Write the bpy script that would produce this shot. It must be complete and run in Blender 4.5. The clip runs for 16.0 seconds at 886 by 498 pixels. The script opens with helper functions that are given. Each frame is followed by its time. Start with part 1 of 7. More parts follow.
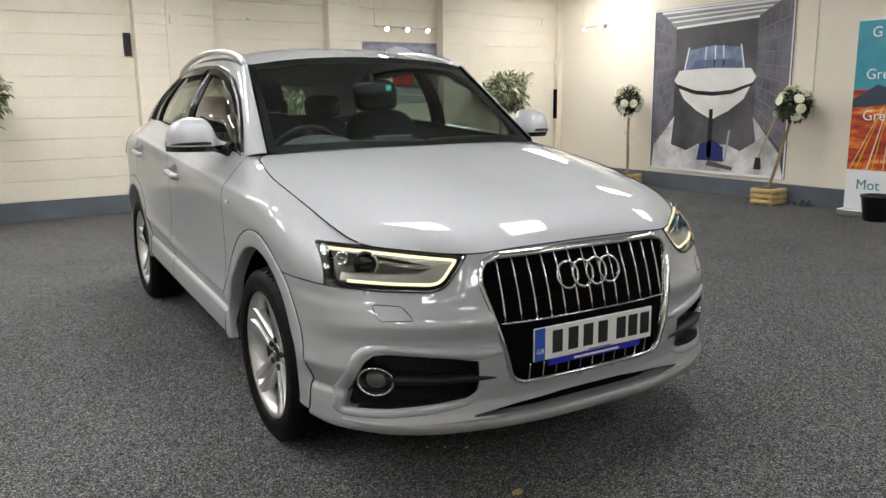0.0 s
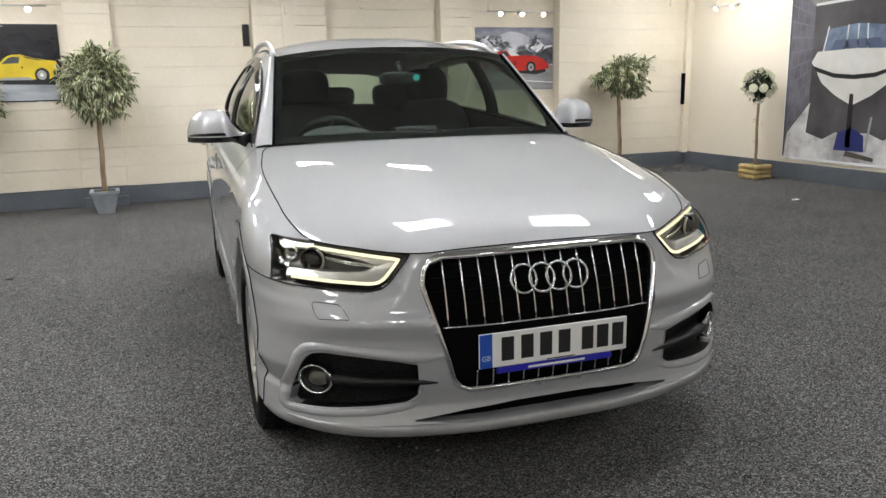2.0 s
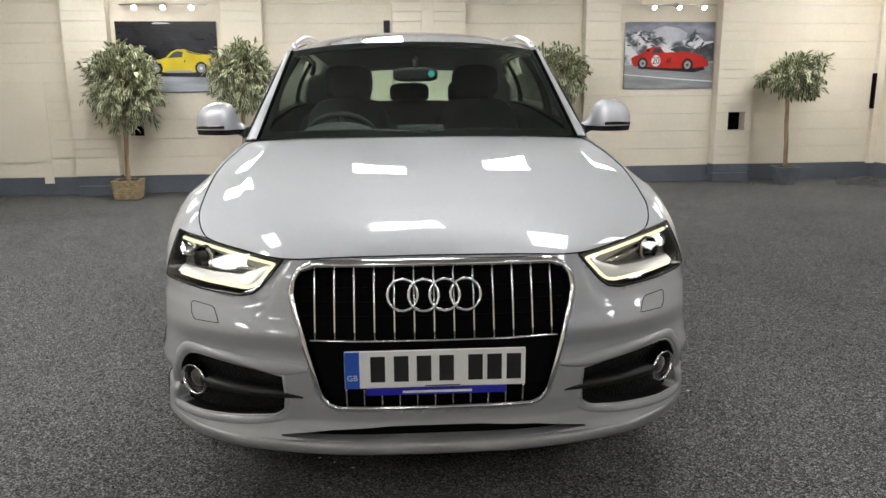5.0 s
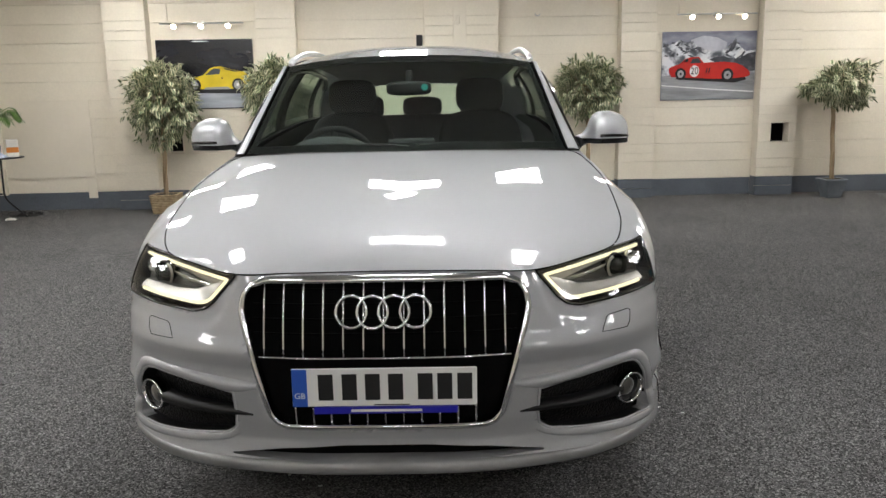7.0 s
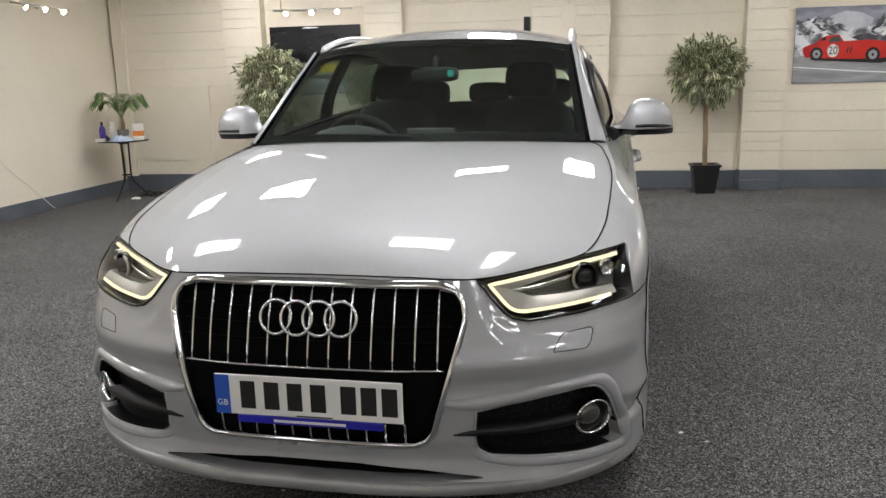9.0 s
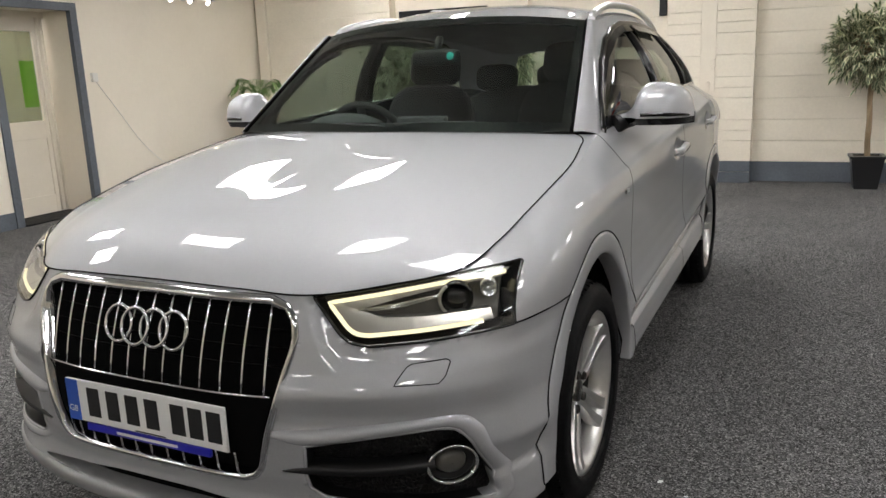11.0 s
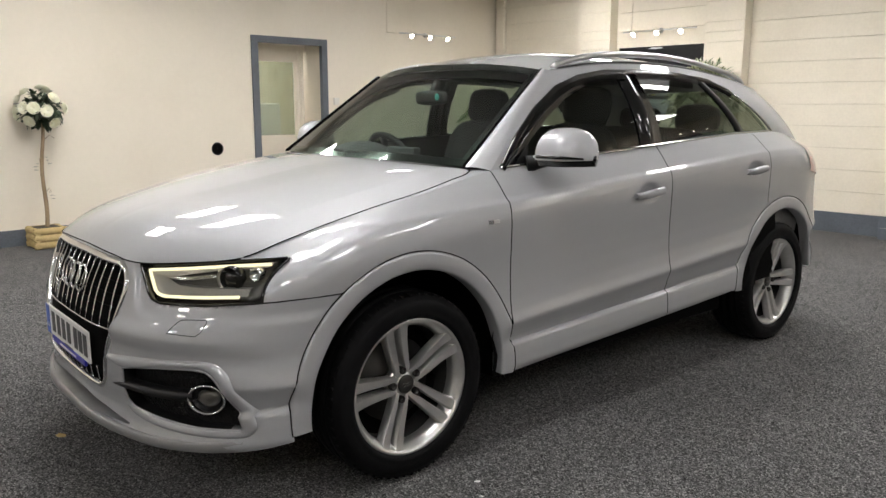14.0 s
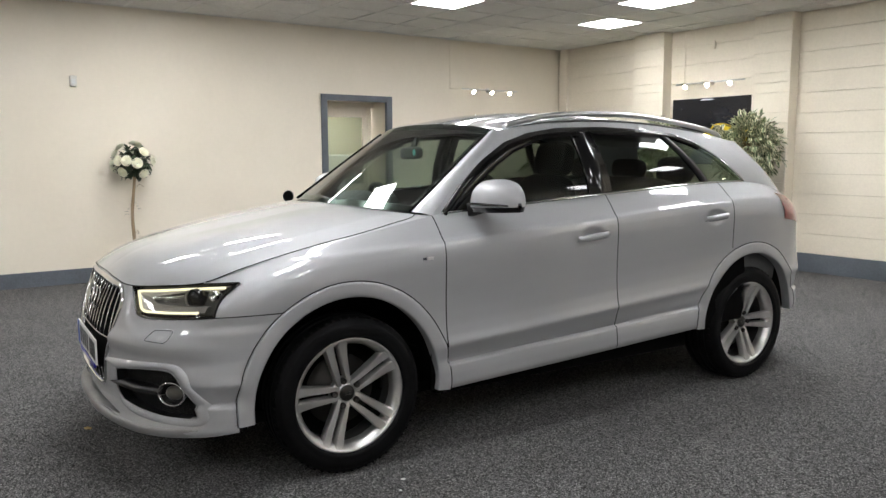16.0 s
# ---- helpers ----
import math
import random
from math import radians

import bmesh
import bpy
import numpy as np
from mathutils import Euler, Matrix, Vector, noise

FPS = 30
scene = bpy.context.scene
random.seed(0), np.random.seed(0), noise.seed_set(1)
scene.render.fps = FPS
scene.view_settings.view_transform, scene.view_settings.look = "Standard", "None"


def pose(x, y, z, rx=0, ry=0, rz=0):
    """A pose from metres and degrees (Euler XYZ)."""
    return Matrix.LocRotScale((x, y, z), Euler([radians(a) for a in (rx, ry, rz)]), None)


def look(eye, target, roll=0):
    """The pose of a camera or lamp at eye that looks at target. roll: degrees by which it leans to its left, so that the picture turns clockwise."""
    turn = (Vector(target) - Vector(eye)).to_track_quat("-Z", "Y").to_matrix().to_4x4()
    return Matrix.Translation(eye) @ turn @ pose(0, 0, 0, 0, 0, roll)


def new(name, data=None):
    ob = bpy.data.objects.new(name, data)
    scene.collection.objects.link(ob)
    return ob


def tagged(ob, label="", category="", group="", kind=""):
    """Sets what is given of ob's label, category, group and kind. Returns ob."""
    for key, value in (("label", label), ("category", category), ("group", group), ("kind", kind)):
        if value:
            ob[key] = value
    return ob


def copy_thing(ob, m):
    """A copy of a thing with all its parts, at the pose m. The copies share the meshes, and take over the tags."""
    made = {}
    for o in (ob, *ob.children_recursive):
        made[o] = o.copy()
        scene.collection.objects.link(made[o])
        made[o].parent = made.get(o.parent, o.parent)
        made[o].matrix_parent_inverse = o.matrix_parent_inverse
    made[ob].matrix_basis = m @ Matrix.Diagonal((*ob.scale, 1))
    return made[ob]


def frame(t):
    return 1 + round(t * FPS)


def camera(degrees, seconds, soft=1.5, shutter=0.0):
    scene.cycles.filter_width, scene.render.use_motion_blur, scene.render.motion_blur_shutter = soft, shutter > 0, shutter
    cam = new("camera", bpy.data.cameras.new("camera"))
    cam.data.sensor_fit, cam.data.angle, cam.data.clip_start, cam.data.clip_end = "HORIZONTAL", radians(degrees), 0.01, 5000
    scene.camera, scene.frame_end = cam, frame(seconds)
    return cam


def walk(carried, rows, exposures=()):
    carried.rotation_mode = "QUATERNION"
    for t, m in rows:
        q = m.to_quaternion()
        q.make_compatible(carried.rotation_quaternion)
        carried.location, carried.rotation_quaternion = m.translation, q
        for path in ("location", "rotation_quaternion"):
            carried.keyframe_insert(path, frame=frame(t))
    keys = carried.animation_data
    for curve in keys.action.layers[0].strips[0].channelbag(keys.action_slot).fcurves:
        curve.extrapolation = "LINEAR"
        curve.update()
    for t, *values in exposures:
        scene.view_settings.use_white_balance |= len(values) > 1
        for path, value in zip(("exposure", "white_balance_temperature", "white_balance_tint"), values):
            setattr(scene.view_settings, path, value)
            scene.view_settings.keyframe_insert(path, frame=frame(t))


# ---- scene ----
cam = camera(59.6, 16.0)
PATH = [
    (0, (-1.859, -2.681, 1.315), (-0.783, -1.042, 0.925), -0.7),
    (0.5, (-1.727, -2.825, 1.312), (-0.724, -1.141, 0.915), -0.4),
    (1, (-1.575, -2.851, 1.316), (-0.661, -1.12, 0.906), -0.4),
    (1.5, (-1.38, -2.879, 1.329), (-0.561, -1.103, 0.912), -0.9),
    (2, (-1.229, -2.902, 1.331), (-0.511, -1.084, 0.909), -1.2),
    (2.5, (-1.039, -2.984, 1.332), (-0.423, -1.128, 0.91), -1.3),
    (3, (-0.857, -3.059, 1.331), (-0.347, -1.172, 0.911), -1.5),
    (3.5, (-0.665, -3.008, 1.323), (-0.26, -1.096, 0.898), -1.2),
    (4, (-0.483, -2.932, 1.322), (-0.166, -1.005, 0.887), -0.8),
    (6.5, (-0.038, -2.953, 1.312), (0.078, -0.995, 0.919), -0.8),
    (7, (0.059, -2.913, 1.313), (0.126, -0.952, 0.925), -1.1),
    (7.5, (0.214, -2.817, 1.315), (0.21, -0.856, 0.923), -1.3),
    (8, (0.364, -2.76, 1.331), (0.264, -0.804, 0.93), -1.4),
    (10.5, (1.119, -2.364, 1.289), (0.464, -0.529, 0.838), -1.9),
    (11, (1.332, -2.163, 1.295), (0.56, -0.373, 0.848), -2.2),
    (11.5, (1.461, -1.926, 1.297), (0.584, -0.184, 0.853), -2.2),
    (12, (1.636, -1.737, 1.311), (0.645, -0.056, 0.873), -1.9),
    (12.5, (1.908, -1.644, 1.296), (0.8, -0.035, 0.868), -1.4),
    (13, (2.231, -1.695, 1.284), (0.999, -0.174, 0.872), -0.7),
    (13.5, (2.557, -1.731, 1.313), (1.207, -0.307, 0.922), -0.1),
    (14, (2.834, -1.698, 1.312), (1.398, -0.353, 0.949), 0.1),
    (14.5, (3.013, -1.696, 1.298), (1.513, -0.415, 0.968), 0.1),
    (15, (3.239, -1.678, 1.303), (1.691, -0.447, 1.006), 0.0),
    (15.5, (3.441, -1.64, 1.343), (1.855, -0.452, 1.072), 0.0),
    (16, (3.679, -1.486, 1.342), (2.05, -0.351, 1.1), -0.2),
]
walk(cam, [(t, look(eye, target, roll)) for t, eye, target, roll in PATH],
     exposures=[(0, 0, 6500, 10), (4, 0, 6500, 10), (7, -0.08, 6560, 11), (11, -0.1, 6620, 12), (14, 0.05, 6660, 12), (16, 0.05, 6440, 11)])

# ---- light ----
world = bpy.data.worlds.new("world")
world.use_nodes = True
scene.world = world
world.node_tree.nodes["Background"].inputs[0].default_value = (0.01, 0.01, 0.01, 1)
world.node_tree.nodes["Background"].inputs[1].default_value = 0.1
PANEL_POWER = 30.5
SPOT_POWER = 40.0


# ---- materials ----
def material(name, base, rough=0.5, metal=0.0, **more):
    m = bpy.data.materials.new(name)
    m.use_nodes = True
    b = m.node_tree.nodes["Principled BSDF"]
    b.inputs["Base Color"].default_value = (*base, 1)
    b.inputs["Roughness"].default_value = rough
    b.inputs["Metallic"].default_value = metal
    for key, value in more.items():
        b.inputs[key.replace("_", " ")].default_value = value
    return m


def node(m, kind, **settings):
    n = m.node_tree.nodes.new(kind)
    for key, value in settings.items():
        n.inputs[key.replace("_", " ")].default_value = value
    return n


def join(m, a, out, b, into):
    m.node_tree.links.new(a.outputs[out], b.inputs[into])


def noise_node(m, scale, detail=4.0, rough=0.55, space="Object", stretch=None):
    """A noise in metres of the object's own space."""
    c = m.node_tree.nodes.new("ShaderNodeTexCoord")
    n = node(m, "ShaderNodeTexNoise", Scale=scale, Detail=detail, Roughness=rough)
    if stretch:
        s = node(m, "ShaderNodeMapping", Scale=stretch)
        join(m, c, space, s, "Vector")
        join(m, s, "Vector", n, "Vector")
    else:
        join(m, c, space, n, "Vector")
    return n


def ramp(m, source, out, *stops):
    r = m.node_tree.nodes.new("ShaderNodeValToRGB")
    e = r.color_ramp.elements
    while len(e) < len(stops):
        e.new(0.5)
    for k, (at, col) in enumerate(stops):
        e[k].position = at
        e[k].color = (*col, 1)
    join(m, source, out, r, "Fac")
    return r


def tint(m, *stops, scale=3.0, detail=5.0, fine=None, bump=0.0, bump_scale=None, rough=None, stretch=None):
    """Base colour from a noise ramp, mixed with a finer grain; relief from the fine noise."""
    b = m.node_tree.nodes["Principled BSDF"]
    n = noise_node(m, scale, detail, stretch=stretch)
    col = ramp(m, n, "Fac", *stops)
    last, out = col, "Color"
    if fine:
        f_scale, amount = fine
        f = noise_node(m, f_scale, 3.0)
        r = ramp(m, f, "Fac", (0.43 if amount > 0.5 else 0.36, (1 - amount,) * 3), (0.58 if amount > 0.5 else 0.64, (1 + amount * 0.9,) * 3))
        mix = m.node_tree.nodes.new("ShaderNodeMix")
        mix.data_type, mix.blend_type = "RGBA", "MULTIPLY"
        mix.inputs[0].default_value = 1.0
        m.node_tree.links.new(col.outputs["Color"], mix.inputs[6])
        m.node_tree.links.new(r.outputs["Color"], mix.inputs[7])
        m.node_tree.links.new(mix.outputs[2], b.inputs["Base Color"])
    else:
        join(m, col, "Color", b, "Base Color")
    if bump:
        h = noise_node(m, bump_scale or scale * 10, 4.0)
        u = node(m, "ShaderNodeBump", Strength=bump, Distance=0.01)
        join(m, h, "Fac", u, "Height")
        join(m, u, "Normal", b, "Normal")
    if rough:
        q = noise_node(m, scale * 2, 4.0)
        rr = ramp(m, q, "Fac", (0.3, (rough[0],) * 3), (0.7, (rough[1],) * 3))
        join(m, rr, "Color", b, "Roughness")
    return m


def emitter(name, col, power):
    m = bpy.data.materials.new(name)
    m.use_nodes = True
    nt = m.node_tree
    nt.nodes.remove(nt.nodes["Principled BSDF"])
    e = node(m, "ShaderNodeEmission", Color=(*col, 1), Strength=power)
    join(m, e, "Emission", nt.nodes["Material Output"], "Surface")
    return m


def sheet_glass(name, tint_col, gloss=0.95, clear=0.038):
    """A single sheet of glass: tinted see-through with a mirror gloss that grows at grazing angles."""
    m = bpy.data.materials.new(name)
    m.use_nodes = True
    nt = m.node_tree
    nt.nodes.remove(nt.nodes["Principled BSDF"])
    t = node(m, "ShaderNodeBsdfTransparent", Color=(*tint_col, 1))
    g = node(m, "ShaderNodeBsdfGlossy", Color=(gloss, gloss, gloss, 1), Roughness=0.0)
    f = nt.nodes.new("ShaderNodeLayerWeight")
    f.inputs["Blend"].default_value = 0.5
    last, out = f, "Facing"
    for op, value in (("POWER", 4.5), ("MULTIPLY", 0.9), ("ADD", clear)):
        k = nt.nodes.new("ShaderNodeMath")
        k.operation = op
        k.inputs[1].default_value = value
        nt.links.new(last.outputs[out], k.inputs[0])
        last, out = k, "Value"
    x = nt.nodes.new("ShaderNodeMixShader")
    nt.links.new(last.outputs[0], x.inputs[0])
    nt.links.new(t.outputs[0], x.inputs[1])
    nt.links.new(g.outputs[0], x.inputs[2])
    join(m, x, 0, nt.nodes["Material Output"], "Surface")
    return m


CREAM = tint(material("cream_wall_paint", (0.72, 0.64, 0.5), 0.62), (0.3, (0.74, 0.675, 0.555)), (0.7, (0.82, 0.755, 0.635)),
             scale=1.3, fine=(45.0, 0.025), bump=0.12, bump_scale=60.0)
CREAM_SMOOTH = tint(material("cream_plaster_paint", (0.72, 0.64, 0.5), 0.5), (0.3, (0.75, 0.685, 0.57)), (0.7, (0.81, 0.745, 0.63)),
                    scale=0.8, fine=(20.0, 0.010), bump=0.04, bump_scale=35.0)
SLATE = tint(material("slate_blue_paint", (0.13, 0.15, 0.19), 0.5), (0.3, (0.085, 0.098, 0.115)), (0.75, (0.125, 0.142, 0.165)),
             scale=2.5, fine=(60.0, 0.1), bump=0.2, bump_scale=50.0)
MORTAR = material("joint_paint", (0.70, 0.64, 0.53), 0.8)
CARPET = material("charcoal_carpet", (0.1, 0.1, 0.1), 1.0, Specular_IOR_Level=0.0)


def pile(m):
    """Short looped pile: clumps, single tufts of light and dark yarn, and trodden patches."""
    nt, b = m.node_tree, m.node_tree.nodes["Principled BSDF"]
    last = ramp(m, noise_node(m, 34.0, 9.0, 0.7), "Fac", (0.36, (0.090, 0.0888, 0.088)), (0.64, (0.132, 0.1305, 0.1294))).outputs["Color"]
    tuft = node(m, "ShaderNodeTexVoronoi", Scale=210.0)
    nt.links.new(nt.nodes.new("ShaderNodeTexCoord").outputs["Object"], tuft.inputs["Vector"])
    parted = nt.nodes.new("ShaderNodeSeparateColor")
    nt.links.new(tuft.outputs["Color"], parted.inputs[0])
    yarn = ramp(m, parted, 0, (0.0, (0.2, 0.2, 0.2)), (0.5, (0.78, 0.78, 0.78)), (0.8, (1.35, 1.35, 1.35)), (1.0, (2.7, 2.68, 2.64)))
    worn = ramp(m, noise_node(m, 1.1, 6.0, 0.65), "Fac", (0.34, (0.88, 0.88, 0.88)), (0.5, (1.0, 1.0, 1.0)), (0.68, (1.06, 1.058, 1.055)))
    for layer in (yarn, worn):
        x = nt.nodes.new("ShaderNodeMix")
        x.data_type, x.blend_type = "RGBA", "MULTIPLY"
        x.inputs[0].default_value = 1.0
        nt.links.new(last, x.inputs[6])
        nt.links.new(layer.outputs["Color"], x.inputs[7])
        last = x.outputs[2]
    nt.links.new(last, b.inputs["Base Color"])
    u = node(m, "ShaderNodeBump", Strength=0.5, Distance=0.004)
    nt.links.new(tuft.outputs["Distance"], u.inputs["Height"])
    join(m, u, "Normal", b, "Normal")


pile(CARPET)
TILE = tint(material("mineral_ceiling_tile", (0.6, 0.6, 0.58), 0.9), (0.3, (0.64, 0.635, 0.61)), (0.7, (0.74, 0.735, 0.71)),
            scale=1.2, fine=(70.0, 0.12), bump=0.4, bump_scale=90.0)
TBAR = material("ceiling_grid_paint", (0.7, 0.7, 0.68), 0.45)
PANEL = emitter("panel_diffuser", (0.98, 0.985, 0.985), PANEL_POWER)
BULB = emitter("lamp_bulb", (1.0, 0.9, 0.72), SPOT_POWER)
CHROME = material("chrome", (0.64, 0.65, 0.66), 0.08, 1.0)
SATIN = material("satin_steel", (0.6, 0.6, 0.6), 0.3, 1.0)
BLACK = material("black_plastic", (0.005, 0.005, 0.0055), 0.45, Specular_IOR_Level=0.35)
GLOSS_BLACK = material("gloss_black", (0.004, 0.004, 0.0045), 0.12)
DARK = material("dark_cavity", (0.003, 0.003, 0.003), 0.9, Specular_IOR_Level=0.05)


# ---- mesh tools ----
def part(name, bm, mat, parent=None, label="", smooth=None):
    """Links a bmesh as one mesh object, under a thing or a part. smooth: sharp edges above that many degrees."""
    me = bpy.data.meshes.new(name)
    if smooth is not None:
        bm.normal_update()
        for e in bm.edges:
            if len(e.link_faces) == 2 and e.calc_face_angle(0) > radians(smooth):
                e.smooth = False
        for f in bm.faces:
            f.smooth = True
    bm.to_mesh(me)
    bm.free()
    for q in (mat if isinstance(mat, (list, tuple)) else [mat]):
        me.materials.append(q)
    ob = new(name, me)
    if parent:
        ob.parent = parent
    if label:
        ob["label"] = label
    return ob


def thing(name, label, category, x=0, y=0, z=0, rz=0, group=""):
    ob = new(name)
    ob.empty_display_size = 0.1
    ob.matrix_basis = pose(x, y, z, 0, 0, rz)
    return tagged(ob, label, category, group)


def box(bm, x0, x1, y0, y1, z0, z1, bevel=0.0, mat=0):
    r = bmesh.ops.create_cube(bm, size=1.0, matrix=Matrix.LocRotScale(((x0 + x1) / 2, (y0 + y1) / 2, (z0 + z1) / 2), None, (x1 - x0, y1 - y0, z1 - z0)))
    es = list({e for v in r["verts"] for e in v.link_edges})
    fs = {f for v in r["verts"] for f in v.link_faces}
    for f in fs:
        f.material_index = mat
    if bevel:
        bmesh.ops.bevel(bm, geom=es, offset=bevel, segments=2, profile=0.5, affect="EDGES", material=mat)
    return bm


def boxed(x0, x1, y0, y1, z0, z1, bevel=0.0):
    return box(bmesh.new(), x0, x1, y0, y1, z0, z1, bevel)


def tube(bm, pts, radius, sides=8, closed=False, mat=0, caps=True):
    """A round bar along points; radius: one number or one per point."""
    P = [Vector(p) for p in pts]
    n = len(P)
    rad = radius if hasattr(radius, "__len__") else [radius] * n
    rings, up = [], None
    for k in range(n):
        a, b = (P[(k - 1) % n], P[(k + 1) % n]) if closed else (P[max(k - 1, 0)], P[min(k + 1, n - 1)])
        d = (b - a).normalized()
        if up is None:
            up = d.orthogonal().normalized()
        up = (up - d * up.dot(d))
        up = up.normalized() if up.length > 1e-6 else d.orthogonal().normalized()
        side = d.cross(up)
        rings.append([bm.verts.new(P[k] + (up * math.cos(t) + side * math.sin(t)) * rad[k]) for t in [2 * math.pi * j / sides for j in range(sides)]])
    for k in range(n if closed else n - 1):
        A, B = rings[k], rings[(k + 1) % n]
        for j in range(sides):
            f = bm.faces.new((A[j], A[(j + 1) % sides], B[(j + 1) % sides], B[j]))
            f.smooth, f.material_index = True, mat
    if caps and not closed:
        for ring in (rings[0][::-1], rings[-1]):
            bm.faces.new(ring).material_index = mat
    return bm


def lathe(bm, profile, axis="z", at=(0, 0, 0), sides=32, mat=0, close=False):
    """Turns (radius, height) pairs round an axis through at."""
    rings = []
    for r, h in profile:
        ring = []
        for j in range(sides):
            t = 2 * math.pi * j / sides
            c, s = r * math.cos(t), r * math.sin(t)
            p = {"z": (c, s, h), "x": (h, c, s), "y": (s, h, c)}[axis]
            ring.append(bm.verts.new(Vector(at) + Vector(p)))
        rings.append(ring)
    for A, B in zip(rings, rings[1:]):
        for j in range(sides):
            f = bm.faces.new((A[j], A[(j + 1) % sides], B[(j + 1) % sides], B[j]))
            f.smooth, f.material_index = True, mat
    if close:
        bm.faces.new(rings[0][::-1]).material_index = mat
        bm.faces.new(rings[-1]).material_index = mat
    return bm


def grid(bm, P, mat=0, keep=None, flip=False):
    """Quads over an array of points [rows, columns, 3]."""
    h, w = P.shape[:2]
    V = [[None] * w for _ in range(h)]

    def vert(i, j):
        if V[i][j] is None:
            V[i][j] = bm.verts.new(P[i, j])
        return V[i][j]

    for i in range(h - 1):
        for j in range(w - 1):
            if keep is None or keep[i, j]:
                q = (vert(i, j), vert(i, j + 1), vert(i + 1, j + 1), vert(i + 1, j))
                f = bm.faces.new(q[::-1] if flip else q)
                f.smooth, f.material_index = True, mat
    return bm


def mirrored(P):
    Q = np.array(P, float).copy()
    Q[..., 0] *= -1
    return Q


def hermite(t, v, q):
    """Smooth curve through v at the parameters t, taken at q."""
    t, v, q = np.asarray(t, float), np.asarray(v, float), np.asarray(q, float)
    v = v.reshape(len(t), -1)
    h = np.diff(t)[:, None]
    s = np.diff(v, axis=0) / h
    m = np.zeros_like(v)
    m[1:-1] = (s[:-1] * h[1:] + s[1:] * h[:-1]) / (h[1:] + h[:-1])
    m[0], m[-1] = s[0], s[-1]
    k = np.clip(np.searchsorted(t, q, side="right") - 1, 0, len(t) - 2)
    u = ((q - t[k]) / (t[k + 1] - t[k]))[..., None]
    hh = h[k]
    return ((2 * u**3 - 3 * u**2 + 1) * v[k] + (u**3 - 2 * u**2 + u) * hh * m[k] + (3 * u**2 - 2 * u**3) * v[k + 1] + (u**3 - u**2) * hh * m[k + 1])


def line(pts, n):
    """n points evenly along a smooth curve through pts."""
    p = np.asarray(pts, float)
    t = np.r_[0, np.cumsum(np.linalg.norm(np.diff(p, axis=0), axis=1))]
    return hermite(t, p, np.linspace(0, t[-1], n))


def straight(pts, n):
    p = np.asarray(pts, float)
    t = np.r_[0, np.cumsum(np.linalg.norm(np.diff(p, axis=0), axis=1))]
    q = np.linspace(0, t[-1], n)
    return np.stack([np.interp(q, t, p[:, k]) for k in range(p.shape[1])], -1)


def step(a, b, x):
    u = np.clip((np.asarray(x, float) - a) / (b - a), 0, 1)
    return u * u * (3 - 2 * u)

# ---- the room ----
LEFT, RIGHT, BACK, NEAR, TOP = -5.2, 6.70, 6.92, -7.2, 2.91
WALL_T = 0.42
DOOR_Y0, DOOR_Y1, DOOR_Z = 2.925, 3.81, 2.035
floor = tagged(part("floor", boxed(LEFT - 2.2, RIGHT + 0.3, NEAR - 0.3, BACK + 0.3, -0.1, 0.0), CARPET), "charcoal grey short-pile carpet over the whole showroom", "floor", kind="structure")

# side and near walls
bm = bmesh.new()
for y0, y1, z0, z1 in ((NEAR, DOOR_Y0, 0, TOP), (DOOR_Y1, BACK + 0.15, 0, TOP), (DOOR_Y0, DOOR_Y1, DOOR_Z, TOP)):
    box(bm, LEFT - WALL_T, LEFT, y0, y1, z0, z1)
wall_west = tagged(part("wall_west", bm, CREAM_SMOOTH), "smooth cream plastered wall with a recessed doorway", "wall", kind="structure")
wall_east = tagged(part("wall_east", boxed(RIGHT, RIGHT + 0.15, NEAR, BACK + 0.15, 0, TOP), CREAM_SMOOTH), "smooth cream plastered wall", "wall", kind="structure")
wall_south = tagged(part("wall_south", boxed(LEFT, RIGHT, NEAR - 0.15, NEAR, 0, TOP), CREAM_SMOOTH), "plain cream wall", "wall", kind="structure")
for n, args in {"skirting_west": (LEFT, LEFT + 0.012, NEAR, DOOR_Y0 - 0.075, 0, 0.155), "skirting_corner": (LEFT, LEFT + 0.012, DOOR_Y1 + 0.075, BACK, 0, 0.155), "skirting_east": (RIGHT - 0.012, RIGHT, NEAR, BACK - 0.01, 0, 0.215), "skirting_south": (LEFT + 0.02, RIGHT - 0.02, NEAR, NEAR + 0.012, 0, 0.2)}.items():
    tagged(part(n, boxed(*args, 0.002), SLATE), "slate blue painted skirting band", "skirting", kind="structure")
tagged(part("conduit", boxed(RIGHT - 0.02, RIGHT, 2.55, 2.57, 1.0, TOP), CREAM_SMOOTH), "cream cable trunking on the wall", "trunking", kind="structure")

# back wall: a core with long painted blocks in courses, and piers in front of it
wall_north = tagged(part("wall_north", boxed(LEFT - WALL_T, RIGHT, BACK, BACK + 0.15, 0, TOP), MORTAR), "cream painted concrete block wall with piers", "wall", kind="structure")
PIER = 6.74


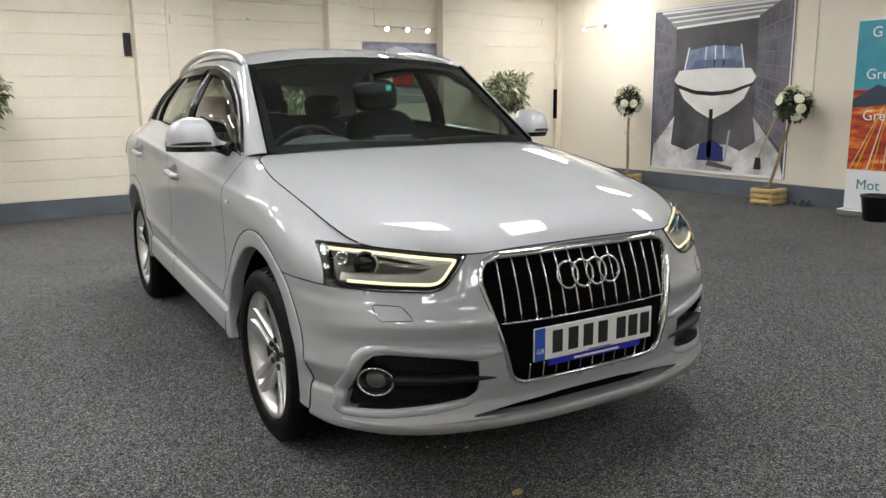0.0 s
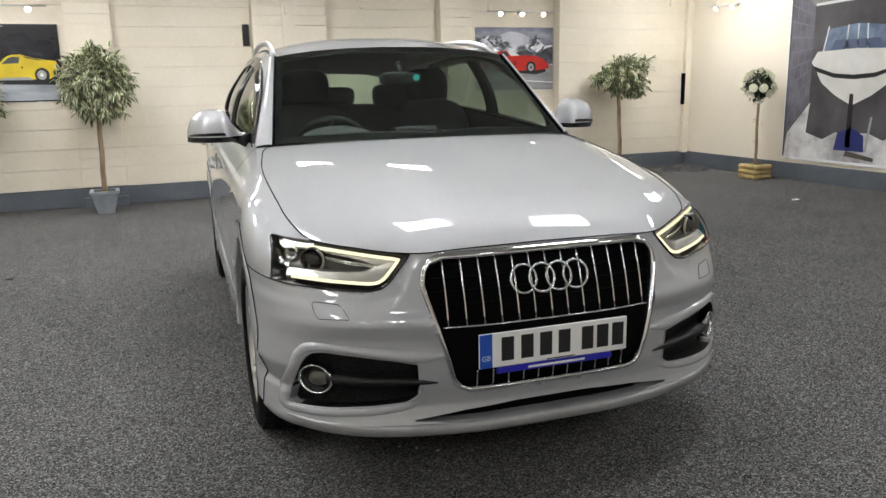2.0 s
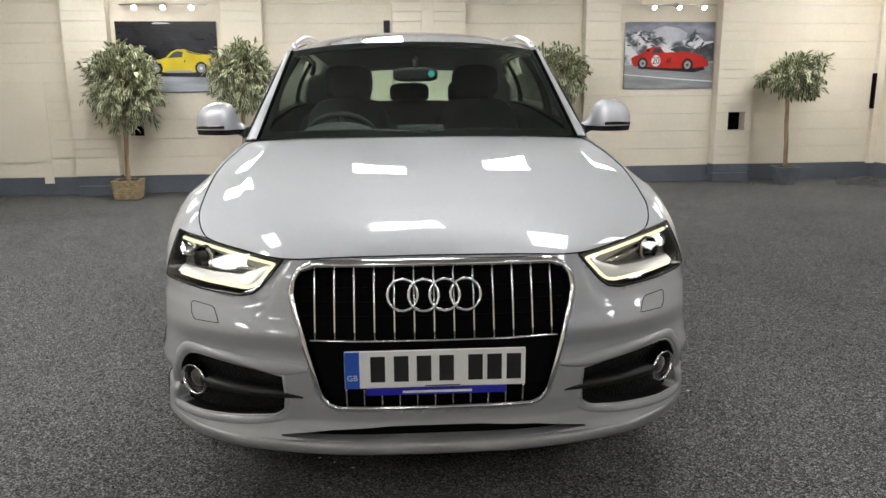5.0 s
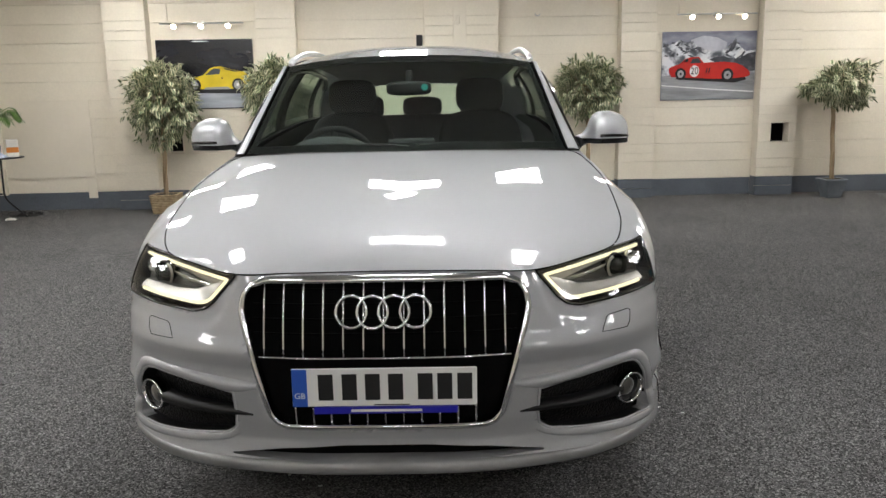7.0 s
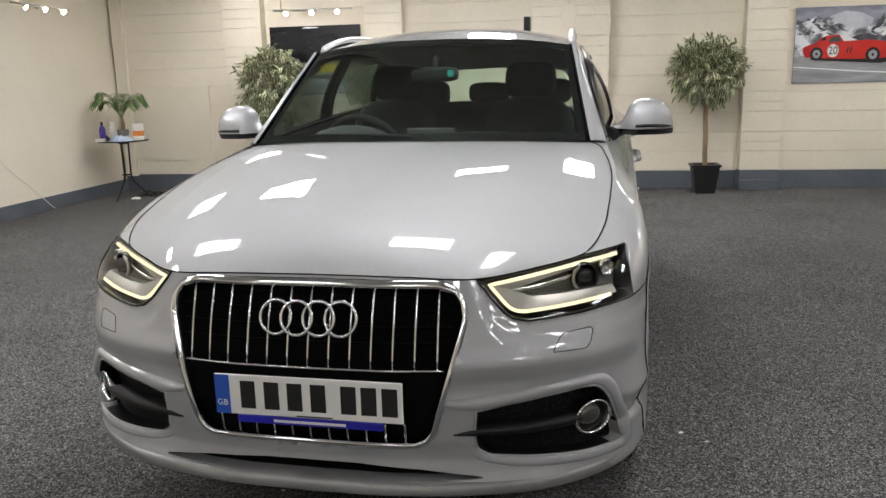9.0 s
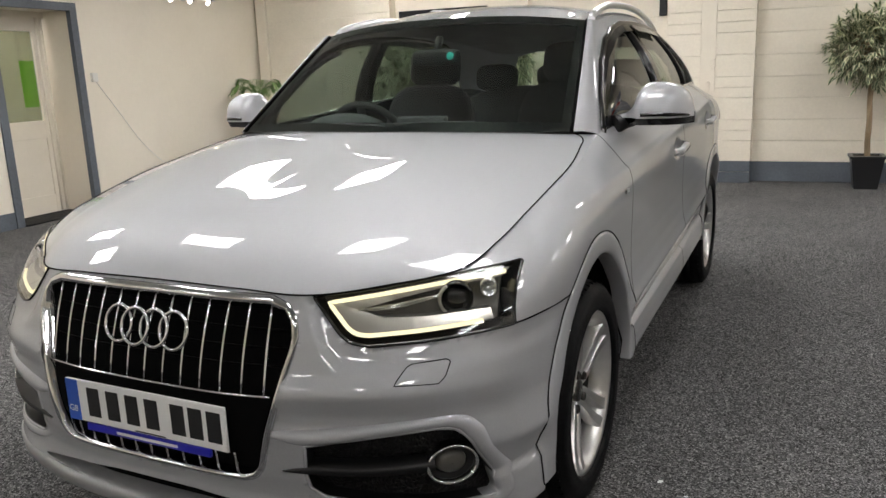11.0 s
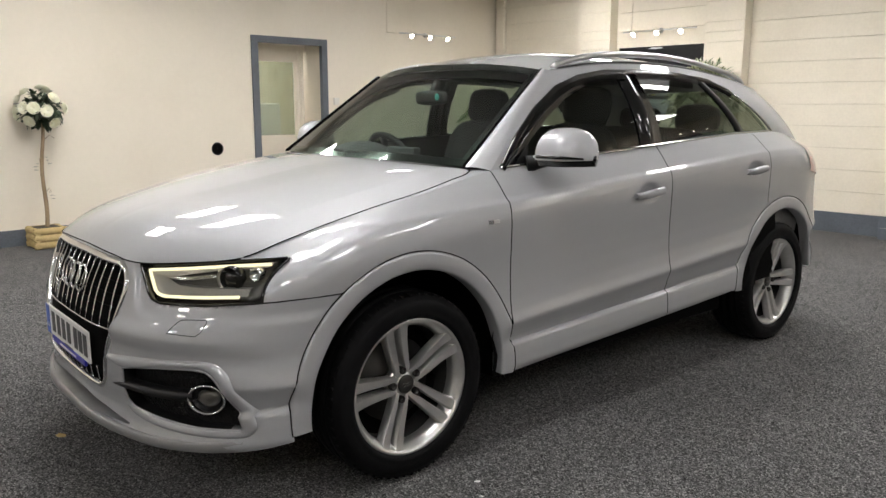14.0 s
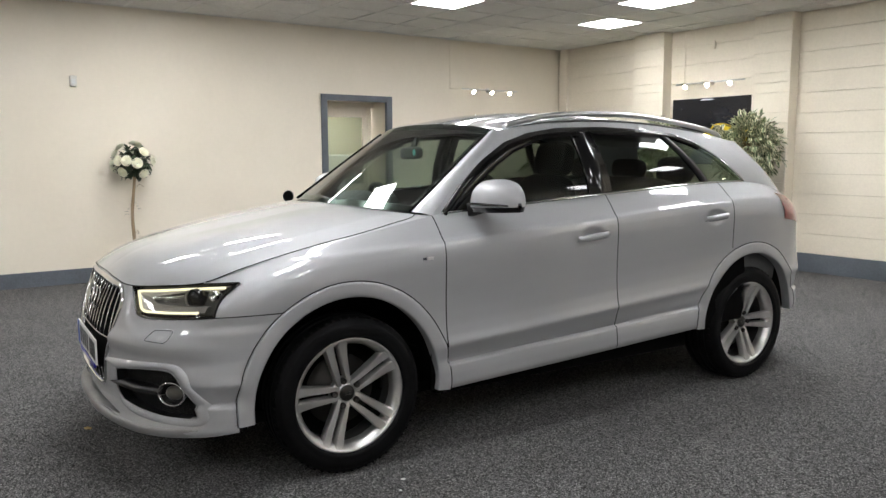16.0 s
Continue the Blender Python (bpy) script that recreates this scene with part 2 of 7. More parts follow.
def blocks(x0, x1, y, heights, holder, back, holes=()):
    """Courses of long blocks, each a little uneven, with recessed joints; the lowest ones are slate blue."""
    z = 0.0
    for k, (h, blue) in enumerate(heights):
        spans = [(x0, x1)]
        for hx0, hx1, hz0, hz1 in holes:
            if z < hz1 - 0.01 and z + h > hz0 + 0.01:
                spans = [(x0, hx0), (hx1, x1)]
        for a, b in spans:
            d = random.uniform(-0.0025, 0.0025)
            bm = boxed(a, b, y + d, back, z + 0.002, min(z + h, TOP) - 0.002, 0.003)
            part("block", bm, SLATE if blue else CREAM, holder)
        z += h
        if z > TOP - 0.05:
            break


BAY = [(0.215, True)] + [(0.2255, False)] * 12
SOLID = [(1.075 * h, k < 2) for k, h in enumerate((0.11, 0.11, 0.205, 0.10, 0.105, 0.215, 0.10, 0.105, 0.21, 0.21, 0.10, 0.11, 0.21, 0.105, 0.105, 0.21, 0.21, 0.21))]
for x0, x1 in ((LEFT, -3.60), (-3.10, -1.80), (-1.33, 0.215), (1.11, 2.61), (3.05, 4.37), (4.85, RIGHT)):
    blocks(x0, x1, BACK - 0.018, BAY, wall_north, BACK, holes=((-2.98, -2.82, 0.70, 1.08),) if x0 == -3.10 else ())
niche = (4.535, 4.76, 0.672, 0.904)
NICHED = 4.37
for x0, x1 in ((-3.60, -3.10), (-1.80, -1.33), (2.61, 3.05), (NICHED, 4.85), (0.215, 0.566), (0.72, 1.11)):
    hs = list(SOLID)
    if x0 == NICHED:
        hs = [(0.118, True), (0.118, True), (0.115, False), (0.115, False), (0.206, False), (0.232, False)] + [(1.075 * h, False) for h in (0.10, 0.10, 0.2, 0.1, 0.11, 0.22, 0.11, 0.105, 0.21, 0.21, 0.21, 0.2)]
    bm = bmesh.new()
    for xa, xb, za, zb in (((x0 + 0.006, niche[0], 0, TOP), (niche[1], x1 - 0.006, 0, TOP), (niche[0], niche[1], 0, niche[2]), (niche[0], niche[1], niche[3], TOP)) if x0 == NICHED else ((x0 + 0.006, x1 - 0.006, 0, TOP),)):
        box(bm, xa, xb, PIER + 0.02, BACK - 0.02, za, zb)
    core = part("pier", bm, MORTAR, wall_north)
    blocks(x0, x1, PIER, hs, core, PIER + 0.06, holes=(niche,) if x0 == NICHED else ())
    for k, (a, b) in enumerate(((x0, x0 + 0.006), (x1 - 0.006, x1))):
        part("pier_side", boxed(a, b, PIER + 0.05, BACK - 0.018, 0.237, TOP), CREAM, core)
        part("pier_side", boxed(a, b, PIER + 0.05, BACK - 0.018, 0, 0.237), SLATE, core)
part("boxed_pipe", boxed(0.566, 0.72, PIER - 0.008, BACK, 0.235, TOP, 0.004), CREAM_SMOOTH, wall_north)
part("boxed_pipe_foot", boxed(0.566, 0.72, PIER - 0.008, BACK, 0.0, 0.235, 0.004), SLATE, wall_north)
part("boxed_corner", boxed(6.60, RIGHT, BACK - 0.09, BACK - 0.02, 0.2, TOP, 0.004), CREAM, wall_north)
part("boxed_corner", boxed(-5.16, -5.01, BACK - 0.08, BACK - 0.02, 0.2, TOP, 0.004), CREAM, wall_north)
part("wall_board", boxed(-4.93, -3.92, BACK - 0.034, BACK - 0.018, 0.40, 1.345, 0.003), CREAM_SMOOTH, wall_north)
part("wall_board", boxed(-4.03, -3.92, BACK - 0.030, BACK - 0.018, 0.14, 0.40, 0.003), CREAM_SMOOTH, wall_north)
part("slot", boxed(6.575, 6.60, BACK - 0.094, BACK - 0.03, 0.925, 1.385), DARK, wall_north)
part("slot", boxed(-2.98, -2.82, BACK - 0.006, BACK - 0.001, 0.70, 1.08), DARK, wall_north)
part("cable_box", boxed(0.115, 0.19, BACK - 0.075, BACK - 0.018, 1.80, 2.05, 0.004), BLACK, wall_north)
for x, y, z in ((0.655, PIER, 1.03), (0.70, PIER, 1.26), (0.62, PIER, 2.21), (-2.45, BACK - 0.018, 2.68), (6.33, BACK - 0.018, 2.40)):
    part("junction_box", boxed(x - 0.02, x + 0.02, y - 0.030, y - 0.006, z - 0.05, z + 0.05, 0.006), CREAM_SMOOTH, wall_north)
part("hook", tube(bmesh.new(), line([(1.58, BACK - 0.018, 2.285), (1.585, BACK - 0.05, 2.26), (1.61, BACK - 0.06, 2.255), (1.635, BACK - 0.05, 2.275)], 12), 0.006, 6), SATIN, wall_north)
part("niche_back", boxed(niche[0], niche[1], BACK - 0.03, BACK, niche[2], niche[3]), DARK, wall_north)

# ceiling of tiles in a grid, one mesh
bm = bmesh.new()
box(bm, LEFT - 0.1, RIGHT + 0.1, NEAR - 0.1, BACK + 0.1, TOP + 0.03, TOP + 0.12)
TX, TY = -3.05 - 0.3, 3.27 - 0.3
# first ten and (-3.05, -0.33) are known panels; the others are unseen added fill
PANELS_AND_FILL = [(-3.05, 3.27), (-3.05, 5.67), (-1.85, 5.07), (-1.85, 3.27), (-1.85, 0.27), (-0.05, 0.27), (-0.05, 3.87), (-0.05, 5.07), (1.15, -0.33), (1.15, 3.87), (2.95, 5.07), (4.75, 2.67), (5.35, 5.07), (-3.65, 0.87), (-3.05, -0.33), (-4.25, -2.73), (-1.85, -3.93), (-4.25, -4.53), (-0.65, -5.73), (1.15, -5.13), (2.95, -4.53), (4.75, -1.53), (3.55, 0.27), (3.55, -2.73), (5.95, 5.67)]
taken = {(round((x - TX) / 0.6 - 0.5), round((y - TY) / 0.6 - 0.5)) for x, y in PANELS_AND_FILL}
i0, i1 = math.floor((LEFT - TX) / 0.6), math.ceil((RIGHT - TX) / 0.6)
j0, j1 = math.floor((NEAR - TY) / 0.6), math.ceil((BACK - TY) / 0.6)
tile_rng = random.Random(5)
for i in range(i0, i1):
    for j in range(j0, j1):
        if (i, j) in taken:
            continue
        x0, y0 = TX + i * 0.6, TY + j * 0.6
        d = [tile_rng.uniform(-0.003, 0.004) + (0.008 if tile_rng.random() < 0.08 else 0) for _ in range(4)]
        x0c, x1c, y0c, y1c = max(x0 + 0.006, LEFT), min(x0 + 0.594, RIGHT), max(y0 + 0.006, NEAR), min(y0 + 0.594, BACK)
        if x1c - x0c < 0.02 or y1c - y0c < 0.02:
            continue
        f = bm.faces.new([bm.verts.new(p) for p in ((x0c, y0c, TOP + d[0]), (x0c, y1c, TOP + d[1]), (x1c, y1c, TOP + d[2]), (x1c, y0c, TOP + d[3]))])
for i in range(i0, i1 + 1):
    x = TX + i * 0.6
    if LEFT < x < RIGHT:
        box(bm, x - 0.012, x + 0.012, NEAR, BACK, TOP - 0.006, TOP + 0.02, mat=1)
for j in range(j0, j1 + 1):
    y = TY + j * 0.6
    if NEAR < y < BACK:
        box(bm, LEFT, RIGHT, y - 0.012, y + 0.012, TOP - 0.005, TOP + 0.021, mat=1)
tagged(part("ceiling", bm, [TILE, TBAR]), "suspended ceiling of worn off-white mineral tiles in a grid", "ceiling", kind="structure")
light = thing("ceiling_and_fill_light", "square flat light panel set in the tile ceiling, lit; copies include unseen fill panels", "ceiling light", *PANELS_AND_FILL[0], TOP, group="ceiling light panels")
part("diffuser", boxed(-0.272, 0.272, -0.272, 0.272, -0.004, 0.012), PANEL, light)
bm = bmesh.new()
for a in ((-0.294, 0.294, -0.294, -0.272), (-0.294, 0.294, 0.272, 0.294), (-0.294, -0.272, -0.272, 0.272), (0.272, 0.294, -0.272, 0.272)):
    box(bm, *a, -0.006, 0.012)
part("frame", bm, TBAR, light)
for x, y in PANELS_AND_FILL[1:]:
    copy_thing(light, pose(x, y, TOP))

# doorway in the west wall
door_1 = tagged(thing("door_1", "cream panelled door with a glazed upper half behind a slate frame", "door", LEFT, 0, 0), kind="structure")
bm = bmesh.new()
for y0, y1, z0, z1 in ((DOOR_Y0 - 0.07, DOOR_Y0 + 0.012, 0, DOOR_Z + 0.065), (DOOR_Y1 - 0.012, DOOR_Y1 + 0.07, 0, DOOR_Z + 0.065), (DOOR_Y0 + 0.012, DOOR_Y1 - 0.012, DOOR_Z - 0.012, DOOR_Z + 0.065)):
    box(bm, -0.035, 0.022, y0, y1, z0, z1, 0.003)
part("door_frame", bm, SLATE, door_1, "slate blue door frame")
bm = bmesh.new()
dx = -WALL_T + 0.05
for y0, y1, z0, z1 in ((DOOR_Y0, DOOR_Y0 + 0.10, 0, 1.97), (DOOR_Y1 - 0.16, DOOR_Y1 - 0.03, 0, 1.97), (DOOR_Y0 + 0.10, DOOR_Y1 - 0.16, 0, 0.20), (DOOR_Y0 + 0.10, DOOR_Y1 - 0.16, 0.78, 0.96), (DOOR_Y0 + 0.10, DOOR_Y1 - 0.16, 1.84, 1.97)):
    box(bm, dx - 0.04, dx, y0, y1, z0, z1, 0.003)
box(bm, dx - 0.03, dx - 0.012, DOOR_Y0 + 0.10, DOOR_Y1 - 0.16, 0.20, 0.78)
part("leaf", bm, CREAM_SMOOTH, door_1)
bm = bmesh.new()
for y in (DOOR_Y1 - 0.045, DOOR_Y1 - 0.105):
    tube(bm, [(dx + 0.006, y, 0.02), (dx + 0.006, y, 1.98)], 0.012, 8)
box(bm, dx - 0.04, dx + 0.004, DOOR_Y0, DOOR_Y1, 1.97, DOOR_Z)
part("door_moulding", bm, CREAM_SMOOTH, door_1)
part("pane", boxed(dx - 0.028, dx - 0.022, DOOR_Y0 + 0.10, DOOR_Y1 - 0.16, 0.96, 1.84), sheet_glass("door_glass", (0.72, 0.78, 0.72)), door_1).visible_shadow = False
# the small room behind the door
bm = bmesh.new()
bx = LEFT - WALL_T - 0.01
box(bm, bx - 1.75, bx - 1.7, 1.6, 5.2, 0, 2.4)
box(bm, bx - 1.7, bx, 1.6, 1.65, 0, 2.4)
box(bm, bx - 1.7, bx, 5.15, 5.2, 0, 2.4)
box(bm, bx - 1.75, bx, 1.6, 5.2, 2.4, 2.45)
tagged(part("wall_lobby", bm, CREAM_SMOOTH), "plain pale walls of the room behind the door", "wall", kind="structure")
# unseen lamp, added to brighten the room behind the glass
p = thing("ceiling_and_fill_light", "unseen square light panel added to light the small back room", "ceiling light", bx - 0.85, 3.4, 2.39)
part("diffuser", boxed(-0.29, 0.29, -0.29, 0.29, 0, 0.01), PANEL, p)
GREEN = tint(material("lime_poster", (0.25, 0.6, 0.05), 0.5), (0.3, (0.22, 0.55, 0.04)), (0.7, (0.35, 0.7, 0.10)), scale=4)
tagged(part("wall_poster", boxed(bx - 1.70, bx - 1.692, 4.88, 5.14, 1.05, 1.62), GREEN), "plain lime green notice in the back room", "poster")
tagged(part("fridge", boxed(bx - 1.68, bx - 1.1, 3.6, 4.15, 0.0, 1.35, 0.02), material("white_enamel", (0.75, 0.75, 0.74), 0.3)), "white fridge standing in the back room", "fridge")

tagged(part("door_mat", boxed(LEFT - 0.40, LEFT + 0.03, DOOR_Y0 + 0.03, DOOR_Y1 - 0.03, 0.0, 0.014, 0.004), tint(material("black_coir", (0.012, 0.012, 0.012), 0.95), (0.3, (0.006, 0.006, 0.006)), (0.7, (0.018, 0.018, 0.018)), scale=60, bump=0.6, bump_scale=250)), "black coir mat lying in the doorway", "door mat")

# fittings on the walls
hole = thing("wall_vent", "round black vent hole in the cream wall", "vent", LEFT, 2.388, 0.843)
part("ring", lathe(bmesh.new(), [(0.066, 0.0), (0.072, 0.004), (0.062, 0.008), (0.060, -0.004)], "x", sides=32), BLACK, hole)
part("opening", lathe(bmesh.new(), [(0.062, 0.003), (0.001, 0.003)], "x", sides=32), DARK, hole)
s = thing("wall_socket", "small white wall socket with a trailing cable", "socket", LEFT, 4.0, 1.37)
part("plate", boxed(0, 0.035, -0.035, 0.035, -0.045, 0.045, 0.004), WHITE_PLASTIC := material("white_plastic", (0.7, 0.68, 0.62), 0.4), s)
part("cable", tube(bmesh.new(), line([(0.03, 0, -0.04), (0.02, 0.235, -0.32), (0.015, 0.575, -0.74), (0.02, 1.015, -1.11), (0.04, 1.30, -1.355)], 30), 0.004, 6), WHITE_PLASTIC, s)
s = thing("alarm_sensor", "small cream sensor box high on the wall", "sensor", LEFT, 0.038, 2.11)
part("case", boxed(0, 0.045, -0.033, 0.033, -0.055, 0.055, 0.008), WHITE_PLASTIC, s)
part("window", boxed(0.043, 0.05, -0.02, 0.02, -0.03, 0.02, 0.003), TBAR, s)


def spot_rail(x, y, z, rz, feed, n=3):
    """Three small lamps on a rail that stands off the wall; local y points off the wall."""
    r = thing("spot_rail", "chrome rail with three lit spot lamps fixed to the wall", "spotlight", x, y, z, rz, group="spot rails")
    part("rail", tube(bmesh.new(), [(-0.5, 0.07, 0), (0.5, 0.07, 0)], 0.009, 8), SATIN, r)
    part("mount", lathe(bmesh.new(), [(0.03, 0.0), (0.03, 0.02), (0.012, 0.03), (0.010, 0.07)], "y", sides=20), SATIN, r)
    part("feed", tube(bmesh.new(), [(feed, 0.012, 0.0), (feed, 0.012, TOP - z - 0.01)], 0.005, 6), CREAM_SMOOTH, r)
    part("feed_arm", tube(bmesh.new(), [(feed, 0.012, 0.0), (feed * 0.2, 0.012, 0.0)], 0.005, 6), CREAM_SMOOTH, r)
    for k in range(n):
        a = (k - 1) * 0.325
        lamp = part("lamp", lathe(bmesh.new(), [(0.012, 0.0), (0.022, 0.012), (0.031, 0.04), (0.033, 0.052), (0.030, 0.05)], "z", sides=20), CHROME, r)
        lamp.matrix_basis = pose(a, 0.075, -0.012, -125, 0, 0)
        b = part("bulb", lathe(bmesh.new(), [(0.001, 0.058), (0.020, 0.054), (0.029, 0.044), (0.028, 0.030)], "z", sides=20), BULB, lamp)


spot_rail(-2.46, BACK - 0.02, 2.225, 180, 0.42)
spot_rail(3.82, BACK - 0.02, 2.24, 180, 0.46)
spot_rail(RIGHT, 5.90, 2.295, 90, 0.44)
spot_rail(LEFT, 5.48, 2.25, -90, 0.66)

# ---- the car's surface ----
# widest outline seen from above (x, y), and the upper edge that the side rises to (x, y, z)
OUTLINE = np.array([
    (0.00, -0.900, 0.00, -0.795, 0.826), (0.26, -0.890, 0.26, -0.795, 0.824), (0.43, -0.858, 0.42, -0.775, 0.818),
    (0.61, -0.792, 0.565, -0.668, 0.826), (0.737, -0.702, 0.690, -0.548, 0.846), (0.832, -0.585, 0.740, -0.42, 0.892),
    (0.874, -0.44, 0.757, -0.27, 0.932), (0.888, -0.28, 0.768, -0.10, 0.970), (0.882, 0.0, 0.772, 0.10, 1.005),
    (0.878, 0.47, 0.742, 0.47, 1.068), (0.884, 1.3, 0.768, 1.3, 1.122), (0.886, 2.2, 0.748, 2.2, 1.172), (0.890, 2.6, 0.722, 2.62, 1.178),
    (0.870, 2.92, 0.710, 2.90, 1.15), (0.80, 3.155, 0.68, 3.10, 1.10), (0.65, 3.33, 0.55, 3.28, 1.07), (0.35, 3.42, 0.3, 3.36, 1.06), (0.0, 3.44, 0.0, 3.38, 1.06)])


def spread(x):
    """The full width of the body: its outer parts stand a little further out than the drawn outline."""
    x = np.asarray(x, float)
    return x * (1 + 0.024 * step(0.42, 0.72, np.abs(x)))


def widened(poly):
    poly = np.array(poly, float)
    return np.stack([spread(poly[:, 0]), poly[:, 1]], -1)


OUTLINE[:, 0], OUTLINE[:, 2] = spread(OUTLINE[:, 0]), spread(OUTLINE[:, 2])
KNOT = np.r_[0, np.cumsum(np.linalg.norm(np.diff(OUTLINE[:, :2], axis=0), axis=1))]
# how far the surface draws in from the outline, by height: side, nose and tail
SIDE_IN = np.array([(0.18, 0.10), (0.26, 0.045), (0.295, 0.012), (0.31, 0.005), (0.36, 0.007), (0.404, 0.013), (0.413, 0.031), (0.45, 0.018), (0.48, 0.004),
                    (0.488, 0.0), (0.496, 0.0005), (0.53, 0.0095), (0.58, 0.0165), (0.65, 0.0205), (0.72, 0.0205), (0.78, 0.0185), (0.86, 0.0165), (0.92, 0.0170), (0.948, 0.0190), (0.957, 0.0205), (0.972, 0.0345), (0.99, 0.0425), (1.06, 0.07), (1.2, 0.13)])
NOSE_IN = np.array([(0.18, 0.12), (0.215, 0.08), (0.243, 0.016), (0.252, 0.004), (0.262, 0.0), (0.276, 0.0), (0.286, 0.004), (0.31, 0.014), (0.345, 0.022), (0.37, 0.019), (0.40, 0.011), (0.50, 0.005), (0.535, 0.014), (0.56, 0.014), (0.585, 0.006),
                    (0.605, 0.003), (0.62, 0.008), (0.65, 0.026), (0.72, 0.052), (0.77, 0.074), (0.83, 0.105), (1.2, 0.4)])
TAIL_IN = np.array([(0.18, 0.12), (0.3, 0.02), (0.4, 0.0), (0.7, 0.0), (0.9, 0.03), (1.06, 0.06), (1.2, 0.12)])


def bottom(y):
    """Lower edge of the body along its length."""
    return np.interp(y, [-0.82, -0.46, 0.40, 2.2, 2.9, 3.5], [0.243, 0.278, 0.288, 0.372, 0.375, 0.385])


def outline(s):
    p = hermite(KNOT, OUTLINE, s)
    d = hermite(KNOT, OUTLINE[:, :2], np.clip(s + 1e-3, 0, KNOT[-1])) - hermite(KNOT, OUTLINE[:, :2], np.clip(s - 1e-3, 0, KNOT[-1]))
    d /= np.linalg.norm(d, axis=-1, keepdims=True)
    return p, np.stack([d[..., 1], -d[..., 0]], -1)


def skin(s, v):
    """The body's outer surface: s along the outline, v from 0 at the bottom to 1 at the upper edge."""
    p, n = outline(s)
    top = p[..., 4]
    low = bottom(p[..., 1])
    z = low + (top - low) * v
    rake = 0.045 * np.clip(p[..., 1] - 0.47, -0.6, 2.0)
    front, rear = np.clip(-n[..., 1], 0, 1) ** 2, np.clip(n[..., 1], 0, 1) ** 2
    side = 1 - front - rear

    def draw(z):
        # the creases climb a little faster towards the tail than the sill does
        climb = 0.019 * np.clip(p[..., 1] - 0.47, 0, 2.0) * step(0.425, 0.50, z - rake)
        return (side * np.interp(z - rake - climb, *SIDE_IN.T) + front * np.interp(z, *NOSE_IN.T) + rear * np.interp(z, *TAIL_IN.T))

    # the cheek beside the lamp lies a little deeper, over a soft ledge
    ledge = np.interp(p[..., 0], [0.40, 0.455, 0.485, 0.52, 0.58, 0.70, 0.86], [0.86, 0.79, 0.71, 0.676, 0.664, 0.664, 0.68])
    cheek = 0.007 * step(ledge - 0.026, ledge + 0.016, z) * step(-0.25, -0.5, p[..., 1]) * step(0.40, 0.45, p[..., 0])
    base = p[..., :2] - n * (draw(z) + cheek)[..., None]
    edge = p[..., :2] - n * draw(top)[..., None]
    w = np.clip((z - (top - 0.2)) / 0.2, 0, 1) ** 2.2
    xy = base + (p[..., 2:4] - edge) * w[..., None]
    return np.concatenate([xy, z[..., None]], -1)


S_FINE = np.linspace(0, KNOT[-1], 620)
V_FINE = np.linspace(0, 1, 90)
FINE = skin(S_FINE[None, :] + 0 * V_FINE[:, None], V_FINE[:, None] + 0 * S_FINE[None, :])


def column_at(z):
    """Points of the surface at one height, along the outline."""
    t = (z - FINE[0, :, 2]) / np.maximum(FINE[-1, :, 2] - FINE[0, :, 2], 1e-6)
    ok = t <= 1.0
    t = np.clip(t, 0, 1) * (len(V_FINE) - 1)
    i = np.clip(t.astype(int), 0, len(V_FINE) - 2)
    f = (t - i)[:, None]
    c = np.arange(FINE.shape[1])
    return (FINE[i, c] * (1 - f) + FINE[i + 1, c] * f), ok


def depth_on(G, axes, a, b):
    """The point of a fine surface that lies at (a, b) along two axes."""
    i0, i1 = axes
    d = (G[..., i0] - a) ** 2 + (G[..., i1] - b) ** 2
    i, j = np.unravel_index(np.argmin(d), d.shape)
    h, w = d.shape
    du = G[i, min(j + 1, w - 1)] - G[i, max(j - 1, 0)]
    dv = G[min(i + 1, h - 1), j] - G[max(i - 1, 0), j]
    m = np.array([[du[i0], dv[i0]], [du[i1], dv[i1]]])
    if abs(np.linalg.det(m)) < 1e-12:
        return G[i, j].copy()
    k = np.clip(np.linalg.solve(m, [a - G[i, j, i0], b - G[i, j, i1]]), -3, 3)
    return G[i, j] + du * k[0] + dv * k[1]


def inside(poly, a, b):
    """Which points lie in a polygon."""
    a, b = np.asarray(a), np.asarray(b)
    hit = np.zeros(a.shape, bool)
    for (x0, y0), (x1, y1) in zip(poly, np.roll(poly, -1, axis=0)):
        cross = (y0 > b) != (y1 > b)
        hit ^= cross & (a < (x1 - x0) * (b - y0) / (y1 - y0 + 1e-15) + x0)
    return hit


